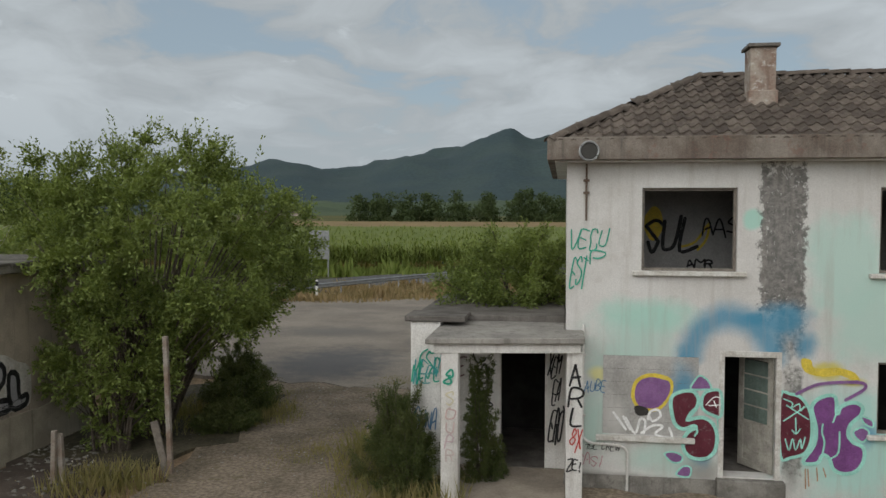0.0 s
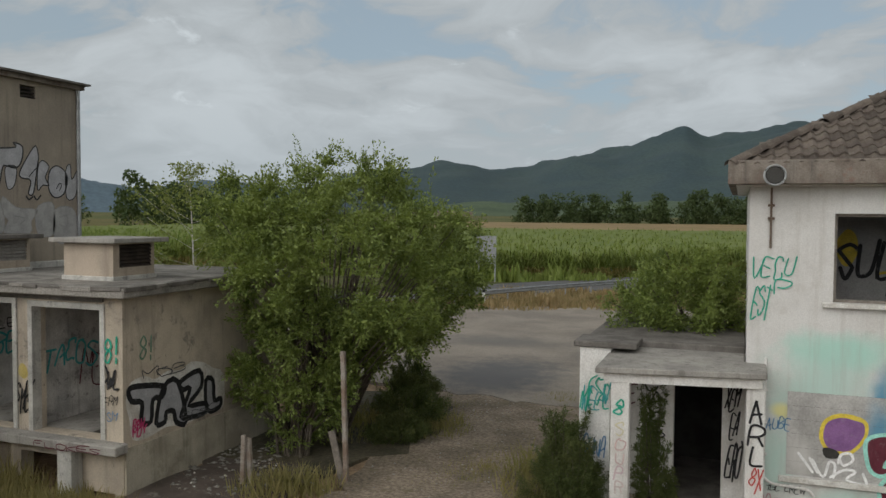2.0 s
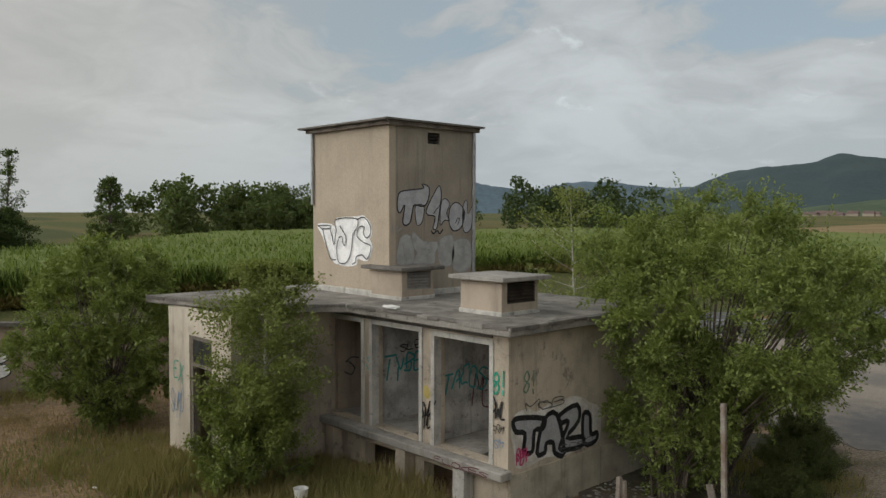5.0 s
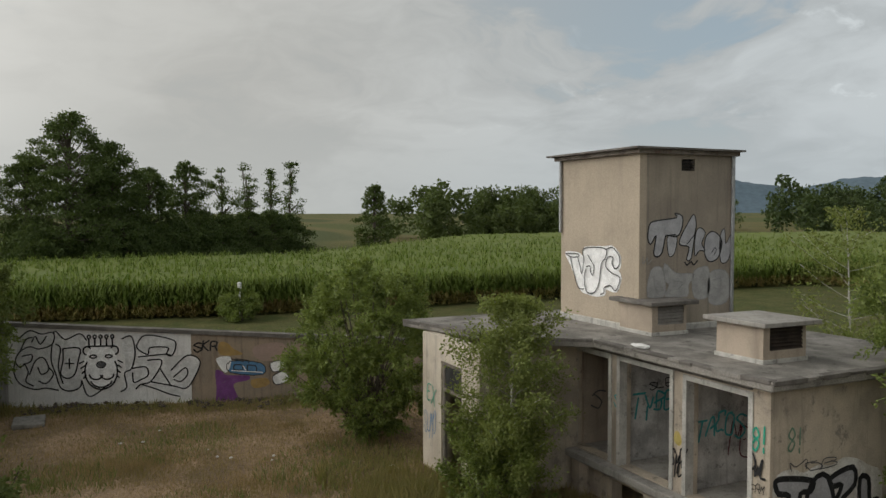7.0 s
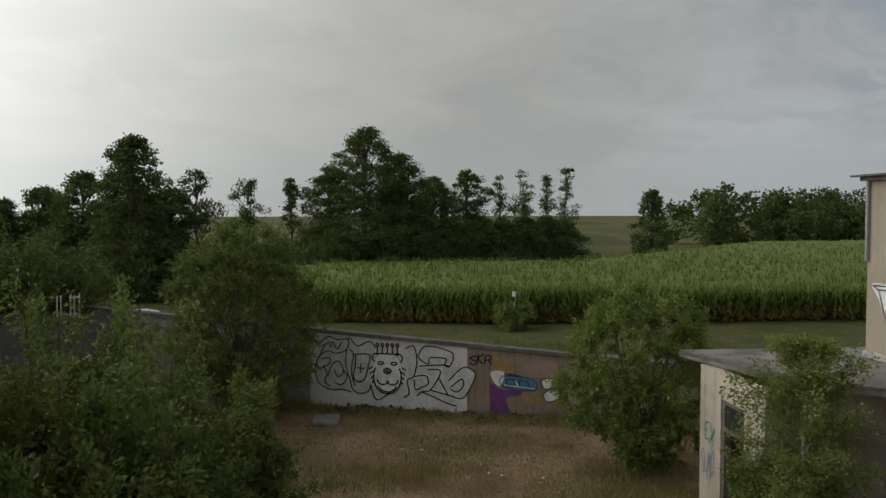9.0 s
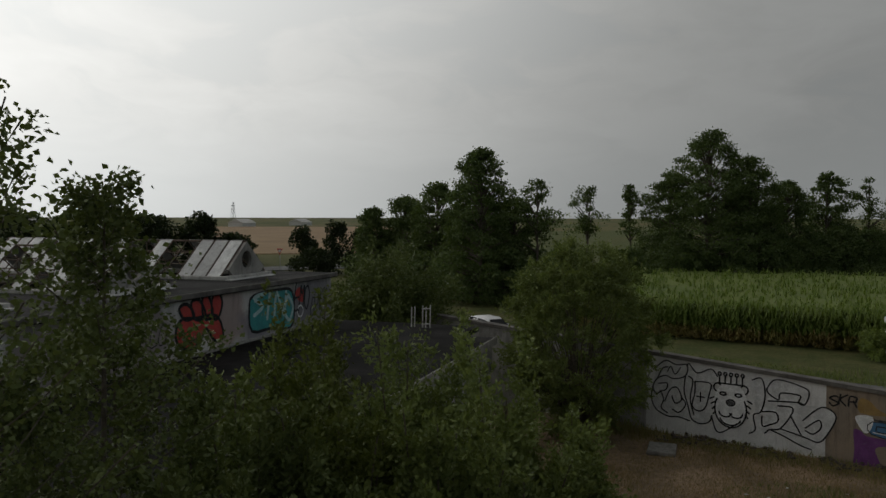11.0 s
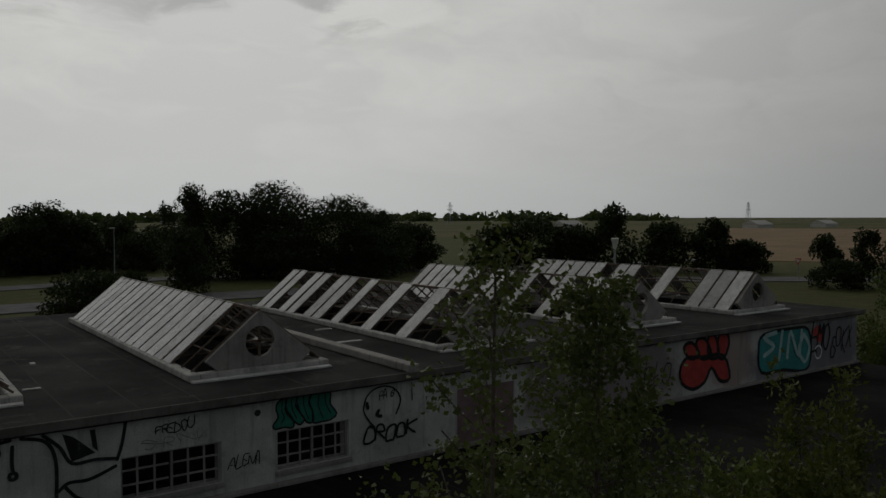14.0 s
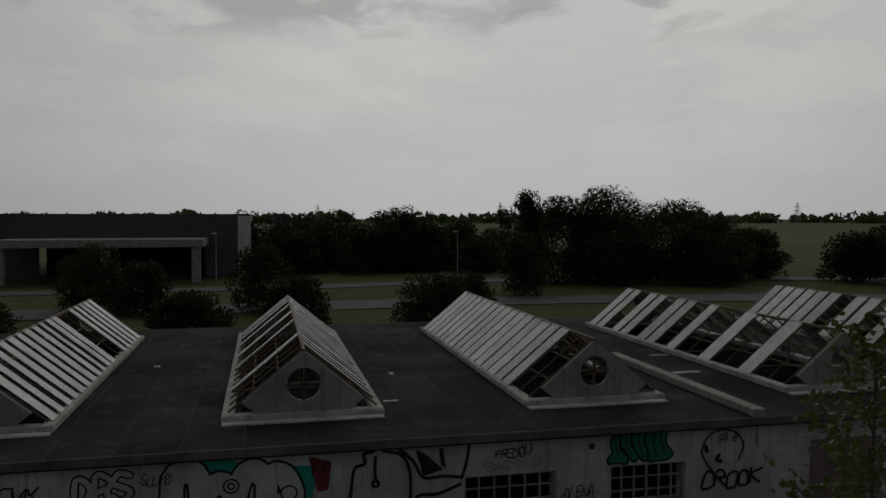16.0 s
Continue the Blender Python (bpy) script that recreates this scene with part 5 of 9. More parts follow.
def clump_bush(name, label, base, rx, ry, h, low, clumps, twigs, leaves, size, leaf, seed, group="", long=2.2, spray=0.55, shoots=10, keep_out=None):
    """A dense round bush: many stems rise to foliage clumps in an uneven dome, sprays of leafy twigs round each clump."""
    rng = np.random.default_rng(seed)
    t_ob = thing(name, label, "bush", group, "", tuple(base))
    d = rng.normal(0, 1, (clumps, 3))
    d /= np.linalg.norm(d, axis=1)[:, None]
    lobes = rng.normal(0, 1, (7, 3))
    lobes /= np.linalg.norm(lobes, axis=1)[:, None]
    bulge = 0.88 + 0.20 * np.max(np.clip(d @ lobes.T, 0, 1) ** 3, axis=1)
    k = np.cbrt(rng.uniform(0.22, 1, clumps)) * bulge
    zc = low + (h - low) * 0.5
    c = np.stack([d[:, 0] * k * rx, d[:, 1] * k * ry, zc + d[:, 2] * k * (h - low) * 0.5], 1)
    c[:, 2] = np.maximum(c[:, 2], 0.15)
    if keep_out:
        x, y = c[:, 0] + base[0], c[:, 1] + base[1]
        c = c[~((x < keep_out[0]) & (y < keep_out[1]) & (c[:, 2] < keep_out[2]))]
    n = len(c)
    bm = bmesh.new()
    for p in c[::2]:
        r0 = rng.uniform(0.0, 0.35)
        a = math.atan2(p[1], p[0]) + rng.normal(0, 0.4)
        foot = np.array([r0 * math.cos(a), r0 * math.sin(a), -0.1])
        mid = foot * 0.5 + p * np.array([0.34, 0.34, 0.55])
        tube(bm, [tuple(foot), tuple(mid), tuple(p)], [0.035, 0.022, 0.006], 5)
    out = (c - np.array([0, 0, zc * 0.75])) / np.array([rx, ry, h * 0.5])
    td = out[:, None, :] * 0.7 + rng.normal(0, 0.75, (n, twigs, 3)) + np.array([0, 0, 0.22])
    td /= np.linalg.norm(td, axis=2)[:, :, None]
    tl = spray * rng.uniform(0.45, 1.15, (n, twigs))
    top = np.argsort(-c[:, 2])[: n // 4]
    pick = rng.choice(top, min(shoots, len(top)), replace=False)
    td[pick, 0] = np.array([0, 0, 1.0]) + rng.normal(0, 0.22, (len(pick), 3))
    tl[pick, 0] = spray * rng.uniform(1.3, 2.0, len(pick))
    w = rng.uniform(0.05, 1, (n, twigs, leaves))
    pts = c[:, None, None, :] + td[:, :, None, :] * (w * tl[:, :, None])[..., None] + rng.normal(0, 0.07 * spray, (n, twigs, leaves, 3))
    pts, ways = pts.reshape(-1, 3), np.repeat(td.reshape(-1, 3), leaves, 0)
    ok = pts[:, 2] > 0.03
    v, q = leaf_quads(rng, pts[ok], ways[ok], size, 1.0, long)
    part("stem", bm, bark, t_ob)
    array_mesh("crown", v, q, leaf, t_ob)
    return t_ob


# bushes round the yard
clump_bush("bush", "large round sallow bush beside the dirt track", (-8.4, 15.3, 0), 3.45, 2.9, 5.8, 1.3, 290, 14, 32, 0.078, leaf_sallow, 11, keep_out=(-9.7, 16.2, 4.1), shoots=14)
clump_bush("bush", "sallow branches reaching over the rubble", (-8.45, 13.95, 0), 1.3, 0.95, 3.7, 0.2, 80, 12, 26, 0.075, leaf_sallow, 12, spray=0.42, shoots=4)
shrub("bush", "bushy shrub growing over the low wing roof", (-0.95, 16.3, 2.6), 1.65, 1.4, 1.4, 48, 28, 26, 0.07, leaf_sallow, seed=13, shoots=3, low=0.1, long=2.4)
for k, (x, y, r, h) in enumerate(((-2.75, 13.05, 0.75, 1.45), (-2.45, 12.55, 0.6, 1.15), (-3.0, 13.9, 0.55, 1.0), (-1.35, 13.3, 0.45, 1.8))):
    shrub("weed_clump", "dark feathery weeds at the foot of the porch" if k < 3 else "feathery weeds growing inside the porch", (x, y, 0), r, r * 0.85, h, 60, 22, 26, 0.042, leaf_fern, seed=140 + k, category="weeds", low=0.1, top_power=0.9, long=3.4, trunk_r=0.008, shoots=10, twig_len=0.34, group="feathery weeds by the porch")
for k, (x, y, r, h) in enumerate(((-7.35, 17.2, 1.0, 0.75), (-7.9, 18.7, 0.9, 0.7), (-6.9, 15.6, 0.7, 0.5), (-8.3, 19.6, 0.7, 1.0))):
    shrub("weed_clump", "low dark weeds under the sallow bush", (x, y, 0), r, r, h, 44, 20, 24, 0.05, leaf_fern, seed=150 + k, category="weeds", low=0.3, long=3.0, trunk_r=0.008, shoots=4, twig_len=0.3, group="weeds under the sallow bush")
clump_bush("bush", "tall willow bush beside the annex", (-21.9, 7.8, 0), 2.35, 2.1, 5.2, 0.3, 170, 13, 26, 0.115, leaf_sallow, 16, long=3.0, spray=0.5, shoots=16)
tree("birch_tree", "slender birch with hanging twigs before the annex", (-14.8, 8.5, 0), 4.7, 1.3, 0.045, 0.08, 46, 30, 24, 0.062, leaf_birch, birch_bark, seed=17)
shrub("bush", "low bush at the foot of the birch", (-15.2, 8.2, 0), 1.6, 1.2, 2.2, 56, 22, 20, 0.075, leaf_sallow, seed=18, low=0.2)
THICKET = [  # x, y, radius, height, leaves
    (-12.3, -5.7, 2.0, 5.45, leaf_yellow), (-12.9, -4.4, 2.0, 5.3, leaf_brush), (-13.5, -3.1, 1.9, 4.9, leaf_brush), (-13.9, -2.0, 1.4, 3.7, leaf_brush), (-10.6, -4.6, 1.7, 4.9, leaf_yellow), (-10.9, -3.2, 1.6, 4.7, leaf_brush), (-11.0, -2.0, 1.4, 3.6, leaf_thicket), (-9.2, -4.9, 1.5, 4.9, leaf_thicket), (-8.6, -3.6, 1.3, 3.9, leaf_thicket), (-7.9, -5.5, 1.2, 5.2, leaf_thicket), (-6.9, -4.4, 1.1, 4.6, leaf_thicket), (-9.9, -6.0, 1.3, 4.8, leaf_brush)]
for k, (x, y, r, h, lf) in enumerate(THICKET):
    shrub("bush", "yellow-green shrub of the overgrown yard" if lf == leaf_yellow else "dense green shrub of the overgrown yard", (x, y, 0), r, r * 0.95, h, 64, 28, 24, 0.092, lf, seed=190 + k, shoots=4, twig_len=0.30, low=0.45, group="shrubs of the overgrown yard")
clump_bush("bush", "round dark sallow beside the yard wall", (-28.7, -4.1, 0), 2.85, 2.5, 7.0, 0.3, 210, 13, 26, 0.125, leaf_brush, 22, long=2.6, spray=0.6, shoots=16)
shrub("bush", "bright green bush behind the low building", (-33.5, -12.8, 0), 4.2, 3.4, 5.3, 130, 28, 24, 0.15, leaf_thicket, seed=23, shoots=5, low=0.1)
tree("poplar_tree", "slim young poplar rising near the workshop", (-5.32, -4.85, 0), 8.6, 0.95, 0.05, 0.3, 46, 11, 9, 0.058, leaf_thicket, seed=24, long=1.25, slim=0.75, lean=(-0.05, 0.05))
tree("poplar_tree", "young poplar with a thin pointed top", (-7.1, -5.4, 0), 8.05, 1.35, 0.06, 0.2, 50, 20, 15, 0.062, leaf_thicket, seed=25, long=1.3, slim=0.65, lean=(-0.1, 0.0))
tree("poplar_tree", "low dense young poplar", (-6.1, -5.6, 0), 6.5, 1.2, 0.06, 0.2, 32, 22, 18, 0.06, leaf_thicket, seed=26, long=1.4, lean=(0.0, 0.1))
tree("poplar_tree", "bushy young poplar against the workshop", (-8.0, -6.0, 0), 6.6, 1.1, 0.05, 0.15, 32, 20, 16, 0.06, leaf_thicket, seed=30, long=1.4, lean=(0.0, 0.0))
shrub("bush", "shrub on the verge before the maize", (-49.0, 9.3, 0), 1.6, 1.4, 1.7, 24, 18, 16, 0.14, leaf_sallow, seed=27)
tree("birch_tree", "thin young birch beyond the block", (-17.5, 22.5, 0), 6.6, 1.9, 0.05, 0.2, 26, 18, 8, 0.10, leaf_birch, birch_bark, seed=28)
shrub("bush", "sprawling shrub behind the block", (-14.5, 21.0, 0), 3.6, 2.2, 3.2, 50, 22, 18, 0.12, leaf_birch, seed=29, low=0.2)


def clump_tree(name, label, base, h, r, trunk, clumps, per, size, leaf, seed, group, slender=0.0):
    """A broadleaf tree: trunk, limbs to each foliage clump, flattened clumps inside an uneven outline."""
    rng = np.random.default_rng(seed)
    t_ob = thing(name, label, "tree", group, "", tuple(base))
    bm = bmesh.new()
    tube(bm, [(0, 0, -0.1), (rng.normal(0, 0.15), rng.normal(0, 0.15), h * 0.4), (rng.normal(0, 0.3), rng.normal(0, 0.3), h * 0.93)], [trunk, trunk * 0.7, 0.03], 7)
    az, wob = rng.uniform(0, 2 * np.pi, clumps), rng.uniform(0, 6.28, 4)
    if slender:
        f = rng.uniform(slender, 1.0, clumps)
        wide = (0.32 + 0.75 * (1 - f) / (1 - slender)) * (0.6 + 0.4 * np.sin(15 * f + wob[0] + 1.5 * np.sin(az)))
    else:
        f = rng.uniform(0.0, 1.0, clumps) ** 1.15
        wide = (1.0 - f) ** 0.55 * (0.86 + 0.16 * np.sin(11 * f + wob[1])) + 0.05
    out = wide * (0.9 + 0.15 * np.sin(2 * az + wob[0]) + 0.12 * np.sin(5 * az + 6 * f + wob[2])) * rng.uniform(0.1, 1, clumps) ** 0.33
    c = np.stack([r * out * np.cos(az), r * out * np.sin(az), h * (0.03 + 0.93 * f)], 1)
    for p in c[::3]:
        tube(bm, [(0, 0, max(0.3, p[2] * 0.8)), tuple((p * np.array([0.55, 0.55, 0.92]))), tuple(p)], [0.09, 0.06, 0.015], 4)
    rad = ((0.10 * r + 0.30) * (1.1 - 0.45 * f) if not slender else (0.17 * r + 0.22) * (1.3 - 0.6 * f)) * rng.uniform(0.45, 1.3, clumps)
    g = rng.normal(0, 1, (clumps, per, 3))
    g /= np.linalg.norm(g, axis=2)[:, :, None]
    g *= np.cbrt(rng.uniform(0.15, 1, (clumps, per)))[:, :, None] * rad[:, None, None] * np.array([1.2, 1.2, 0.6]) * rng.lognormal(0, 0.26, (clumps, per))[:, :, None]
    pts = (c[:, None, :] + g).reshape(-1, 3)
    pts = pts[pts[:, 2] > 0.05]
    v, q = leaf_quads(rng, pts, rng.normal(0, 1, pts.shape), size, 1.0, 1.5)
    part("trunk", bm, bark, t_ob)
    array_mesh("crown", v, q, leaf, t_ob)
    return t_ob


# woods
WOODS = [  # x, y, height, radius
    (-69, -19, 13.2, 3.6), (-78, -26, 10.6, 4.2), (-82, -31, 9.4, 3.6), (-80, -34, 8.2, 2.6), (-72, -14.5, 11.4, 2.4), (-76, -21, 9.5, 4.0), (-74, -17, 9.0, 3.0),
    (-96, 0.2, 16.9, 5.6), (-99, -4.0, 12.4, 4.6), (-98, 4.6, 14.0, 4.2), (-103, 9.0, 11.6, 4.2), (-108, 14, 12.8, 3.4), (-111, 19, 13.0, 2.4), (-114, 23, 13.0, 2.2), (-117, 27, 13.2, 2.2), (-121, 31, 13.3, 2.3), (-104, 4, 11.0, 5.0),
    (-97, -13.6, 11.0, 2.4), (-100, -8.8, 12.0, 1.4), (-88, -8, 4.0, 3.6), (-83, -14, 4.2, 3.8), (-93, -3, 5.0, 4.5), (-99, 7, 5.5, 4.5), (-106, 15, 6.0, 4.5), (-113, 23, 6.5, 4.0), (-119, 30, 6.0, 4.0), (-70, -17, 4.5, 3.6), (-98, 2, 5.0, 4.5), (-103, 12, 5.5, 4.5), (-110, 19, 6.0, 4.5), (-116, 27, 6.5, 4.0), (-73, -19, 6.0, 4.0), (-80, -25, 6.0, 4.0), (-75, -22, 5.0, 4.0), (-81, -28, 5.0, 4.0), (-71, -12, 4.0, 3.0)]
for k, (x, y, h, r) in enumerate(WOODS):
    slim = h / r > 4.4
    h, r = h * 1.06, r * 1.28
    if slim:
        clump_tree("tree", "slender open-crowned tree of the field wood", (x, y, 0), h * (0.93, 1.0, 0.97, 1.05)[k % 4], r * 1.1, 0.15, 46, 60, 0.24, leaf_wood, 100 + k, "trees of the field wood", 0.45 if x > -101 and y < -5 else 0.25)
    else:
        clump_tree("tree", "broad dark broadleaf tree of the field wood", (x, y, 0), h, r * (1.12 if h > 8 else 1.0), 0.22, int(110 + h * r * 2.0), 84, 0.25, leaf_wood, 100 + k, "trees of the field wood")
clump_tree("tree", "light green broadleaf tree standing alone behind the maize", (-122, 45, 0), 11.2, 5.0, 0.25, 120, 70, 0.34, leaf_belt, 160, "")


def woods(name, label, spots, leaf, size, per, seed, kind="stuff"):
    """A far wood in one mesh: many trunks and crowns of leaf clumps. spots: x, y, height, radius."""
    rng = np.random.default_rng(seed)
    cl = []
    for x, y, h, r in spots:
        g = rng.normal(0, 1, (per, 3))
        g /= np.linalg.norm(g, axis=1)[:, None]
        k = 30 if per < 5000 else 75
        f, az = rng.uniform(0.04, 0.92, k), rng.uniform(0, 2 * np.pi, k)
        reach = np.minimum(1.0, 1.7 * (1.04 - f)) ** 0.55 * np.sqrt(rng.uniform(0.1, 1, k)) * 0.82
        lobes = np.stack([reach * np.cos(az) * r, reach * np.sin(az) * r, (f - 0.5) * h], 1)
        p = lobes[rng.integers(0, k, per)] + g * np.cbrt(rng.uniform(0.2, 1, per))[:, None] * np.array([r, r, h * 0.4]) * 0.32
        p += np.array([x, y, h * 0.5 + land_height(np.array(x), np.array(y))])
        cl.append(p[(p[:, 2] > 0.1) & (p[:, 2] < h * 1.1)])
    c = np.concatenate(cl)
    v, q = leaf_quads(rng, c, rng.normal(0, 1, c.shape), size, 1.0, 1.3)
    return tagged(array_mesh(name, v, q, leaf, None, kind, label), "", "trees")


rng = np.random.default_rng(77)
line = lambda x0, y0, x1, y1, n, h, r, j=6.0: [(x0 + (x1 - x0) * t + rng.normal(0, j), y0 + (y1 - y0) * t + rng.normal(0, j), h * rng.uniform(0.6, 1.25), r * rng.uniform(0.8, 1.2)) for t in np.linspace(0, 1, n)]
woods("far_trees", "dark tree line beyond the northern fields", line(-102, 402, 60, 390, 36, 13.5, 7), leaf_far, 1.1, 900, 1)
woods("far_trees", "tree belt beyond the western field", line(-170, 78, -215, 190, 72, 11.5, 5, 8.0), leaf_belt, 0.8, 900, 2)
woods("far_trees", "distant tree belt to the north-west", line(-150, 190, -260, 330, 30, 13, 8, 10.0), leaf_far, 1.2, 700, 3)
woods("far_trees", "large round trees beyond the workshop", [(-50, -107, 13.4, 7.0), (-57, -103, 11.5, 7.5), (-43, -108, 12.0, 6.0), (-65, -104, 9.5, 6.0), (-37, -106, 12.6, 3.0), (-74, -108, 7.5, 5.0), (-52, -112, 13.5, 7), (-48, -104, 7, 8), (-60, -100, 7, 7)], leaf_dark, 0.30, 13000, 4)
woods("far_trees", "dense woods beyond the junction", line(2, -150, -45, -150, 24, 9.0, 5, 4.0) + line(8, -140, -40, -132, 26, 8.0, 4.5, 3.0), leaf_dark, 0.40, 3000, 5)
woods("far_trees", "dark trees before the industrial hall", [(40, -86, 6.5, 5.0), (32, -72, 4.6, 4.0), (24, -70, 4.0, 3.5), (15, -84, 6.5, 4.0), (10, -80, 5.0, 3.0), (4, -62, 3.6, 3.2), (-1, -80, 6.5, 3.5), (-4, -68, 4.2, 3.0), (-15, -64, 4.6, 3.6), (-19, -70, 4.0, 3.0), (-31, -90, 7.5, 3.0), (18, -60, 3.4, 3.0)], leaf_dark, 0.26, 6500, 6)
woods("far_trees", "round field trees beside the junction", [(-97.8, -87.2, 10.4, 4.2), (-88.9, -96.2, 8.6, 6.5), (-84, -99, 7.0, 5.0), (-103.4, -80.6, 7.6, 5.2), (-107.4, -75.3, 8.2, 3.4), (-111, -71.5, 4.8, 4.0), (-94, -92, 7.0, 5.0)], leaf_dark, 0.45, 5000, 7)
woods("far_trees", "clipped trees beside the road", [(-98, -52, 6.3, 2.4), (-100, -48, 6.9, 2.4), (-101.6, -44.6, 6.2, 2.6), (-94, -48.5, 3.6, 3.6)], leaf_dark, 0.30, 3500, 8)
woods("far_trees", "hazy line of woods on the southern plain", line(900, -1500, -1300, -1100, 90, 13, 34, 60.0), leaf_far, 9.0, 120, 9)


def grass(name, label, spots, n, hgt, leaf, seed, wid=0.012, material=None):
    """Tufts of blades over discs (x, y, radius)."""
    rng = np.random.default_rng(seed)
    tot = sum(s[2] ** 2 for s in spots)
    out = []
    for x, y, r in spots:
        k = int(n * r * r / tot)
        a, d = rng.uniform(0, 2 * np.pi, k), 1.25 * r * rng.uniform(0, 1, k) ** 0.75
        out.append(np.stack([x + d * np.cos(a), y + d * np.sin(a), np.full(k, -0.06)], 1))
    c = np.concatenate(out)
    m = len(c)
    h = hgt * rng.uniform(0.4, 1.3, m) * (0.6 + 0.8 * np.clip(np.sin(c[:, 0] * 1.1) * np.sin(c[:, 1] * 0.9 + 1), 0, 1))
    a = rng.uniform(0, 2 * np.pi, m)
    s = np.stack([np.cos(a), np.sin(a), np.zeros(m)], 1) * wid * (1 + h[:, None] * 2)
    bend = np.stack([rng.normal(0, 0.3, m) * h, rng.normal(0, 0.3, m) * h, h], 1)
    v = np.stack([c - s, c + s, c + bend * 0.6 + s * 0.7, c + bend + s * 0.05], 1).reshape(-1, 3)
    return tagged(array_mesh(name, v, np.arange(4 * m).reshape(m, 4), leaf, None, "stuff", label), "", "grass")


grass("grass", "dry yellow-brown grass over the yard", [(-22, 2, 7), (-16, 3, 6), (-24, 6, 5), (-12, 6, 4.5), (-26, -1, 4), (-11, 9.0, 2.0), (-8, 10, 2.2)], 85000, 0.15, leaf_dry, 51, 0.007)
grass("grass", "tall yellowing weeds at the track's edge", [(-2.7, 12.2, 1.0), (-3.1, 13.6, 0.8), (-2.6, 12.8, 0.7), (-3.2, 14.8, 0.7), (-7.6, 12.2, 0.8), (-8.4, 16.6, 1.4), (-6.5, 16.8, 0.7), (-18.5, 7.2, 1.5)], 8000, 0.42, leaf_weed, 52, 0.008)
grass("grass", "dark green weeds and tufts along the yard wall foot", [(along_wall(y_) + 0.9, y_, 0.75) for y_ in (-3.2, -1.8, -0.4, 1.0, 2.4, 3.8, 5.2, 6.6, 8.0)], 5000, 0.26, leaf_weed, 57, 0.010)
grass("grass", "green weed patches in the dry yard", [(-23.5, 2.5, 1.6), (-19.5, 6.3, 1.8), (-16.0, 6.2, 1.5), (-21.0, -0.8, 1.5), (-13.0, 7.6, 1.3), (-10.0, 8.6, 1.2), (-17.8, 2.2, 1.2)], 7000, 0.20, leaf_brush, 58, 0.010)
grass("grass", "rough green verge between the yard wall and the maize", [(along_wall(y_) - w_, y_, 2.2) for y_ in range(-8, 18, 3) for w_ in (2.2, 6.0, 10.0, 14.0)], 26000, 0.32, leaf_brush, 59, 0.016)
grass("grass", "tan dry grass before the loading slab", [(-14.6, 8.9, 1.4), (-12.6, 9.4, 1.2), (-11.2, 9.6, 1.0), (-10.2, 9.6, 0.8), (-16.8, 7.2, 1.2), (-9.4, 9.4, 0.8)], 20000, 0.42, leaf_weed, 54, 0.007)
grass("grass", "short grass tufts on the dirt track", [(-4.6, 14.5, 0.7), (-5.4, 18.2, 0.8), (-3.7, 17.8, 0.5), (-5.0, 11.5, 0.9), (-6.3, 14.6, 0.6), (-4.4, 20.5, 0.8), (-7.2, 19.6, 0.8), (-4.4, 16.4, 0.8), (-5.6, 13.2, 0.8), (-3.4, 11.6, 0.8), (-6.6, 17.2, 0.9)], 13000, 0.12, leaf_weed, 55, 0.007)
grass("grass", "rough dry verge before the guard rail", [(-12, 43.5, 3.5), (-7, 46, 4), (-2, 49, 4), (-17, 41, 3)], 16000, 0.5, leaf_dry, 53, 0.03)

grass("grass", "tall green verge at the foot of the maize", [(-30 + 4.5 * k, 59.2 if k < 4 else max(59.2, 66 + (4.5 * k - 28) * 1.3 + 7.5), 2.2) for k in range(14)], 9000, 0.95, leaf_corn, 56, 0.05)


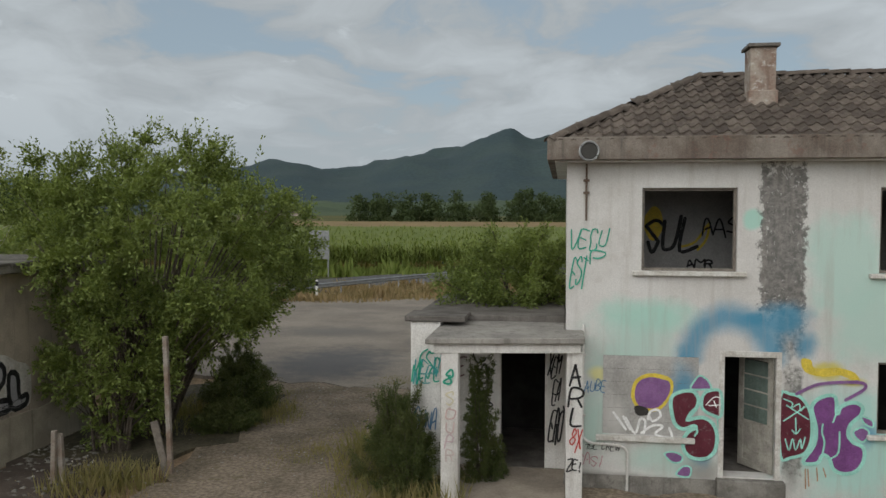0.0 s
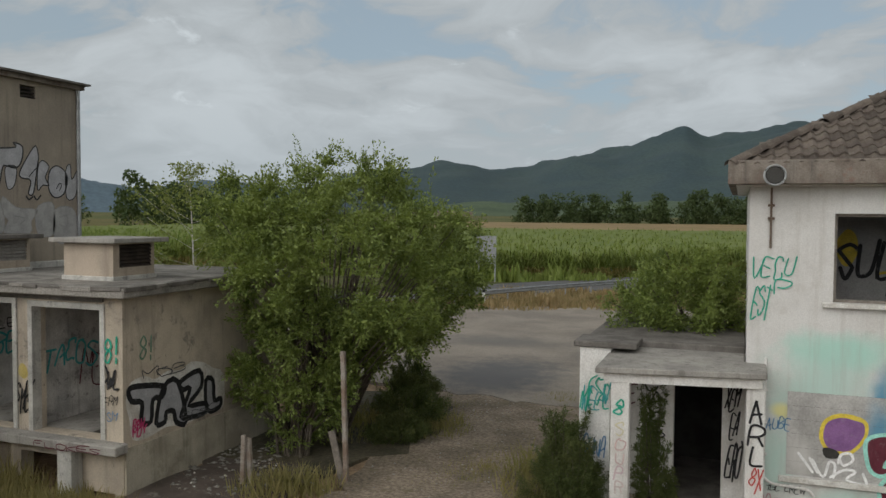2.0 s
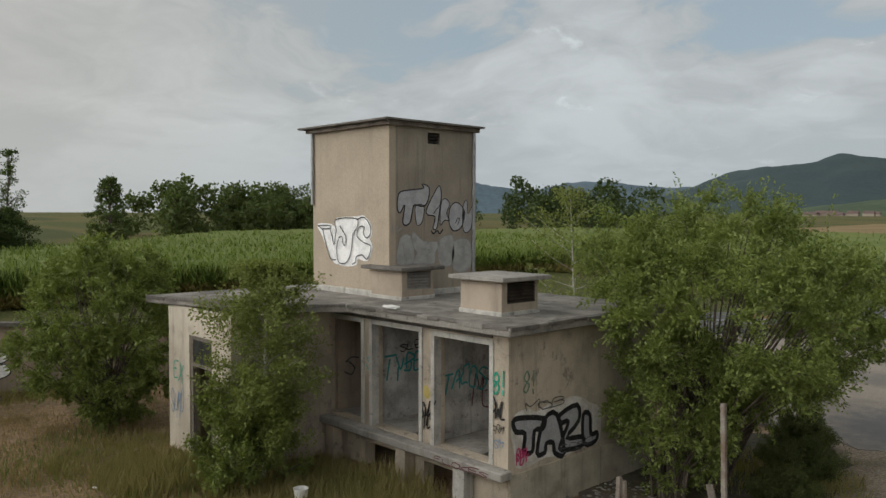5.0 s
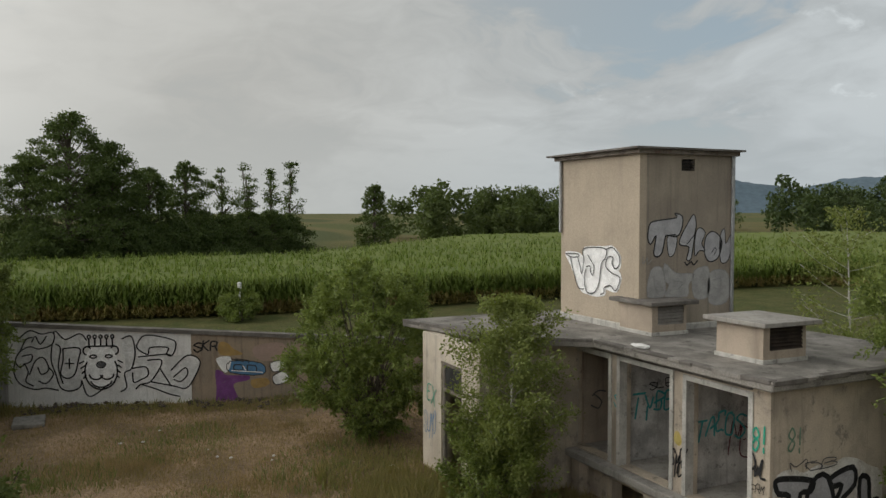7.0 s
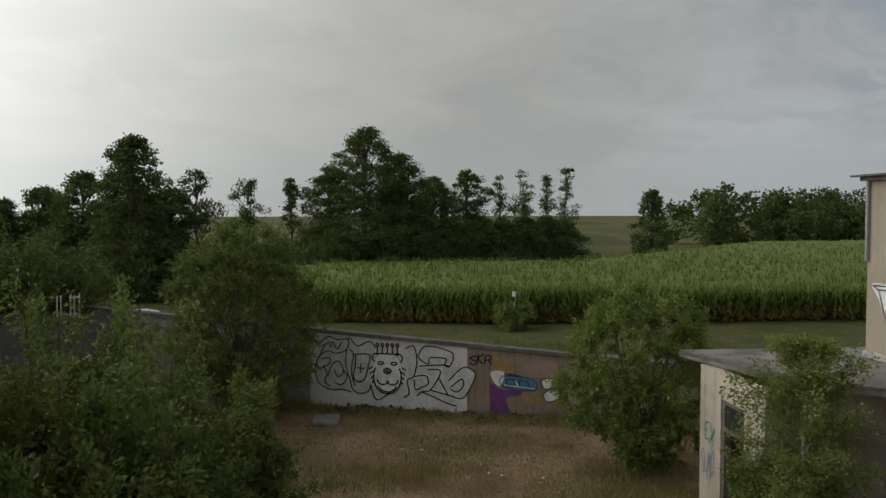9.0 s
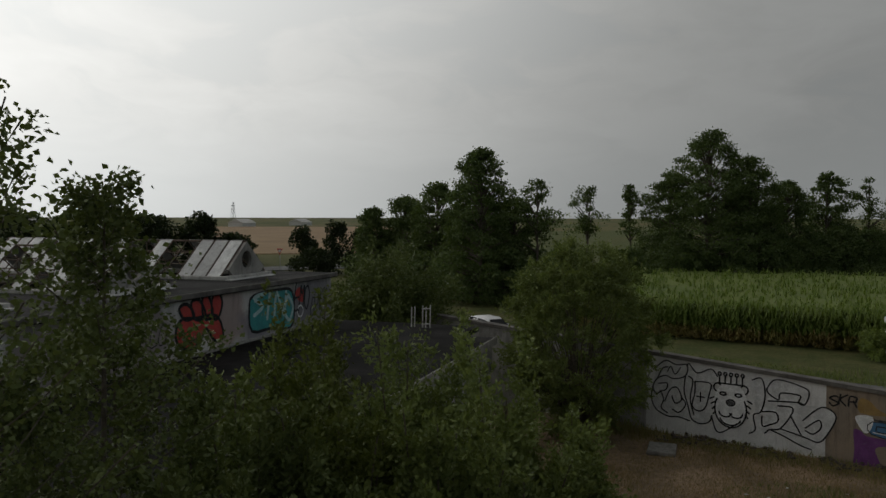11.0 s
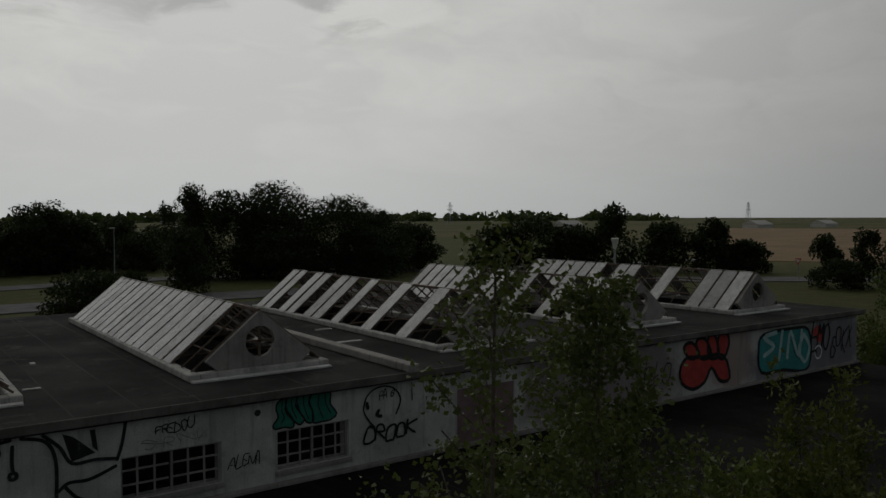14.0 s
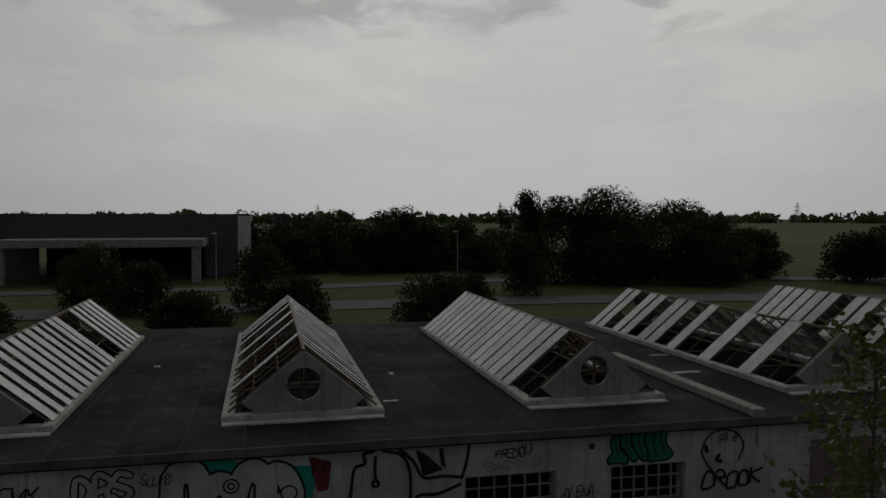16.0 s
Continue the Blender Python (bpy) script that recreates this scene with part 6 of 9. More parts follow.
# ---- fields ----
def field(name, label, x0, x1, y0, y1, z, n, seed, blades, step, inside, closed=True, leaf=leaf_corn):
    """A maize field: a leafy canopy with single plants standing out of it and along its rim."""
    rng = np.random.default_rng(seed)
    xs, ys = np.arange(x0, x1 + step, step), np.arange(y0, y1 + step, step)
    X, Y = np.meshgrid(xs, ys, indexing="ij")
    inn = inside(X, Y)
    Z = np.where(inn, z - 0.35 + land_height(X, Y) + rng.uniform(-0.22, 0.18, X.shape), -0.4)
    v = np.stack([X + rng.uniform(-0.3, 0.3, X.shape) * step, Y + rng.uniform(-0.3, 0.3, X.shape) * step, Z], -1).reshape(-1, 3)
    k = len(ys)
    i, j = np.meshgrid(np.arange(len(xs) - 1), np.arange(k - 1), indexing="ij")
    q = np.stack([i * k + j, (i + 1) * k + j, (i + 1) * k + j + 1, i * k + j + 1], -1).reshape(-1, 4)
    q = q[inn.reshape(-1)[q].any(1) if closed else inn.reshape(-1)[q].all(1)]
    t_ob = thing(name, label, "field", "", "stuff")
    array_mesh("canopy", v, q, maize_mat, t_ob, "stuff")
    px, py = rng.uniform(x0, x1, n * 3), rng.uniform(y0, y1, n * 3)
    near = np.exp(-((np.hypot(px + 1, py) - 48).clip(0) / 45))
    ok = inside(px, py) & (rng.uniform(0, 1, n * 3) < near)
    px, py = px[ok][:n], py[ok][:n]
    m = len(px)
    base = np.repeat(np.stack([px, py, land_height(px, py)], 1), blades, 0)
    h = z * rng.uniform(0.35, 1.12, m * blades)
    a = rng.uniform(0, 2 * np.pi, m * blades)
    o = np.stack([np.cos(a), np.sin(a), np.zeros_like(a)], 1)
    s = np.stack([-np.sin(a), np.cos(a), np.zeros_like(a)], 1) * 0.05
    b = base + np.stack([0 * h, 0 * h, h * 0.55], 1)
    mid = base + o * 0.22 + np.stack([0 * h, 0 * h, h], 1)
    tip = base + o * 0.55 + np.stack([0 * h, 0 * h, h * 0.86], 1)
    v = np.stack([b - s * 0.6, b + s * 0.6, mid + s, mid - s, tip + s * 0.1, tip - s * 0.1], 1).reshape(-1, 3)
    i = np.arange(m * blades)[:, None] * 6
    q = np.concatenate([i + np.array([[0, 1, 2, 3]]), i + np.array([[3, 2, 4, 5]])])
    array_mesh("maize_plants", v, q, leaf, t_ob, "stuff")
    return t_ob


maize_mat = surface("maize_canopy", (0.135, 0.18, 0.042), (0.18, 0.22, 0.06), 0.12, 0.9, 0.5, 5.0, spots=0.45, spot_col=(0.20, 0.20, 0.07))
road_y = lambda X: np.interp(X, [p[0] for p in main_road], [p[1] for p in main_road])
def maize_rim(parent, line_, n, h, seed, back=(-1, 0), leaf=leaf_corn):
    """The outer plant rows: stalks with long arching leaves, yellowed below. line_: points x, y along the rim."""
    rng = np.random.default_rng(seed)
    px, py = np.array([p[0] for p in line_]), np.array([p[1] for p in line_])
    t = rng.uniform(0, len(line_) - 1, n)
    deep = np.abs(rng.normal(0, 0.9, n))
    x, y = np.interp(t, np.arange(len(px)), px) + back[0] * deep, np.interp(t, np.arange(len(px)), py) + back[1] * deep
    for name, mat, per, lo, hi in (("maize_leaves", leaf, 9, 0.45, 1.05), ("maize_stalks", leaf_husk, 5, 0.0, 0.45)):
        m = n * per
        b = np.repeat(np.stack([x, y, np.zeros(n)], 1), per, 0)
        hh = np.repeat(h * rng.uniform(0.85, 1.12, n), per) * rng.uniform(lo, hi, m)
        a = rng.uniform(0, 2 * np.pi, m)
        o = np.stack([np.cos(a), np.sin(a), np.zeros(m)], 1)
        s = np.stack([-np.sin(a), np.cos(a), np.zeros(m)], 1) * 0.04
        up = np.array([0, 0, 1.0])
        p0 = b + up * (hh * 0.7)[:, None]
        p1 = b + o * 0.2 + up * (hh + 0.12)[:, None]
        p2 = b + o * rng.uniform(0.35, 0.6, m)[:, None] + up * (hh * 0.85)[:, None]
        v = np.stack([p0 - s * 0.6, p0 + s * 0.6, p1 + s, p1 - s, p2 + s * 0.1, p2 - s * 0.1], 1).reshape(-1, 3)
        i = np.arange(m)[:, None] * 6
        array_mesh(name, v, np.concatenate([i + np.array([[0, 1, 2, 3]]), i + np.array([[3, 2, 4, 5]])]), mat, parent, "stuff")


west_maize = field("maize_field", "green maize field west of the yard wall", -150, -49, -30, 110, 2.1, 18000, 61, 4, 1.2, lambda X, Y: (X < -51.6 - 0.25 * np.maximum(0, 4 - Y)) & (Y > -9 - 0.16 * (-50 - X)) & ((X > -92) | (Y > 24 - 0.9 * (X + 92))), False, leaf_maize)
north_maize = field("maize_field", "wide green maize field beyond the road", -130, 130, 60, 176, 2.0, 20000, 62, 3, 1.8, lambda X, Y: (Y < 172 + 0.06 * X) & (Y > np.where(X < -14, 62.0 + 0 * X, np.maximum(62, road_y(X) + 8))))
maize_rim(west_maize, [(-55.5, -10), (-53.6, -4), (-52.3, 2), (-51.0, 9), (-50.6, 16), (-50.5, 30), (-50.5, 50), (-50.5, 75)], 2600, 2.05, 63, leaf=leaf_maize)
maize_rim(north_maize, [(x, 60.5 if x < -14 else max(60.5, float(road_y(x)) + 6.3)) for x in range(-60, 44, 4)], 2600, 1.9, 64, (0, 1))
wheat = surface("ripe_wheat", (0.30, 0.215, 0.10), (0.24, 0.175, 0.085), 0.05, 0.95, 0.3, 3.0)
dull_wheat = surface("cut_wheat_stubble", (0.30, 0.195, 0.095), (0.25, 0.165, 0.085), 0.05, 0.95, 0.3, 3.0)
for lab, pts in (("strip of ripe golden wheat beyond the maize", [(-90, 170), (150, 184), (150, 400), (-130, 385)]), ("wide ripe wheat field on the plain", [(-137, -93), (-153, -62), (-560, -225), (-500, -340)]), ("ripe wheat field past the wood", [(-150, -52), (-150, -36), (-260, -30), (-260, -80)])):
    zz = 1.35 if "strip" in lab else 0.08
    patch("wheat_field", lab, pts, zz, wheat if "strip" in lab else dull_wheat, 0.6, 9, 8.0)


# ---- hills ----
def hills(name, label, dist, depth, bumps, material, az0, az1, seed):
    """A wooded ridge: its crest as heights over the angle from +y to the left (degrees, metres), softened."""
    a = np.radians(np.linspace(az0, az1, 260))
    r = np.linspace(0, 1, 26)
    A, R = np.meshgrid(a, r, indexing="ij")
    deg = np.degrees(A)
    fine_deg = np.linspace(az0, az1, 900)
    ridge = np.interp(fine_deg, [b[0] for b in bumps], [b[1] for b in bumps])
    soft = np.exp(-np.linspace(-2, 2, 15) ** 2)
    ridge = np.convolve(np.pad(ridge, 7, mode="edge"), soft / soft.sum(), mode="valid")
    hgt = np.interp(deg, fine_deg, ridge)
    rise = np.sin(np.minimum(R * 1.15, 1) * np.pi / 2) ** 1.3
    d = dist + depth * R
    x, y = -np.sin(A) * d, np.cos(A) * d
    nz = np.array([noise.fractal(Vector((px * 0.004, py * 0.004, seed)), 1.0, 2.0, 5) for px, py in zip(x.ravel(), y.ravel())]).reshape(x.shape)
    z = hgt * rise * (1 + 0.10 * nz) + 9 * nz * rise - 14 * (1 - R)
    v = np.stack([x, y, z], -1).reshape(-1, 3)
    n = len(r)
    i, j = np.meshgrid(np.arange(len(a) - 1), np.arange(n - 1), indexing="ij")
    q = np.stack([i * n + j, i * n + j + 1, (i + 1) * n + j + 1, (i + 1) * n + j], -1).reshape(-1, 4)
    ob = array_mesh(name, v, q, material, None, "structure", label)
    for p in ob.data.polygons:
        p.use_smooth = True
    return ob


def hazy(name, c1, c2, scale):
    """Far slopes: two soft tones with the air's haze mixed into them, no relief."""
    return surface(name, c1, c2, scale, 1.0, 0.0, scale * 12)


hills("hill", "dark wooded hill ridge with small fields at its foot", 1900, 1500, [(-34, 20), (-20, 230), (-6, 325), (-1.8, 328), (2.3, 303), (3.85, 327), (5.95, 297), (8.2, 259), (11.2, 243), (12.8, 214), (14.5, 184), (17, 182), (20.3, 210), (22.5, 193), (25, 174), (29, 128), (34, 30)], hazy("haze_toned_wooded_hill", (0.040, 0.066, 0.076), (0.054, 0.082, 0.084), 0.008), -34, 34, 3.1)
hills("hill", "distant hills tinted pale blue for haze", 3900, 500, [(24, 90), (31.5, 140), (35, 179), (37, 175), (41.1, 126), (42.7, 147), (45, 180), (50, 165), (57, 70), (64, 10)], hazy("haze_blue_far_hill", (0.10, 0.145, 0.185), (0.11, 0.155, 0.19), 0.004), 24, 64, 7.7)
hills("hill", "low green vineyard slopes", 1250, 500, [(-20, 20), (-4, 40), (3, 34), (7, 40), (12, 24), (17, 30), (22, 18), (30, 0)], hazy("vineyard_slope", (0.085, 0.12, 0.065), (0.065, 0.095, 0.06), 0.012), -20, 30, 5.5)


# ---- graffiti: strokes of paint a few millimetres proud of the walls ----
GLYPHS = {"A": "00 16 26 40|12 33", "B": "00 06 36 44 03|33 42 30 00", "C": "45 36 16 04 02 10 30 41", "D": "00 06 26 44 42 20 00", "E": "46 06 00 40|03 33", "F": "46 06 00|03 33", "G": "45 36 16 04 02 10 30 42 23", "I": "26 20", "J": "36 31 20 00 01", "K": "06 00|46 03 40", "L": "06 00 40", "M": "00 06 23 46 40", "N": "00 06 40 46", "O": "26 05 01 20 41 45 26", "P": "00 06 36 44 33 03", "R": "00 06 36 44 33 03|23 40", "S": "45 26 05 04 42 41 20 01", "T": "06 46|26 20", "U": "06 01 20 41 46", "V": "06 20 46", "W": "06 10 24 30 46", "X": "06 40|00 46", "Y": "06 23 46|23 20", "Z": "06 46 00 40", "8": "23 04 26 44 23 01 20 42 23", "!": "26 22|21 20", "?": "05 26 45 23 22|21 20"}
lift = [0.0]


def on_y(y, sign=-1):
    return lambda u, z, e: (u, y + sign * e, z)


def on_x(x, sign=1):
    return lambda u, z, e: (x + sign * e, u, z)


def on_yard_wall(u, z, e):
    return (along_wall(u) + e, u, z)


def ribbon_stroke(bm, face, pts, width, e):
    """A flat paint stroke along points (u, z)."""
    n = len(pts)
    left, right = [], []
    for i, (u, z) in enumerate(pts):
        f = e + 0.00005 * i
        a, b = pts[max(i - 1, 0)], pts[min(i + 1, n - 1)]
        d = Vector((b[0] - a[0], b[1] - a[1]))
        d = d.normalized() if d.length > 1e-6 else Vector((1, 0))
        o = Vector((-d.y, d.x)) * width / 2
        left.append(bm.verts.new(face(u + o.x, z + o.y, f)))
        right.append(bm.verts.new(face(u - o.x, z - o.y, f)))
    for i in range(n - 1):
        bm.faces.new((left[i], left[i + 1], right[i + 1], right[i]))
    for end, other, a, b in ((0, 1, right[0], left[0]), (n - 1, n - 2, left[-1], right[-1])):
        d = Vector((pts[end][0] - pts[other][0], pts[end][1] - pts[other][1]))
        t = math.atan2(d.y, d.x)
        fan = [bm.verts.new(face(pts[end][0] + math.cos(t + k) * width / 2, pts[end][1] + math.sin(t + k) * width / 2, e)) for k in (math.pi / 4, 0, -math.pi / 4)]
        bm.faces.new([a, *fan[::1], b] if end == 0 else [a, *fan, b])


def strokes_of(text, u, z, w, h, lean, jitter, seed, gap):
    """The polylines of a word, each letter in a cell w / len(text) wide."""
    rng = random.Random(seed)
    cell = w / max(len(text), 1)
    out = []
    for i, ch in enumerate(text):
        if ch not in GLYPHS:
            continue
        du, dz, sc = cell * i, rng.uniform(-1, 1) * jitter * h, rng.uniform(1 - jitter, 1 + jitter)
        for line_ in GLYPHS[ch].split("|"):
            pts = []
            for p in line_.split():
                a, b = int(p[0]) / 4 + rng.uniform(-1, 1) * jitter, int(p[1]) / 6 + rng.uniform(-1, 1) * jitter * 0.6
                pts.append((u + du + a * cell * gap + lean * b * h, z + dz + b * h * sc))
            out.append(arc(pts, 4))
    return out


def paint_part(name, parent, mat, lines, face, width, label):
    """Strokes of one paint, each an object of its own."""
    for pts in lines:
        lift[0] = (lift[0] + 0.0004) % 0.006
        bm = bmesh.new()
        ribbon_stroke(bm, face, pts, width, 0.004 + lift[0] + (0.007 if "fill" in name else 0.0) + (0.014 if "tag" in name else 0.0))
        bmesh.ops.recalc_face_normals(bm, faces=bm.faces)
        ob = part(name, bm, mat, parent, label)
    return ob


def tag(parent, face, text, u, z, w, h, mat, width=0.025, lean=0.15, jitter=0.17, seed=1, mirror=False, label="scrawled tag"):
    lines = strokes_of(text, 0, 0, w, h, lean, jitter, seed, 0.8)
    s = -1 if mirror else 1
    return paint_part("graffiti_tag", parent, mat, [[(u + s * a, z + b) for a, b in pts] for pts in lines], face, width, label)


def piece(parent, face, text, u, z, w, h, fill, rim, thick=0.22, edge=0.05, lean=0.12, jitter=0.08, seed=1, mirror=False, label="outlined graffiti letters"):
    lines = strokes_of(text, 0, 0, w, h, lean, jitter, seed, 0.78)
    s = -1 if mirror else 1
    lines = [[(u + s * a, z + b) for a, b in pts] for pts in lines]
    paint_part("graffiti_outline", parent, rim, lines, face, thick + 2 * edge, label)
    return paint_part("graffiti_fill", parent, fill, lines, face, thick, "")


def blob(parent, face, u, z, ru, rz, mat, seed=1, e=0.003, wob=0.12, label="patch of spray paint", name="graffiti_patch"):
    rng = random.Random(seed)
    k = [rng.uniform(-wob, wob) for _ in range(8)]
    bm = bmesh.new()
    bm.faces.new([bm.verts.new(face(u + ru * math.cos(a) * (1 + k[int(a * 8 / 6.2832) % 8] * 0.6 + wob * math.sin(3 * a + seed) * 0.5), z + rz * math.sin(a) * (1 + wob * math.sin(2 * a + seed)), e)) for a in [i * 2 * math.pi / 40 for i in range(40)]])
    return part(name, bm, mat, parent, label)


def loop_line(u, z, ru, rz, a0=0.0, a1=360.0, n=28):
    return [(u + ru * math.cos(radians(a0 + (a1 - a0) * i / n)), z + rz * math.sin(radians(a0 + (a1 - a0) * i / n))) for i in range(n + 1)]


front_face = on_y(HY0)


def marks(text):
    return [tuple(float(v) for v in q.split(",")) for q in text.split()]


def filled(parent, face, text, mat, e, label, rim=None, width=0.03):
    """A painted shape with soft corners, and a rim line of another paint round it."""
    pts = marks(text)
    ring = arc(pts[-1:] + pts + pts[:2], 3)
    step = 3
    ring = ring[step:-step][: step * len(pts)]
    bm = bmesh.new()
    bm.faces.new([bm.verts.new(face(u, z, e)) for u, z in ring])
    part("graffiti_patch", bm, mat, parent, label)
    if rim:
        bm = bmesh.new()
        ribbon_stroke(bm, face, ring + ring[:2], width, e + 0.002)
        bmesh.ops.recalc_face_normals(bm, faces=bm.faces)
        part("graffiti_outline", bm, rim, parent)


def drawn(parent, face, text, mat, width, label):
    """One freehand stroke."""
    lift[0] = (lift[0] + 0.0004) % 0.006
    bm = bmesh.new()
    ribbon_stroke(bm, face, arc(marks(text), 4), width, 0.024 + lift[0])
    bmesh.ops.recalc_face_normals(bm, faces=bm.faces)
    part("graffiti_stroke", bm, mat, parent, label)


outline_black = paint("thin_black_spray", (0.03, 0.03, 0.032))
violet_paint = paint("violet_spray", (0.17, 0.055, 0.20))
rust_paint = paint("rusty_run_paint", (0.40, 0.25, 0.16))
faded_silver = paint("faded_silver_spray", (0.33, 0.325, 0.32))
pale_silver = paint("pale_silver_spray", (0.60, 0.60, 0.60))
dull_orange = paint("dull_orange_spray", (0.34, 0.22, 0.08))
pink_plaster = surface("pinkish_worn_plaster", (0.42, 0.30, 0.26), (0.36, 0.27, 0.23), 2.0, 0.92, 0.2)

# the throw-up round the house door
filled(house, front_face, "1.11,1.60 1.17,1.82 1.37,1.94 1.63,1.92 1.77,1.82 1.75,1.59 1.56,1.34 1.27,1.33 1.15,1.44", yellow_paint, 0.013, "yellow rim of a purple cloud")
filled(house, front_face, "1.17,1.63 1.23,1.80 1.41,1.88 1.61,1.85 1.72,1.80 1.71,1.61 1.54,1.39 1.29,1.38 1.19,1.48", purple_paint, 0.015, "purple cloud")
# flat patch, the dark of a hole painted on
filled(house, front_face, "1.17,1.40 1.35,1.38 1.40,1.27 1.21,1.25", dark_void, 0.02, "near-black patch painted for a hole in the wall")
drawn(house, front_face, "0.83,1.28 0.93,1.15 1.03,1.01", white_paint, 0.04, "white scrawl")
drawn(house, front_face, "0.99,1.22 1.10,1.01", white_paint, 0.04, "white scrawl")
drawn(house, front_face, "1.03,1.20 1.18,0.95 1.26,1.19 1.34,1.15 1.32,0.96", white_paint, 0.04, "white scrawl")
drawn(house, front_face, "1.38,1.19 1.42,1.32 1.54,1.35 1.58,1.25 1.46,1.16 1.40,1.24", white_paint, 0.04, "white scrawl")
drawn(house, front_face, "1.28,0.96 1.46,1.09 1.62,1.08 1.50,0.95 1.76,0.90 1.72,1.06", white_paint, 0.04, "white scrawl")
filled(house, front_face, "1.74,1.44 1.77,1.59 1.93,1.67 2.09,1.67 2.17,1.56 2.15,1.42 2.06,1.29 2.00,1.20 2.10,1.23 2.26,1.25 2.40,1.16 2.47,0.97 2.44,0.72 2.31,0.59 2.11,0.58 1.97,0.68 1.94,0.86 2.02,1.01 2.14,1.08 2.10,1.11 1.94,1.05 1.80,1.15", wine_paint, 0.018, "wine-red bubble letter", mint_paint, 0.06)
drawn(house, front_face, "2.15,1.42 2.06,1.34 2.00,1.22 2.10,1.23", mint_paint, 0.035, "mint inner line")
drawn(house, front_face, "1.94,1.05 2.10,1.11 2.16,1.03 2.12,0.95", mint_paint, 0.035, "mint inner line")
filled(house, front_face, "2.22,1.46 2.25,1.63 2.37,1.70 2.52,1.67 2.53,1.29 2.39,1.30 2.27,1.36", wine_paint, 0.018, "wine-red bubble letter", mint_paint, 0.05)
drawn(house, front_face, "2.29,1.46 2.41,1.59 2.51,1.58", white_paint, 0.018, "thin white highlights")
drawn(house, front_face, "2.33,1.45 2.52,1.47", white_paint, 0.018, "thin white highlights")
drawn(house, front_face, "2.41,1.53 2.45,1.43", white_paint, 0.018, "thin white highlights")
filled(house, front_face, "2.05,1.71 2.11,1.85 2.19,1.93 2.31,1.86 2.37,1.73 2.29,1.71", purple_paint, 0.016, "purple spray shape", mint_paint, 0.03)
filled(house, front_face, "1.65,0.63 1.79,0.67 1.93,0.61 1.91,0.51 1.77,0.50", purple_paint, 0.016, "purple spray shape", mint_paint, 0.03)
filled(house, front_face, "1.84,0.30 1.95,0.44 2.07,0.42 2.04,0.27", purple_paint, 0.016, "purple spray shape", mint_paint, 0.03)
filled(house, front_face, "2.47,1.24 2.53,1.26 2.54,1.02 2.50,1.08", purple_paint, 0.016, "purple spray shape", mint_paint, 0.03)
filled(house, front_face, "3.42,1.63 3.58,1.68 3.76,1.61 3.89,1.37 3.91,1.00 3.82,0.75 3.60,0.66 3.44,0.69", wine_paint, 0.012, "wine-red round letter", mint_paint, 0.05)
drawn(house, front_face, "3.52,1.50 3.85,1.29", mint_paint, 0.022, "mint scribble")
drawn(house, front_face, "3.80,1.49 3.48,1.25", mint_paint, 0.022, "mint scribble")
drawn(house, front_face, "3.66,1.30 3.67,1.07", mint_paint, 0.022, "mint scribble")
drawn(house, front_face, "3.61,1.11 3.67,1.05 3.73,1.13", mint_paint, 0.022, "mint scribble")
drawn(house, front_face, "3.48,1.60 3.61,1.54 3.59,1.46 3.71,1.53 3.73,1.42 3.78,1.49", mint_paint, 0.022, "mint scribble")
drawn(house, front_face, "3.51,0.96 3.57,0.78 3.62,0.97 3.67,0.79 3.74,0.97 3.76,0.81 3.81,1.00", mint_paint, 0.022, "mint scribble")
filled(house, front_face, "3.90,1.49 4.05,1.65 4.25,1.66 4.28,1.37 4.34,1.51 4.52,1.58 4.65,1.52 4.63,1.38 4.49,1.24 4.45,1.07 4.53,0.95 4.68,0.87 4.69,0.67 4.58,0.49 4.39,0.44 4.24,0.51 4.18,0.67 4.08,0.73 4.01,0.60 3.84,0.57 3.80,0.64 3.95,0.88 3.97,1.17", violet_paint, 0.012, "purple bubble letter", mint_paint, 0.06)
drawn(house, front_face, "4.07,0.73 4.10,0.93 4.06,1.09 4.07,1.22", mint_paint, 0.028, "mint inner line")
drawn(house, front_face, "4.18,0.67 4.31,0.78 4.32,1.11", mint_paint, 0.028, "mint inner line")
drawn(house, front_face, "4.22,1.26 4.28,1.45 4.28,1.51", mint_paint, 0.028, "mint inner line")
filled(house, front_face, "4.64,1.36 4.80,1.31 4.81,1.20 4.69,1.25", purple_paint, 0.012, "purple spray shape", mint_paint, 0.03)
filled(house, front_face, "4.53,1.12 4.66,1.19 4.76,1.11 4.68,0.96 4.57,1.02", purple_paint, 0.012, "purple spray shape", mint_paint, 0.03)
filled(house, front_face, "3.73,2.24 3.88,2.23 3.94,2.10 4.28,2.12 4.54,2.04 4.60,1.89 4.32,2.00 4.06,1.97 3.79,2.04", yellow_paint, 0.004, "yellow spray patch")
drawn(house, front_face, "3.67,1.69 3.95,1.84 4.25,1.89 4.58,1.91", purple_paint, 0.05, "soft purple line")
drawn(house, front_face, "4.40,1.62 4.66,1.79 4.66,1.89 4.43,1.90", purple_paint, 0.05, "soft purple line")
drawn(house, front_face, "3.99,0.52 4.01,0.31", rust_paint, 0.02, "run of paint")
drawn(house, front_face, "4.09,0.52 4.13,0.38", rust_paint, 0.02, "run of paint")
drawn(house, front_face, "3.86,0.49 3.88,0.22", rust_paint, 0.02, "run of paint")
drawn(house, front_face, "3.82,0.49 3.83,0.18", rust_paint, 0.02, "run of paint")

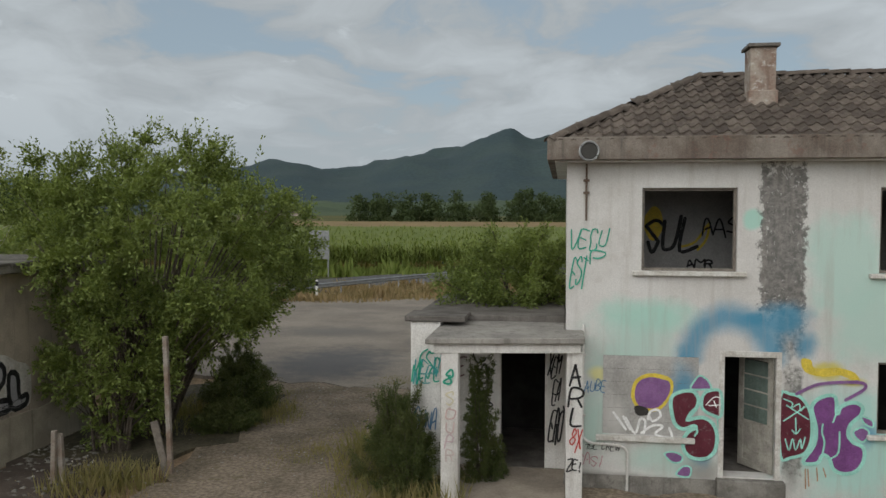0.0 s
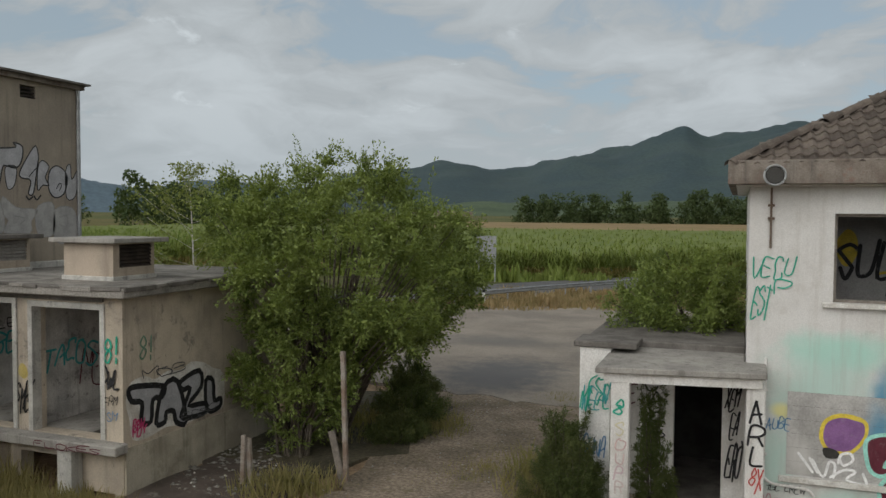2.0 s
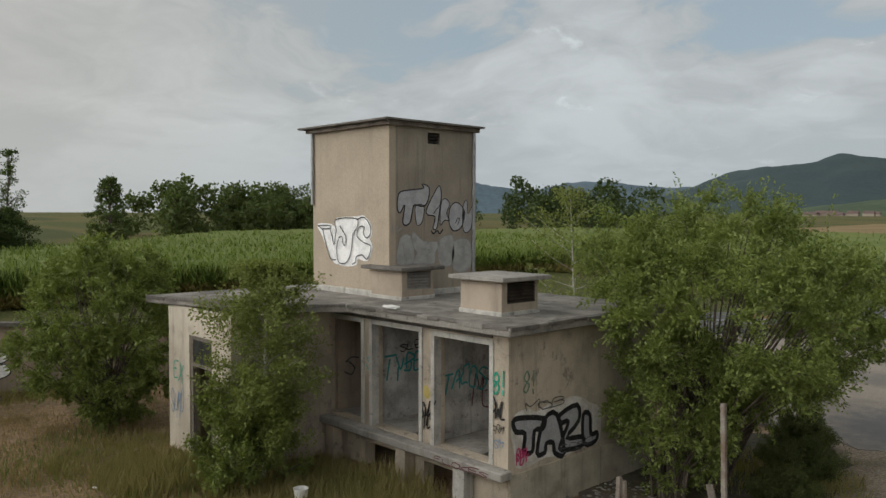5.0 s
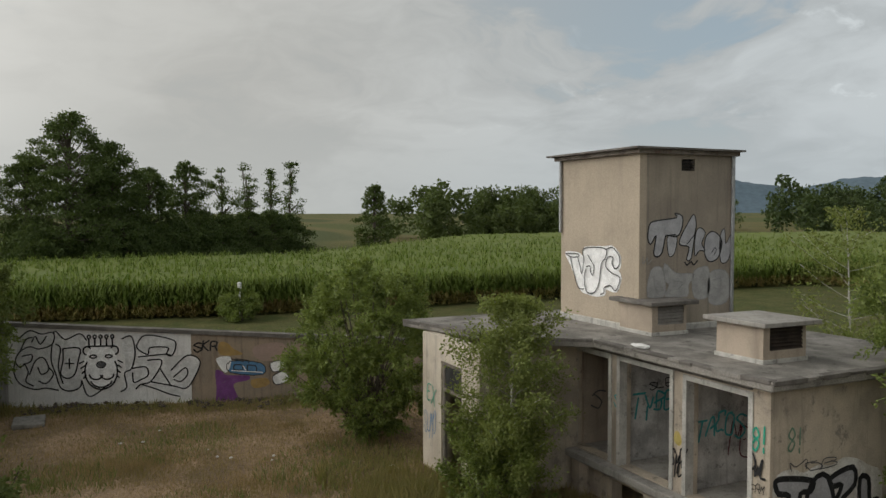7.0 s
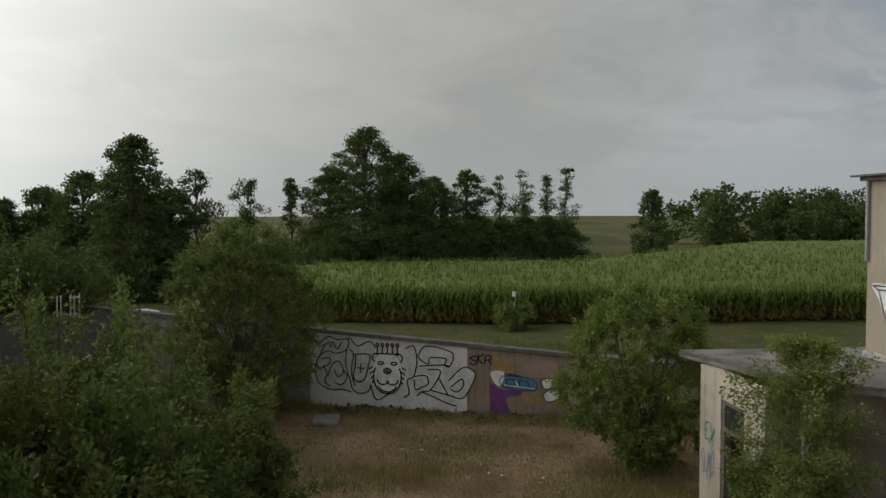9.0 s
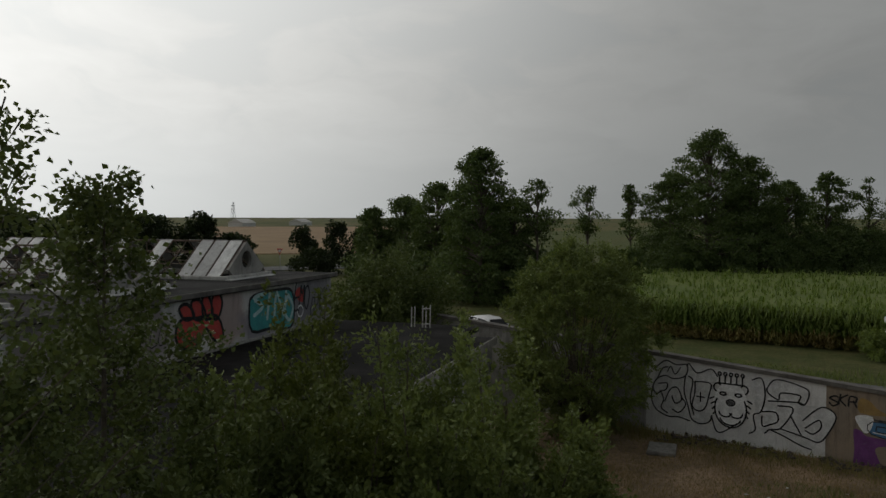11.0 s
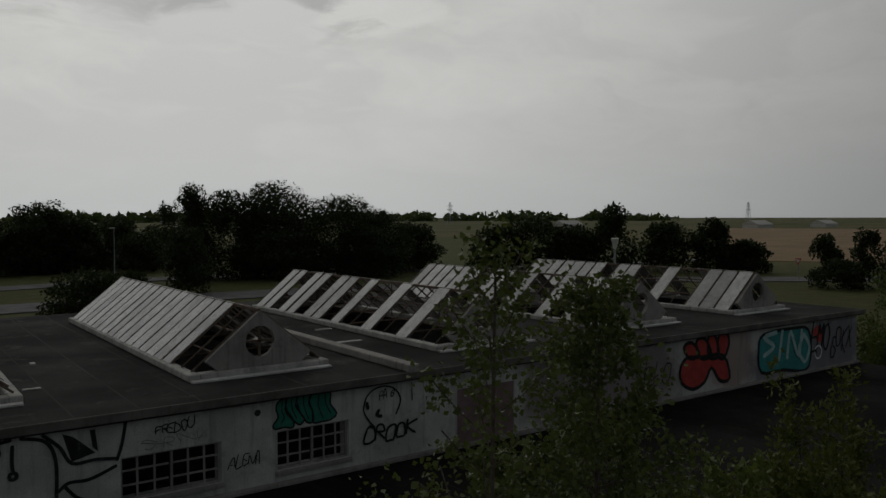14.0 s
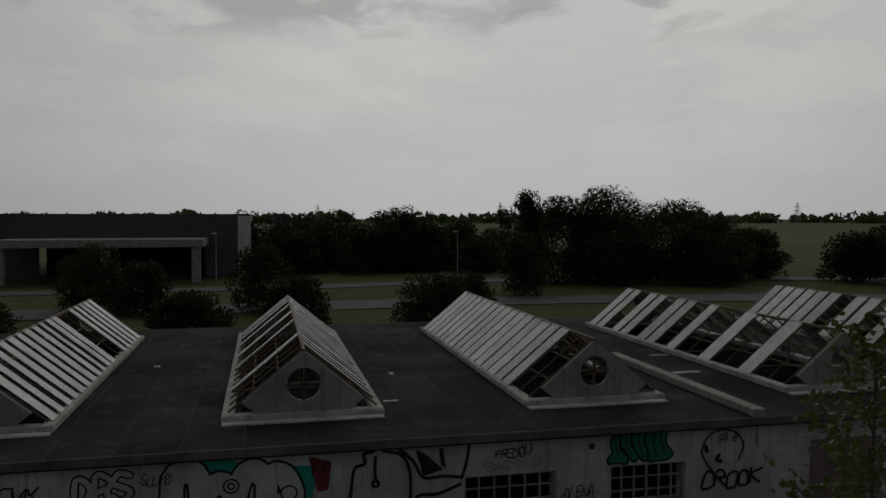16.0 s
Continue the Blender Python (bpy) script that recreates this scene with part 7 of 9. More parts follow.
tag(house, front_face, "AUBE", 0.36, 1.62, 0.34, 0.16, blue_paint, 0.015, seed=3, label="blue tag")
tag(house, front_face, "TBL", 0.38, 0.66, 0.20, 0.09, black_paint, 0.011, seed=4, label="thin black tag")
tag(house, front_face, "CREW", 0.64, 0.66, 0.30, 0.09, black_paint, 0.011, seed=5, label="thin black tag")
tag(house, front_face, "ECAS!", 0.14, 0.38, 0.56, 0.16, paint("faded_rose_spray", (0.42, 0.24, 0.26)), 0.016, seed=6, label="faded rose tag")
tag(house, front_face, "VECU", 0.10, 3.98, 0.62, 0.26, green_paint, 0.022, seed=8, label="green tag")
tag(house, front_face, "P", 0.45, 3.70, 0.24, 0.24, green_paint, 0.022, seed=9, label="green tag")
tag(house, front_face, "EST", 0.10, 3.35, 0.26, 0.42, green_paint, 0.022, seed=10, label="green tag")
tag(house, on_y(15.9), "SUL", 1.55, 3.85, 1.0, 0.55, black_paint, 0.07, seed=11, label="black graffiti letters")
tag(house, on_y(15.9), "AAS", 2.62, 4.15, 0.7, 0.25, black_paint, 0.035, seed=12, label="black tag")
tag(house, on_y(15.9), "AMR", 2.35, 3.52, 0.5, 0.12, black_paint, 0.035, seed=13, label="black tag")
blob(house, on_y(15.9), 1.72, 4.35, 0.18, 0.3, yellow_paint, 5, 0.003)
paint_part("graffiti_tag", house, yellow_paint, [arc([(2.2, 3.9), (2.5, 4.0), (2.75, 4.35), (2.7, 4.05), (2.55, 3.85)], 4)], on_y(15.9), 0.05, "yellow spray line")
# porch and wing
for text, u, z, w, h, mat, wd, y in (("C", -1.55, 1.92, 0.26, 0.30, black_paint, 0.026, WY), ("A", -1.52, 1.58, 0.26, 0.28, black_paint, 0.026, WY), ("R", -1.50, 1.24, 0.26, 0.28, black_paint, 0.026, WY), ("B", -1.48, 0.90, 0.24, 0.28, black_paint, 0.026, WY), ("KE", -1.98, 1.7, 0.28, 0.35, wine_paint, 0.022, WY), ("XEM", -0.26, 1.75, 0.22, 0.36, black_paint, 0.025, WY), ("HEA", -0.26, 1.25, 0.22, 0.36, black_paint, 0.025, WY), ("ERO", -0.24, 0.55, 0.22, 0.55, black_paint, 0.03, WY)):
    tag(wing, on_y(y), text, u, z, w, h, mat, wd, seed=len(text) + int(h * 50), label="dark tag")
tag(wing, on_y(13.3), "MESE", -2.54, 1.75, 0.46, 0.42, green_paint, 0.026, seed=31, jitter=0.25, label="teal scribble")
tag(wing, on_y(13.3), "WEEW", -2.54, 1.7, 0.46, 0.46, teal_paint, 0.022, seed=32, jitter=0.25, label="teal scribble")
tag(wing, on_y(13.3), "SUNA", -2.52, 0.9, 0.42, 0.3, blue_paint, 0.02, seed=33, label="blue tag")
tag(porch, on_y(12.22), "8", -1.83, 1.86, 0.17, 0.24, green_paint, 0.03, seed=34, label="green mark")
for k, (ch, c) in enumerate((("S", yellow_paint), ("O", red_paint), ("U", red_paint), ("P", pink_paint), ("R", pink_paint))):
    tag(porch, on_y(12.22), ch, -1.80, 1.55 - 0.22 * k, 0.15, 0.18, paint("faded_%s" % ("yellow", "rose", "red", "pink", "brown")[k], tuple(0.35 + 0.4 * v for v in ((0.6, 0.5, 0.1), (0.5, 0.15, 0.1), (0.5, 0.2, 0.15), (0.5, 0.2, 0.25), (0.45, 0.25, 0.2))[k])), 0.022, seed=40 + k, label="faded letter")
for k, ch in enumerate(("A", "R", "L")):
    tag(porch, on_y(12.60), ch, 0.11, 1.85 - 0.34 * k, 0.2, 0.3, black_paint, 0.035, seed=50 + k, label="black letter")
tag(porch, on_y(12.60), "8X", 0.12, 0.85, 0.18, 0.3, red_paint, 0.02, seed=54, label="faded red mark")
tag(porch, on_y(12.60), "ZE!", 0.08, 0.50, 0.24, 0.15, black_paint, 0.022, seed=55, label="black tag")
# service block
block_side, block_front = on_x(BX1), on_y(BY0)
filled(block, block_side, "10.86,1.62 10.98,1.93 11.35,1.98 11.60,1.88 11.95,1.97 12.30,1.92 12.62,2.02 13.00,1.94 13.30,1.78 13.62,1.62 13.66,1.05 13.50,0.88 12.95,0.90 12.40,0.84 11.90,0.93 11.40,0.86 11.02,0.92 10.94,1.30", smear_white, 0.004, "smeared white paint round the letters")
filled(block, block_side, "10.92,1.80 11.12,1.84 11.81,1.71 11.78,1.52 11.53,1.52 11.48,1.14 11.23,1.18 11.25,1.52 11.00,1.60", grey_paint, 0.008, "silver letter with heavy black outline", black_paint, 0.105)
filled(block, block_side, "11.61,1.08 11.81,1.68 12.21,1.72 12.45,0.90 12.16,0.96 12.09,1.18 11.88,1.20 11.85,1.04", grey_paint, 0.008, "silver letter with heavy black outline", black_paint, 0.105)
filled(block, block_side, "12.30,1.70 12.85,1.81 12.91,1.48 12.52,1.20 13.05,1.12 12.99,0.93 12.34,0.99 12.37,1.18 12.57,1.52 12.34,1.53", grey_paint, 0.008, "silver letter with heavy black outline", black_paint, 0.105)
filled(block, block_side, "13.05,1.57 13.28,1.53 13.32,1.13 13.53,1.12 13.49,0.95 13.09,0.97", grey_paint, 0.008, "silver letter with heavy black outline", black_paint, 0.105)
tag(block, block_side, "8!", 11.2, 2.28, 0.38, 0.42, paint("faded_green_spray", (0.16, 0.27, 0.20)), 0.035, 0.05, 0.05, 62, label="faded green mark")
tag(block, block_front, "8!", -10.33, 2.3, 0.36, 0.42, green_paint, 0.04, 0.05, 0.05, 63, label="green mark")
tag(block, block_front, "DWL", -10.40, 1.9, 0.40, 0.28, black_paint, 0.04, seed=64, label="black tag")
tag(block, block_front, "FRM", -10.34, 1.55, 0.3, 0.14, black_paint, 0.014, seed=65, label="thin tag")
tag(block, block_front, "SM", -10.3, 1.3, 0.24, 0.14, blue_paint, 0.014, seed=66, label="thin tag")
tag(block, block_side, "RAW", 11.0, 1.12, 0.3, 0.14, pink_paint, 0.03, seed=67, label="magenta tag")
tag(block, block_side, "MOY", 11.0, 0.95, 0.34, 0.14, pink_paint, 0.03, seed=68, label="magenta tag")
tag(block, block_side, "ECSO", 12.3, 0.92, 1.1, 0.16, outline_grey, 0.016, seed=69, label="thin tag")
blob(block, block_front, -12.22, 2.0, 0.11, 0.14, paint("dull_ochre_spray", (0.45, 0.36, 0.12)), 3, 0.004, label="yellow spray patch")
tag(block, block_front, "SMEK", -12.40, 1.35, 0.42, 0.42, black_paint, 0.035, seed=70, jitter=0.2, label="black tag")
bay_1, bay_2, bay_3 = on_x(-12.17), on_x(-14.19), on_x(BX0 + 0.25)
tag(block, bay_2, "TYBEC", 11.25, 1.95, 1.5, 0.42, teal_paint, 0.05, seed=71, jitter=0.22, label="teal tag")
tag(block, bay_2, "SLE", 11.7, 2.5, 0.7, 0.16, black_paint, 0.025, seed=72, label="black tag")
tag(block, bay_1, "TACOS", 11.2, 1.95, 1.3, 0.38, teal_paint, 0.045, seed=73, jitter=0.22, label="teal tag")
tag(block, bay_1, "MEZ", 12.1, 1.5, 0.8, 0.55, wine_paint, 0.03, seed=74, jitter=0.25, label="red scribble")
tag(block, bay_3, "SIAR", 11.3, 1.7, 1.3, 0.5, outline_grey, 0.04, seed=78, jitter=0.25, label="dark scribble")
tag(block, block_front, "S", -14.22, 2.25, 0.16, 0.3, teal_paint, 0.03, seed=79, label="teal mark")
tag(block, block_side, "MOB", 11.25, 1.95, 1.2, 0.16, outline_grey, 0.02, seed=80, jitter=0.25, label="thin grey tag")
tag(block, on_y(BY0 - 0.34), "FLOKES", -11.6, 0.80, 1.5, 0.09, wine_paint, 0.016, seed=75, label="red scribble on the slab edge")
tag(block, on_y(AY0), "SUMO", -18.6, 0.9, 0.7, 0.5, blue_paint, 0.02, seed=76, jitter=0.2, label="blue tag")
tag(block, on_y(AY0), "EX", -18.4, 1.7, 0.5, 0.4, green_paint, 0.03, seed=77, label="green tag")
# tower
filled(tower, on_y(TY0), "-18.07,5.36 -17.50,5.37 -17.27,5.30 -17.22,5.52 -16.34,5.57 -16.04,5.59 -15.75,5.37 -15.75,5.11 -15.83,5.03 -15.71,4.85 -15.88,4.51 -16.30,4.54 -16.35,4.39 -16.70,4.33 -17.10,4.36 -17.42,4.47 -17.83,5.06", white_paint, 0.004, "white bubble letters", white_paint, 0.05)
drawn(tower, on_y(TY0), "-18.04,5.34 -17.50,5.35 -17.48,5.28 -17.83,5.26 -18.04,5.34", outline_black, 0.028, "thin black outline")
drawn(tower, on_y(TY0), "-17.83,5.25 -17.65,4.81 -17.46,4.48 -17.23,4.46", outline_black, 0.028, "thin black outline")
drawn(tower, on_y(TY0), "-17.50,5.28 -17.39,5.06 -17.30,4.84 -17.21,5.26", outline_black, 0.028, "thin black outline")
drawn(tower, on_y(TY0), "-17.21,5.24 -17.22,5.51 -16.34,5.54 -16.30,5.31 -16.47,5.15 -16.56,4.67 -16.78,4.40 -17.10,4.41 -17.19,4.77 -17.11,4.98", outline_black, 0.028, "thin black outline")
drawn(tower, on_y(TY0), "-17.04,5.34 -16.95,5.25 -16.78,5.07 -16.82,4.85 -16.91,4.91 -16.96,5.07 -17.09,5.04", outline_black, 0.028, "thin black outline")
drawn(tower, on_y(TY0), "-16.29,5.52 -16.01,5.57 -15.76,5.37 -15.76,5.16 -15.92,5.06 -16.04,5.20 -16.00,5.33 -16.21,5.32 -16.30,5.10 -16.04,4.95 -15.73,4.85 -15.88,4.53 -16.09,4.63 -16.33,4.57 -16.36,4.44 -16.50,4.38", outline_black, 0.028, "thin black outline")
filled(tower, on_x(TX1), "12.39,6.14 12.59,6.23 13.20,6.30 13.13,6.40 13.38,6.33 13.35,6.01 13.20,5.85 12.96,5.88 12.86,5.84 12.77,5.48 12.62,5.38 12.52,5.48 12.59,5.89 12.43,5.68 12.34,5.83", grey_paint, 0.006, "silver letter with black outline", outline_black, 0.035)
filled(tower, on_x(TX1), "12.96,5.87 13.21,5.87 13.16,5.48 12.99,5.38 12.92,5.69", grey_paint, 0.006, "silver letter with black outline", outline_black, 0.02)
filled(tower, on_x(TX1), "13.30,5.77 13.52,6.13 13.73,6.38 13.81,6.14 13.77,5.92 13.66,5.32 13.52,5.30 13.59,5.59 13.34,5.64", grey_paint, 0.006, "silver letter with black outline", outline_black, 0.03)
filled(tower, on_x(TX1), "13.79,5.89 13.92,6.06 14.10,5.93 13.99,5.68 14.10,5.49 13.92,5.50 13.77,5.38", grey_paint, 0.006, "silver letter with black outline", outline_black, 0.025)
filled(tower, on_x(TX1), "14.10,5.79 14.29,5.96 14.52,5.88 14.64,5.66 14.52,5.32 14.25,5.22 14.08,5.43", grey_paint, 0.006, "silver letter with black outline", outline_black, 0.03)
filled(tower, on_x(TX1), "14.58,5.85 14.72,6.02 14.76,5.66 14.91,5.86 14.98,5.83 14.87,5.27 14.60,5.22", grey_paint, 0.006, "silver letter with black outline", outline_black, 0.025)
drawn(tower, on_x(TX1), "14.29,5.43 14.37,5.55 14.44,5.52 14.37,5.38", outline_black, 0.02, "black inner line")
drawn(tower, on_x(TX1), "13.52,5.67 13.77,5.92", outline_black, 0.02, "black inner line")
filled(tower, on_x(TX1), "12.35,4.45 12.45,5.07 12.78,5.11 12.89,4.69 12.82,4.43", faded_silver, 0.004, "faded silver letter", shadow_grey, 0.02)
filled(tower, on_x(TX1), "12.85,5.22 13.20,4.98 13.77,4.93 13.59,4.68 13.55,4.41 12.88,4.43 12.99,4.69 12.85,4.85", faded_silver, 0.004, "faded silver letter", shadow_grey, 0.02)
filled(tower, on_x(TX1), "13.71,4.93 13.99,5.10 14.23,5.04 14.23,4.39 13.78,4.37", faded_silver, 0.004, "faded silver letter", shadow_grey, 0.02)
filled(tower, on_x(TX1), "14.25,4.93 14.76,4.99 14.93,4.62 14.80,4.20 14.25,4.22", faded_silver, 0.004, "faded silver letter", shadow_grey, 0.02)
drawn(tower, on_x(TX1), "13.45,5.23 13.52,5.16 13.62,5.23", outline_black, 0.035, "small black tag")
drawn(tower, on_x(TX1), "13.66,5.24 13.73,5.16 13.84,5.26", outline_black, 0.035, "small black tag")
drawn(tower, on_x(TX1), "12.19,5.40 12.19,5.22 12.32,5.37 12.32,5.22 12.45,5.32", shadow_grey, 0.02, "thin grey line")
drawn(tower, on_x(TX1), "12.52,4.86 12.58,4.60 12.78,4.57", shadow_grey, 0.02, "thin grey line")
drawn(tower, on_x(TX1), "13.13,4.79 13.41,4.73 13.20,4.58", shadow_grey, 0.02, "thin grey line")
drawn(tower, on_x(TX1), "14.37,4.77 14.60,4.79 14.56,4.54 14.37,4.60", shadow_grey, 0.02, "thin grey line")
# yard wall mural
filled(yard_wall, on_yard_wall, "-1.47,2.29 -1.17,2.52 -0.82,2.40 -0.45,2.44 -0.31,2.48 -0.10,2.20 0.34,2.39 0.55,2.16 0.40,1.50 0.38,0.79 0.31,0.56 0.02,0.45 -0.27,0.53 -0.71,0.57 -1.07,0.54 -1.50,0.74 -1.67,1.13 -1.62,1.52", pale_silver, 0.004, "pale silver lettering ground")
filled(yard_wall, on_yard_wall, "1.64,2.18 2.37,2.29 3.17,2.13 3.32,1.93 3.20,1.58 3.68,1.57 4.08,1.33 3.82,0.67 3.59,0.43 3.41,0.16 2.64,0.45 2.05,0.46 1.58,0.38 1.77,1.01", pale_silver, 0.004, "pale silver lettering ground")
drawn(yard_wall, on_yard_wall, "-1.47,2.29 -1.17,2.52 -0.82,2.40 -0.45,2.44 -0.50,2.05 -0.90,1.90 -1.18,1.98 -1.47,1.83 -1.62,1.52 -1.49,1.29 -1.34,1.40", outline_black, 0.045, "black outline stroke")
drawn(yard_wall, on_yard_wall, "-1.62,1.52 -1.67,1.13 -1.50,0.74 -1.07,0.54 -0.71,0.57 -0.35,0.49", outline_black, 0.045, "black outline stroke")
drawn(yard_wall, on_yard_wall, "-0.46,2.40 -0.38,2.48 -0.10,2.20 0.34,2.39 0.55,2.16", outline_black, 0.045, "black outline stroke")
drawn(yard_wall, on_yard_wall, "-0.50,2.05 -0.54,1.51 -0.41,1.04 -0.27,0.57 0.02,0.45 0.31,0.56 0.38,0.79", outline_black, 0.045, "black outline stroke")
drawn(yard_wall, on_yard_wall, "-1.20,1.05 -1.01,1.51 -0.76,1.59 -0.62,1.20 -0.84,1.04 -0.95,1.28", outline_black, 0.045, "black outline stroke")
drawn(yard_wall, on_yard_wall, "-0.18,1.89 0.33,1.89 0.29,1.50 0.17,1.03 -0.05,0.88 -0.26,1.04 -0.18,1.50 -0.18,1.89", outline_black, 0.045, "black outline stroke")
drawn(yard_wall, on_yard_wall, "-0.11,1.39 0.14,1.38", outline_black, 0.045, "black outline stroke")
drawn(yard_wall, on_yard_wall, "0.01,1.54 0.01,1.23", outline_black, 0.045, "black outline stroke")
drawn(yard_wall, on_yard_wall, "-1.41,1.67 -1.12,1.71 -1.16,1.48 -1.38,1.40", outline_black, 0.045, "black outline stroke")
drawn(yard_wall, on_yard_wall, "-1.11,2.14 -1.00,2.33 -0.86,2.06 -0.67,2.32", outline_black, 0.045, "black outline stroke")
drawn(yard_wall, on_yard_wall, "-0.92,0.81 -0.70,0.73 -0.48,1.04 -0.62,1.27", outline_black, 0.045, "black outline stroke")
drawn(yard_wall, on_yard_wall, "0.38,0.79 0.52,0.32 0.74,0.28 1.18,0.63", outline_black, 0.045, "black outline stroke")
drawn(yard_wall, on_yard_wall, "-1.47,1.83 -1.29,2.22 -1.11,2.29", outline_black, 0.045, "black outline stroke")
drawn(yard_wall, on_yard_wall, "-1.34,1.40 -1.24,1.13 -1.32,0.82 -1.10,0.66", outline_black, 0.045, "black outline stroke")
drawn(yard_wall, on_yard_wall, "-0.39,2.05 -0.25,1.89 -0.33,1.27 -0.20,0.72", outline_black, 0.045, "black outline stroke")
drawn(yard_wall, on_yard_wall, "1.64,2.18 1.93,2.26 2.04,1.71 1.92,1.16 1.70,1.01 1.76,0.54 1.58,0.38", outline_black, 0.045, "black outline stroke")
drawn(yard_wall, on_yard_wall, "2.08,1.94 2.37,2.29 3.17,2.13 3.32,1.93 3.20,1.58 3.02,1.62 3.06,1.85 2.51,1.86 2.44,1.63 2.15,1.79 2.08,1.94", outline_black, 0.045, "black outline stroke")
drawn(yard_wall, on_yard_wall, "2.14,1.55 2.95,1.62 3.17,1.58", outline_black, 0.045, "black outline stroke")
drawn(yard_wall, on_yard_wall, "2.43,1.43 2.84,1.43 2.80,1.15 2.50,0.69 2.20,0.61 2.05,0.46", outline_black, 0.045, "black outline stroke")
drawn(yard_wall, on_yard_wall, "1.92,1.16 2.36,1.20 2.43,0.92 2.20,0.77 1.98,0.69 1.95,1.01", outline_black, 0.045, "black outline stroke")
drawn(yard_wall, on_yard_wall, "3.16,1.07 3.68,1.57 4.08,1.33 3.82,0.67 3.59,0.43 3.23,0.52 2.50,0.69", outline_black, 0.045, "black outline stroke")
drawn(yard_wall, on_yard_wall, "3.23,0.83 3.60,1.14 3.67,0.91 3.45,0.67 3.23,0.75", outline_black, 0.045, "black outline stroke")
drawn(yard_wall, on_yard_wall, "2.20,0.61 2.64,0.45 3.08,0.25 3.41,0.16", outline_black, 0.045, "black outline stroke")
drawn(yard_wall, on_yard_wall, "2.80,1.15 3.15,0.52", outline_black, 0.045, "black outline stroke")
blob(yard_wall, on_yard_wall, 0.98, 1.25, 0.56, 0.75, white_paint, 4, 0.026, 0.05, "white painted animal face")
lion = [loop_line(1.08, 1.1, 0.5, 0.62, 150, 390), loop_line(1.08, 1.32, 0.13, 0.10), loop_line(0.92, 0.98, 0.2, 0.16, 180, 350), loop_line(1.26, 0.98, 0.2, 0.16, 190, 360), loop_line(1.08, 0.85, 0.34, 0.3, 200, 340), loop_line(0.84, 1.6, 0.1, 0.05), loop_line(1.32, 1.6, 0.1, 0.05), loop_line(0.66, 1.8, 0.12, 0.14, 40, 250), loop_line(1.5, 1.8, 0.12, 0.14, -70, 140), [(0.66, 1.95), (1.5, 1.95)]]
for u in (0.72, 0.9, 1.08, 1.26, 1.44):
    lion += [[(u, 1.98), (u, 2.22)], loop_line(u, 2.27, 0.045, 0.06)]
lion += [[(0.55 + 0.02 * k, 1.45 - 0.16 * k), (0.42 + 0.04 * k, 1.38 - 0.17 * k)] for k in range(4)] + [[(1.61 - 0.02 * k, 1.45 - 0.16 * k), (1.74 - 0.04 * k, 1.38 - 0.17 * k)] for k in range(4)]
for pts in lion:
    lift[0] = (lift[0] + 0.0004) % 0.006
    bm = bmesh.new()
    ribbon_stroke(bm, on_yard_wall, [(u - 0.1, z) for u, z in pts], 0.05, 0.034 + lift[0])
    bmesh.ops.recalc_face_normals(bm, faces=bm.faces)
    part("graffiti_stroke", bm, black_paint, yard_wall, "black line of a crowned animal face")
blob(yard_wall, on_yard_wall, 0.98, 1.32, 0.10, 0.07, outline_grey, 9, 0.042, 0.05)
filled(yard_wall, on_yard_wall, "4.56,1.01 4.78,0.97 4.92,0.85 5.63,0.80 5.59,0.64 5.22,0.57 5.14,0.41 5.28,-0.10 4.62,-0.13 4.59,0.42", violet_paint, 0.006, "purple painted shape")
filled(yard_wall, on_yard_wall, "5.04,1.32 6.04,1.23 6.08,0.83 5.03,0.93", blue_paint, 0.01, "blue painted box shape", outline_black, 0.03)
drawn(yard_wall, on_yard_wall, "5.16,1.20 5.41,1.18 5.41,1.02 5.16,1.04 5.16,1.20", outline_black, 0.035, "black lines")
drawn(yard_wall, on_yard_wall, "5.59,1.18 5.85,1.14 5.85,0.94 5.59,0.97 5.59,1.18", outline_black, 0.035, "black lines")
drawn(yard_wall, on_yard_wall, "5.08,1.40 5.45,1.31", outline_black, 0.035, "black lines")
drawn(yard_wall, on_yard_wall, "5.22,1.40 5.59,1.34 5.63,1.26", outline_black, 0.035, "black lines")
drawn(yard_wall, on_yard_wall, "5.44,1.16 5.53,1.00", white_paint, 0.03, "pale highlight")
drawn(yard_wall, on_yard_wall, "5.07,1.00 6.07,0.91", white_paint, 0.03, "pale highlight")
filled(yard_wall, on_yard_wall, "4.60,1.44 5.04,1.48 5.04,1.16 4.89,0.93 4.70,1.13", white_paint, 0.012, "white painted patch")
filled(yard_wall, on_yard_wall, "4.71,1.99 4.97,1.95 5.15,1.75 5.45,1.55 4.71,1.56", dull_orange, 0.005, "dull orange patch")
filled(yard_wall, on_yard_wall, "5.70,0.64 6.18,0.71 6.29,0.47 5.81,0.36", dull_orange, 0.004, "dull yellow patch")
filled(yard_wall, on_yard_wall, "5.82,1.82 6.71,1.93 6.85,1.49 6.48,1.30 5.89,1.39", pink_plaster, 0.004, "pinkish worn plaster patch")
filled(yard_wall, on_yard_wall, "6.33,1.22 6.74,1.30 6.87,1.06 6.44,0.91", white_paint, 0.008, "white letter with black outline", outline_black, 0.035)
filled(yard_wall, on_yard_wall, "6.40,0.75 6.78,0.93 6.92,0.62 6.51,0.46", white_paint, 0.008, "white letter with black outline", outline_black, 0.035)
tag(yard_wall, on_yard_wall, "SKR", 3.90, 1.72, 0.75, 0.30, black_paint, 0.05, seed=102, label="black tag")
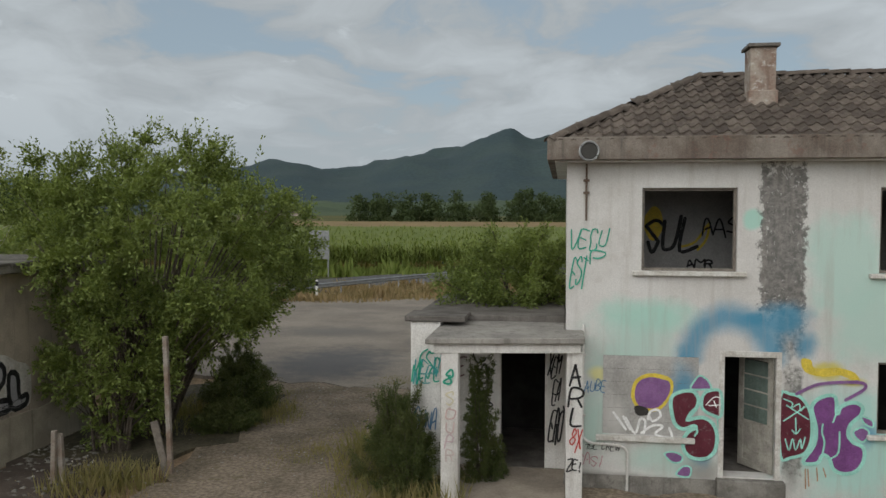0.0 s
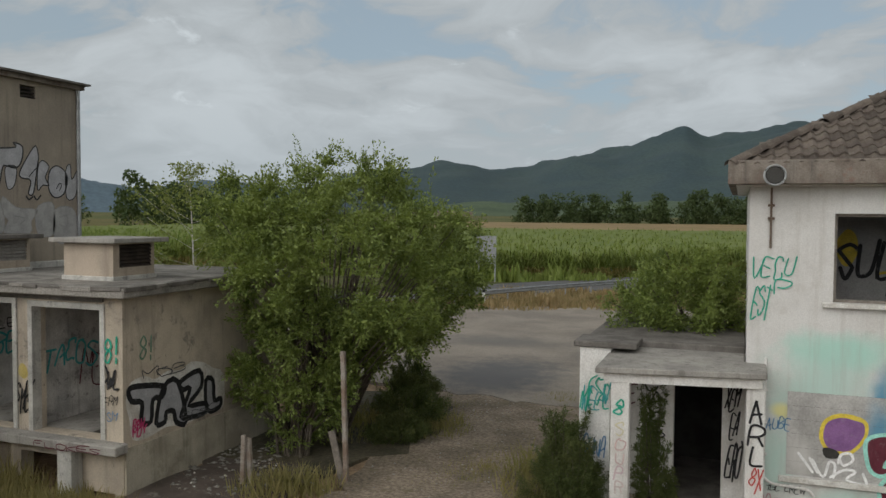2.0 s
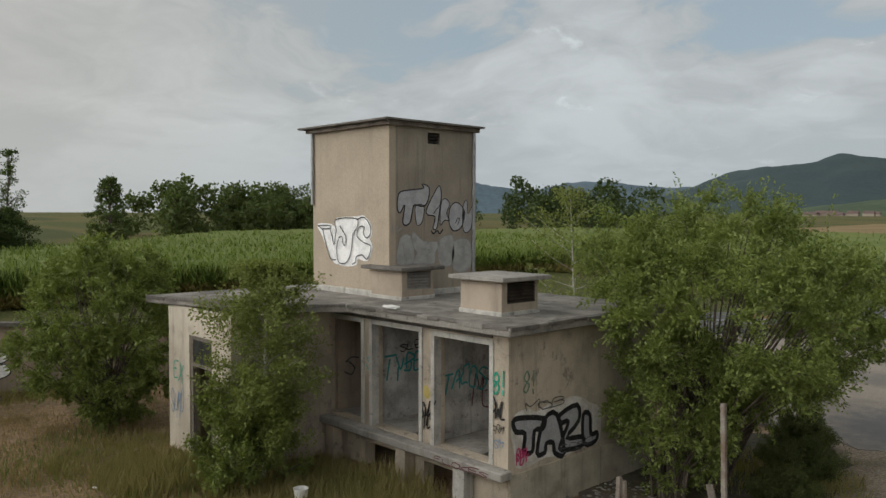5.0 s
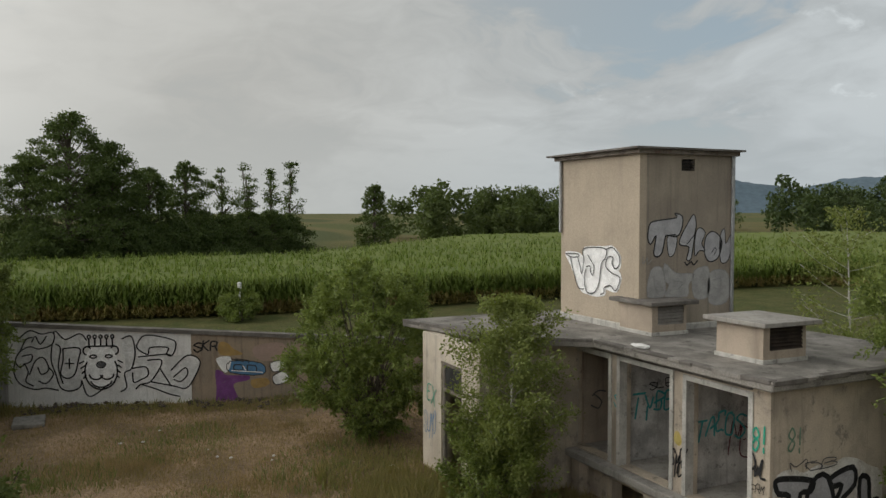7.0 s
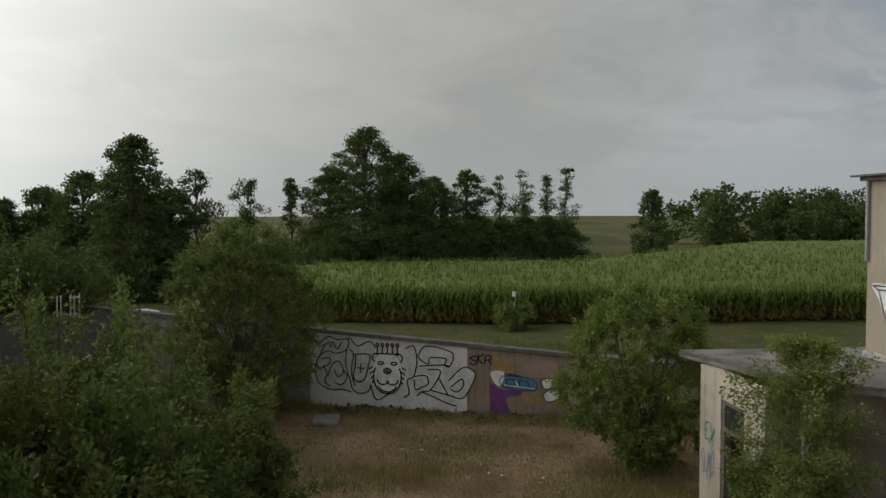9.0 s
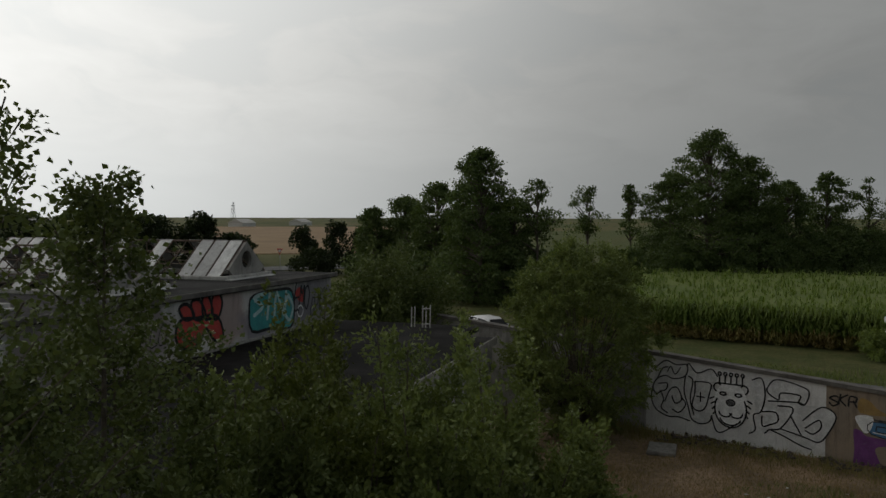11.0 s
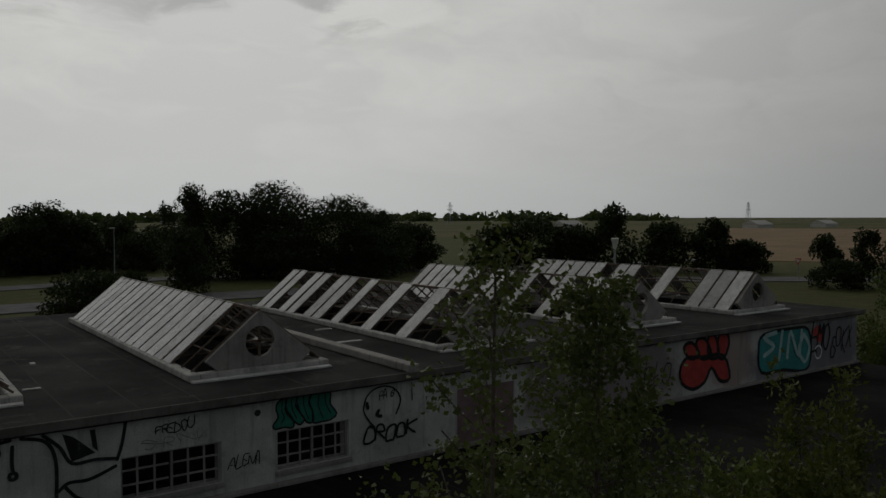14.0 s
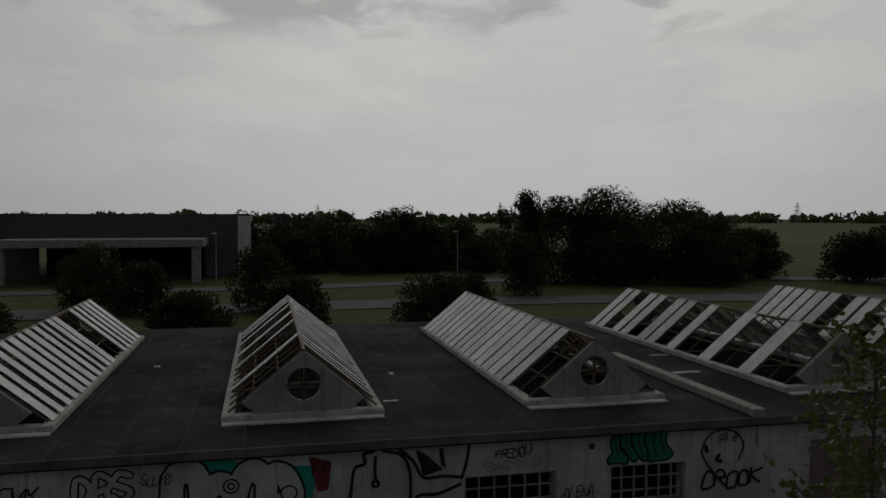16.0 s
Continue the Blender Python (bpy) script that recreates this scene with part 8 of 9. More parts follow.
tag(yard_wall, on_yard_wall, "MEMX", -3.4, 1.0, 1.7, 0.9, shadow_grey, 0.05, seed=103, jitter=0.2, label="grey scribbles")
# workshop, seen from the north: its letters run towards -x
shop_face = on_y(SY, 1)
bottle_green = paint("bottle_green_spray", (0.02, 0.19, 0.13))
filled(shop, shop_face, "-7.42,5.20 -7.58,5.25 -7.56,5.04 -7.61,4.94 -7.72,4.81 -7.71,4.69 -7.53,4.72 -7.36,4.71 -7.32,4.79 -7.42,4.92 -7.38,5.07", bottle_green, 0.007, "dark green letter", black_paint, 0.035)
filled(shop, shop_face, "-7.58,5.23 -7.80,5.27 -7.77,5.09 -7.86,4.94 -7.94,4.81 -7.85,4.72 -7.73,4.81 -7.66,4.93 -7.59,5.03", bottle_green, 0.007, "dark green letter", black_paint, 0.035)
filled(shop, shop_face, "-7.80,5.25 -8.07,5.25 -8.03,5.10 -8.11,4.94 -8.12,4.74 -8.00,4.74 -7.89,4.89 -7.83,5.02", bottle_green, 0.007, "dark green letter", black_paint, 0.035)
filled(shop, shop_face, "-8.09,5.25 -8.47,5.26 -8.48,5.03 -8.62,4.82 -8.48,4.72 -8.28,4.71 -8.12,4.72 -8.11,4.94 -8.05,5.09", bottle_green, 0.007, "dark green letter", black_paint, 0.035)
drawn(shop, shop_face, "-7.50,5.23 -7.48,5.05 -7.53,4.90 -7.45,4.79", black_paint, 0.02, "thin black fold line")
drawn(shop, shop_face, "-7.68,5.24 -7.69,5.04 -7.78,4.85", black_paint, 0.02, "thin black fold line")
drawn(shop, shop_face, "-7.92,5.25 -7.93,5.05 -8.02,4.81", black_paint, 0.02, "thin black fold line")
drawn(shop, shop_face, "-8.24,5.24 -8.22,5.02 -8.32,4.78", black_paint, 0.02, "thin black fold line")
drawn(shop, shop_face, "-8.36,5.25 -8.38,5.04 -8.48,4.85", black_paint, 0.02, "thin black fold line")
tag(shop, shop_face, "OROOK", -9.22, 4.13, 1.22, 0.30, black_paint, 0.045, seed=112, mirror=True, jitter=0.17, label="black tag")
paint_part("graffiti_tag", shop, black_paint, [arc([(-9.95, 4.62), (-10.06, 4.9), (-9.9, 5.14), (-9.6, 5.21), (-9.32, 5.1), (-9.2, 4.82), (-9.3, 4.6), (-9.45, 4.42)], 4)], shop_face, 0.032, "black outline of a head")
paint_part("graffiti_tag", shop, black_paint, [[(-9.28, 4.92), (-9.3, 4.82)], arc([(-9.55, 4.74), (-9.5, 4.66), (-9.6, 4.62)], 3)], shop_face, 0.07, "black eye")
paint_part("graffiti_tag", shop, black_paint, [[(-10.33, 5.2), (-10.34, 4.85)]], shop_face, 0.02, "black line")
tag(shop, shop_face, "PAHB", -9.56, 4.98, 0.36, 0.13, black_paint, 0.018, seed=113, mirror=True, label="small black tag")
tag(shop, shop_face, "FREDOU", -5.22, 4.98, 0.66, 0.15, black_paint, 0.022, seed=114, mirror=True, jitter=0.2, label="black tag")
tag(shop, shop_face, "SRNA", -5.0, 4.78, 1.2, 0.12, shadow_grey, 0.015, seed=127, mirror=True, jitter=0.3, label="faint grey tag")
tag(shop, shop_face, "ALENA", -6.48, 4.12, 0.60, 0.17, black_paint, 0.020, seed=115, mirror=True, jitter=0.3, label="black tag")
big = [arc(q_, 5) for q_ in ([(-2.66, 4.1), (-2.72, 4.6), (-2.78, 4.95), (-2.95, 5.02), (-2.93, 5.18), (-3.1, 5.22)], [(-3.25, 5.22), (-3.58, 5.12), (-3.72, 4.8), (-3.72, 4.2)], [(-3.13, 5.12), (-3.12, 4.9), (-3.13, 4.72)], [(-3.55, 5.22), (-3.78, 5.0), (-3.95, 4.72), (-4.3, 4.72), (-4.62, 4.68)], [(-4.76, 5.24), (-4.70, 4.9), (-4.62, 4.66)], [(-3.74, 4.3), (-3.9, 4.42), (-4.2, 4.42), (-4.6, 4.56)], [(-3.85, 4.36), (-4.05, 4.14), (-4.5, 3.95)])] + [loop_line(-3.13, 4.67, 0.05, 0.05)]
for pts in big:
    paint_part("graffiti_tag", shop, black_paint, [pts], shop_face, 0.055, "big black outline stroke")
for quad in ([(-3.82, 5.2), (-3.98, 5.13), (-4.3, 4.83), (-3.95, 4.74)], [(-4.22, 5.2), (-4.3, 5.2), (-4.34, 4.84), (-4.26, 4.92)]):
    bm = bmesh.new()
    bm.faces.new([bm.verts.new(shop_face(u, z, 0.012)) for u, z in quad])
    part("graffiti_patch", bm, black_paint, shop, "black wedge")
bm = bmesh.new()
bm.faces.new([bm.verts.new(shop_face(u, z, 0.008)) for u, z in ((-2.02, 5.2), (-2.40, 5.1), (-2.34, 4.62), (-2.16, 4.60))])
part("graffiti_patch", bm, paint("dark_red_spray", (0.20, 0.03, 0.04)), shop, "dark red panel")
tag(shop, shop_face, "EHE", -2.08, 4.86, 0.26, 0.2, black_paint, 0.016, seed=128, mirror=True, label="thin black tag")
blob(shop, shop_face, -0.62, 4.86, 0.55, 0.40, green_paint, 12, 0.003, 0.2, "green spray ground")
blob(shop, shop_face, -1.85, 4.72, 0.30, 0.45, green_paint, 14, 0.003, 0.25, "green spray ground")
piece(shop, shop_face, "OSCB", 0.12, 4.05, 2.0, 0.98, shop_plaster, black_paint, 0.34, 0.04, 0.0, 0.12, 116, True, "pale bubble letters with black outline")
paint_part("graffiti_tag", shop, black_paint, [loop_line(-0.78, 4.80, 0.12, 0.11), loop_line(-0.78, 4.80, 0.05, 0.05), loop_line(-1.7, 4.62, 0.13, 0.12)], shop_face, 0.03, "black rings")
tag(shop, shop_face, "SLUMB", 0.60, 4.92, 0.46, 0.15, black_paint, 0.016, seed=129, mirror=True, label="black tag")
piece(shop, shop_face, "DBS", 1.58, 4.66, 0.85, 0.44, shop_plaster, black_paint, 0.085, 0.028, 0.05, 0.1, 117, True, "grey outlined letters")
tag(shop, shop_face, "DEMY", 2.85, 4.75, 0.75, 0.3, black_paint, 0.03, seed=118, mirror=True, jitter=0.2, label="black tags")
pale_teal = paint("pale_teal_spray", (0.42, 0.60, 0.60))
RED_SHAPES = ["-18.94,4.46 -19.21,4.75 -19.87,4.71 -20.85,4.66 -21.17,3.99 -20.71,3.96 -20.31,4.37 -20.02,4.02 -19.52,3.87 -19.03,4.09", "-19.09,5.05 -19.44,5.15 -19.77,4.79 -19.35,4.72", "-19.62,5.16 -20.00,5.21 -20.30,4.73 -19.82,4.68", "-20.15,5.26 -20.44,5.29 -20.65,4.69 -20.20,4.67", "-20.64,5.27 -20.94,5.32 -21.12,5.02 -20.90,4.59 -20.60,4.68"]
for text in RED_SHAPES:
    filled(shop, shop_face, text, red_paint, 0.008, "red painted bubble letter", black_paint, 0.10)
filled(shop, shop_face, "-22.58,4.69 -22.85,5.07 -24.47,5.13 -25.26,5.01 -25.44,4.26 -25.13,3.75 -23.89,3.90 -22.73,3.95", teal_paint, 0.006, "teal painted field", black_paint, 0.10)
drawn(shop, shop_face, "-23.45,5.08 -22.82,4.98 -23.34,4.67 -22.83,4.44", pale_teal, 0.13, "pale teal letter")
drawn(shop, shop_face, "-23.78,5.08 -23.62,4.26", pale_teal, 0.13, "pale teal letter")
drawn(shop, shop_face, "-24.06,4.27 -24.23,5.04 -24.68,4.25 -24.85,5.02", pale_teal, 0.13, "pale teal letter")
drawn(shop, shop_face, "-24.98,4.90 -25.31,4.47 -25.06,4.03 -24.70,4.43 -24.98,4.90", pale_teal, 0.13, "pale teal letter")
blob(shop, shop_face, -25.9, 4.82, 0.34, 0.26, red_paint, 19, 0.004, 0.2, "red painted patch")
tag(shop, shop_face, "EMO", -25.4, 4.3, 1.1, 0.85, black_paint, 0.07, seed=122, mirror=True, jitter=0.2, label="dark scribbles")
paint_part("graffiti_tag", shop, white_paint, [loop_line(-25.85, 4.25, 0.2, 0.2)], shop_face, 0.05, "white ring")
tag(shop, shop_face, "GOKX", -26.6, 4.2, 1.3, 0.7, black_paint, 0.05, seed=123, mirror=True, jitter=0.2, label="dark scribbles")
tag(shop, shop_face, "NELO", -17.2, 4.2, 1.3, 0.6, black_paint, 0.03, seed=124, mirror=True, jitter=0.2, label="dark tag")
# flat near-black disc, painted dark in place of a real opening
paint_part("vent_hole", shop, dark_void, [[(-7.02, 5.06), (-7.03, 5.06)]], shop_face, 0.12, "small round vent hole")
tag(lowb, on_y(-7.9, 1), "REMI", -26.2, 2.95, 1.5, 0.40, low_plaster, 0.07, seed=125, mirror=True, label="pale tag")
tag(lowb, on_y(-6.45, 1), "MEX", -24.9, 2.5, 0.9, 0.4, black_paint, 0.05, seed=126, mirror=True, label="dark tag")


# ---- small things in the yard ----
post_cement = surface("rust_stained_post_cement", (0.34, 0.31, 0.275), (0.22, 0.16, 0.125), 3.0, 0.92, 0.4, spots=0.4, spot_col=(0.14, 0.09, 0.07))


def fence_post(x, y, h, lean, label):
    t = thing("fence_post", label, "post", "old concrete fence posts", "", (x, y, -0.05))
    bm = slab(bmesh.new(), -0.042, 0.042, -0.04, 0.04, 0, h, 0.008)
    bmesh.ops.transform(bm, matrix=Matrix.Rotation(lean, 4, "Y"), verts=bm.verts)
    part("shaft", bm, post_cement, t)


fence_post(-6.72, 12.85, 2.45, -0.03, "tall leaning pale concrete fence post")
fence_post(-8.40, 12.05, 0.95, 0.04, "short pale concrete fence post in the grass")
fence_post(-8.27, 12.12, 0.88, -0.05, "short pale concrete fence post in the grass")
panel = thing("leaning_slab", "narrow weathered board leaning by the tall fence post", "panel", "", "", (-6.85, 13.0, -0.05))
bm = box(-0.10, 0.04, -0.02, 0.015, 0, 0.95, 0.005)
bmesh.ops.transform(bm, matrix=Matrix.Rotation(-0.24, 4, "Y"), verts=bm.verts)
part("slab_sheet", bm, old_wood, panel)

bucket = thing("bucket", "white plastic bucket lying in the dry grass", "bucket", "", "", (-13.3, 8.45, -0.02))
bm = bmesh.new()
prof = [(0.115, 0.0), (0.14, 0.27), (0.15, 0.27), (0.15, 0.29), (0.135, 0.29), (0.11, 0.02)]
rings = [[bm.verts.new((r * math.cos(a), r * math.sin(a), z)) for a in [i * math.pi / 10 for i in range(20)]] for r, z in prof]
for a, b in zip(rings, rings[1:]):
    for i in range(20):
        bm.faces.new((a[i], a[(i + 1) % 20], b[(i + 1) % 20], b[i]))
bm.faces.new(rings[0][::-1]), bm.faces.new(rings[-1][::-1])
part("pail", bm, white_plastic, bucket)
bm = tube(bmesh.new(), [(0.145 * math.cos(a), 0.145 * math.sin(a) * 0.6, 0.27 - 0.12 * math.sin(a)) for a in [i * math.pi / 8 for i in range(9)]], 0.005, 5)
part("bail", bm, grey_steel, bucket)


def stones(name, label, spots, n, s0, s1, mat, seed):
    rng = np.random.default_rng(seed)
    base = np.array([(1, 0, 0), (-1, 0, 0), (0, 1, 0), (0, -1, 0), (0, 0, 1), (0, 0, -1)], float)
    tri = np.array([(0, 2, 4), (2, 1, 4), (1, 3, 4), (3, 0, 4), (2, 0, 5), (1, 2, 5), (3, 1, 5), (0, 3, 5)])
    V, F = [], []
    for i in range(n):
        x, y, r = spots[rng.integers(0, len(spots))]
        a, d = rng.uniform(0, 6.283), r * math.sqrt(rng.uniform())
        s = rng.uniform(s0, s1) * np.array([1, rng.uniform(0.5, 1), rng.uniform(0.25, 0.6)])
        p = base * s * rng.uniform(0.7, 1.3, (6, 1))
        c, q = math.cos(a), math.sin(a)
        p = p @ np.array([[c, q, 0], [-q, c, 0], [0, 0, 1]]) + np.array([x + d * math.cos(a * 3), y + d * math.sin(a * 3), 0.01])
        F.append(tri + 6 * i), V.append(p)
    tagged(array_mesh(name, np.concatenate(V), np.concatenate(F), mat, None, "stuff", label), "", "rubble")


stones("rubble", "broken pale plaster and stones beside the block", [(-8.9, 12.4, 1.1), (-9.3, 13.6, 0.7), (-10.5, 9.4, 1.2)], 40, 0.02, 0.07, white_wood, 5)
stones("rubble", "dark broken masonry in the dirt beside the block", [(-8.9, 12.4, 1.1), (-9.3, 13.6, 0.7)], 170, 0.03, 0.10, plinth_cement, 9)
stones("gravel", "loose gravel on the dirt track", [(-4.5, 16.5, 3.5), (-4, 12, 3.5), (-6, 20, 2.5), (0, 10, 3)], 900, 0.01, 0.045, concrete, 6)
stones("litter", "white scraps of rubbish in the dry yard", [(-17, 1, 5), (-20, 5, 3), (-24, 3.5, 2.5), (-13, 6, 3)], 26, 0.03, 0.09, white_plastic, 7)
stones("rubble", "dark rubble heap along the yard wall foot", [(-28.0, 4.6, 1.0), (-27.4, 6.2, 1.0), (-29.3, -0.5, 1.0), (-28.6, 2.0, 1.0), (-29.0, 0.8, 0.9)], 190, 0.05, 0.17, rubble_dirt, 8)
slab_t = thing("paving_slab", "stained broken slab lying by the yard wall", "slab")
part("slab_sheet", box(-28.2, -27.0, -1.6, -0.7, -0.05, 0.08, 0.02), plinth_cement, slab_t)

# ---- road furniture ----
rail = thing("guard_rail", "galvanised steel guard rail along the road bend", "guard rail")
rail_line = arc([(-33.2, 12.5), (-24.8, 25.5), (-14.2, 40.0), (-10.5, 46.5), (-7.0, 52.3), (0.6, 62.5), (12, 76)], 5)
bm = bmesh.new()
prof = [(0.0, 0.45), (0.05, 0.50), (0.0, 0.56), (0.0, 0.60), (0.05, 0.66), (0.0, 0.72)]
rows = []
for x, y in rail_line:
    rows.append([bm.verts.new((x + d, y - d * 0.6, z + 0.08)) for d, z in prof])
for a, b in zip(rows, rows[1:]):
    for k in range(len(prof) - 1):
        bm.faces.new((a[k], b[k], b[k + 1], a[k + 1]))
part("beam", bm, grey_steel, rail)
for x, y in rail_line[::2]:
    part("post", box(x - 0.12, x - 0.04, y - 0.04, y + 0.04, -0.1, 0.74), grey_steel, rail)


def road_sign(base, w, h, z0, mat, label, posts, round_=False, yaw=0.0):
    t = thing("road_sign", label, "sign", "", "", base)
    t.rotation_euler = (0, 0, radians(yaw))
    for x in posts:
        part("post", tube(bmesh.new(), [(x, 0, -0.1), (x, 0, z0 + h * 0.95)], 0.05), grey_steel, t)
    bm = tube(bmesh.new(), [(0, -0.05, z0 + h / 2), (0, -0.08, z0 + h / 2)], w / 2, 24) if round_ else box(-w / 2, w / 2, -0.10, -0.06, z0, z0 + h, 0.01)
    part("panel", bm, mat, t)
    return t


sign = road_sign((-17.9, 57.2, 0), 2.2, 2.1, 1.25, grey_steel, "large grey sign board seen from behind", (-0.9, 0.9), yaw=-30)
for k in range(5):
    part("rib", box(-1.08, 1.08, -0.13, -0.101, 1.42 + 0.4 * k, 1.47 + 0.4 * k), grey_steel, sign)
blue = road_sign((-9.7, 64.5, 0), 0.75, 0.75, 0.55, blue_paint, "round blue sign with a white arrow", (0.0,), True)
part("arrow", box(-0.18, 0.18, -0.10, -0.083, 0.85, 0.98), white_paint, blue)
bm = bmesh.new()
bm.faces.new([bm.verts.new(p) for p in ((-0.3, -0.09, 0.7), (0.0, -0.09, 0.62), (-0.02, -0.09, 0.95))])
part("arrow_head", bm, white_paint, blue)
mark = thing("delineator_post", "white roadside marker post with a black band", "post", "", "", (-13.0, 41.0, 0))
part("shaft", box(-0.06, 0.06, -0.05, 0.05, -0.1, 0.7, 0.01), white_plastic, mark)
part("band", box(-0.065, 0.065, -0.055, 0.055, 0.72, 0.95, 0.01), black_paint, mark)
part("cap", box(-0.06, 0.06, -0.05, 0.05, 0.95, 1.05, 0.01), white_plastic, mark)
pole = thing("marker_pole", "white marker pole at the rim of the maize", "post", "", "", (-50.2, 9.6, 0))
part("shaft", tube(bmesh.new(), [(0, 0, -0.1), (0.05, 0, 2.1)], 0.06, 8), white_plastic, pole)
part("cap", tube(bmesh.new(), [(0.03, 0, 1.5), (0.05, 0, 2.15)], 0.12, 8), white_plastic, pole)
giveway = thing("road_sign", "triangular give-way sign at the junction", "sign", "", "", (-101, -57.4, 0))
part("post", tube(bmesh.new(), [(0, 0, -0.1), (0, 0, 2.6)], 0.04), grey_steel, giveway)
bm = bmesh.new()
tri = [[bm.verts.new((0.05 + dx, y * 0.9, 2.55 + z)) for y, z in ((-0.5, 0.45), (0.5, 0.45), (0, -0.42))] for dx in (0, 0.04)]
bm.faces.new(tri[0]), bm.faces.new(tri[1][::-1])
for i in range(3):
    bm.faces.new((tri[0][i - 1], tri[0][i], tri[1][i], tri[1][i - 1]))
part("panel", bm, red_paint, giveway)
bm = bmesh.new()
bm.faces.new([bm.verts.new((0.096, y * 0.55, 2.6 + z * 0.55)) for y, z in ((-0.5, 0.45), (0.5, 0.45), (0, -0.42))])
part("panel_face", bm, white_paint, giveway)


frame_t = thing("roof_rail", "small pale rail frame standing on the black roof", "rail", "", "", (-27.4, -9.45, LZ - 0.003))
for y, h in ((-0.36, 0.72), (-0.24, 0.74), (0.06, 0.78), (0.18, 0.74), (0.34, 0.80)):
    part("post", tube(bmesh.new(), [(0, y, 0), (0.02, y + 0.02, h)], 0.022, 6), white_wood, frame_t)
for z in (0.12, 0.66):
    part("bar", tube(bmesh.new(), [(0.02, 0.04, z), (0.02, 0.36, z + 0.03)], 0.02, 6), white_wood, frame_t)

# ---- white car parked beyond the low building ----
car = thing("car", "small white three-door hatchback parked behind the low building", "car", "", "", (-48.2, -12.4, 0.0))
car.rotation_euler = (0, 0, radians(52))
car_white = surface("white_car_paint", (0.80, 0.80, 0.80), (0.76, 0.76, 0.76), 1.0, 0.3, 0.0)
car_glass = surface("dark_car_glass", (0.025, 0.028, 0.03), (0.02, 0.022, 0.025), 2.0, 0.12, 0.0)
tyre_mat = surface("black_tyre_rubber", (0.022, 0.022, 0.022), (0.03, 0.03, 0.03), 5.0, 0.85, 0.1)


def car_shell(sections):
    """A closed body lofted through cross sections: x, half width below, half width above, floor, shoulder, top."""
    bm = bmesh.new()
    rings = [[bm.verts.new((x, y, z)) for y, z in ((-a, f), (-a * 1.03, (f + s_) / 2), (-a, s_), (-b, t_), (0, t_ + 0.02), (b, t_), (a, s_), (a * 1.03, (f + s_) / 2), (a, f))] for x, a, b, f, s_, t_ in sections]
    for p_, q_ in zip(rings, rings[1:]):
        for k in range(9):
            bm.faces.new((p_[k], p_[(k + 1) % 9], q_[(k + 1) % 9], q_[k]))
    bm.faces.new(rings[0][::-1]), bm.faces.new(rings[-1])
    bmesh.ops.recalc_face_normals(bm, faces=bm.faces)
    bmesh.ops.bevel(bm, geom=list(bm.edges), offset=0.02, segments=2, affect="EDGES")
    for f_ in bm.faces:
        f_.smooth = True
    return bm


part("body", car_shell([(-1.86, 0.68, 0.62, 0.34, 0.74, 0.86), (-1.72, 0.78, 0.70, 0.24, 0.84, 0.94), (-0.6, 0.81, 0.74, 0.22, 0.86, 0.95), (0.75, 0.81, 0.74, 0.22, 0.84, 0.93), (1.55, 0.78, 0.66, 0.24, 0.70, 0.80), (1.84, 0.64, 0.52, 0.32, 0.60, 0.66)]), car_white, car, "white painted body")
cabin = part("cabin", car_shell([(-1.70, 0.70, 0.62, 0.90, 1.02, 1.08), (-1.42, 0.70, 0.56, 0.92, 1.10, 1.38), (-0.9, 0.70, 0.56, 0.92, 1.12, 1.45), (0.1, 0.70, 0.55, 0.92, 1.12, 1.43), (0.45, 0.70, 0.56, 0.92, 1.08, 1.32), (1.05, 0.68, 0.60, 0.90, 0.92, 0.94)]), car_white, car)
for s_ in (-1, 1):
    for x0, x1, top0, top1 in ((-1.38, -0.62, 1.30, 1.36), (-0.52, 0.72, 1.36, 1.06)):
        bm = bmesh.new()
        a_ = [bm.verts.new((x, s_ * y, z)) for x, y, z in ((x0, 0.735, 0.99), (x1, 0.735, 0.97), (x1 - (0.36 if x1 > 0 else 0), 0.60 if x1 < 0 else 0.64, 1.36 if x1 < 0 else 1.30), (x0, 0.605, 1.36))]
        bm.faces.new(a_)
        bmesh.ops.solidify(bm, geom=list(bm.faces), thickness=0.012)
        part("side_window", bm, car_glass, car, "dark side window")
    part("wing_mirror", box(0.55, 0.70, s_ * 0.86 - 0.07, s_ * 0.86 + 0.07, 0.96, 1.08, 0.02), car_white, car)
    part("headlight", box(1.62, 1.80, s_ * 0.56 - 0.14, s_ * 0.56 + 0.14, 0.60, 0.74, 0.03), grey_steel, car, "clear headlight")
    for x in (-1.18, 1.16):
        wheel = part("wheel", tube(bmesh.new(), [(x, s_ * 0.62, 0.29), (x, s_ * 0.66, 0.29), (x, s_ * 0.80, 0.29), (x, s_ * 0.82, 0.29)], [0.25, 0.29, 0.29, 0.25], 20), tyre_mat, car, "black tyre")
        part("rim", tube(bmesh.new(), [(x, s_ * 0.815, 0.29), (x, s_ * 0.828, 0.29)], [0.19, 0.17], 16), grey_steel, wheel, "grey steel rim")
bm = bmesh.new()
bm.faces.new([bm.verts.new(q_) for q_ in ((1.10, -0.60, 0.965), (1.10, 0.60, 0.965), (0.47, 0.50, 1.345), (0.47, -0.50, 1.345))])
bmesh.ops.solidify(bm, geom=list(bm.faces), thickness=0.012)
part("windscreen", bm, car_glass, car, "dark windscreen")
part("bumper", box(1.74, 1.90, -0.62, 0.62, 0.30, 0.48, 0.03), car_white, car)

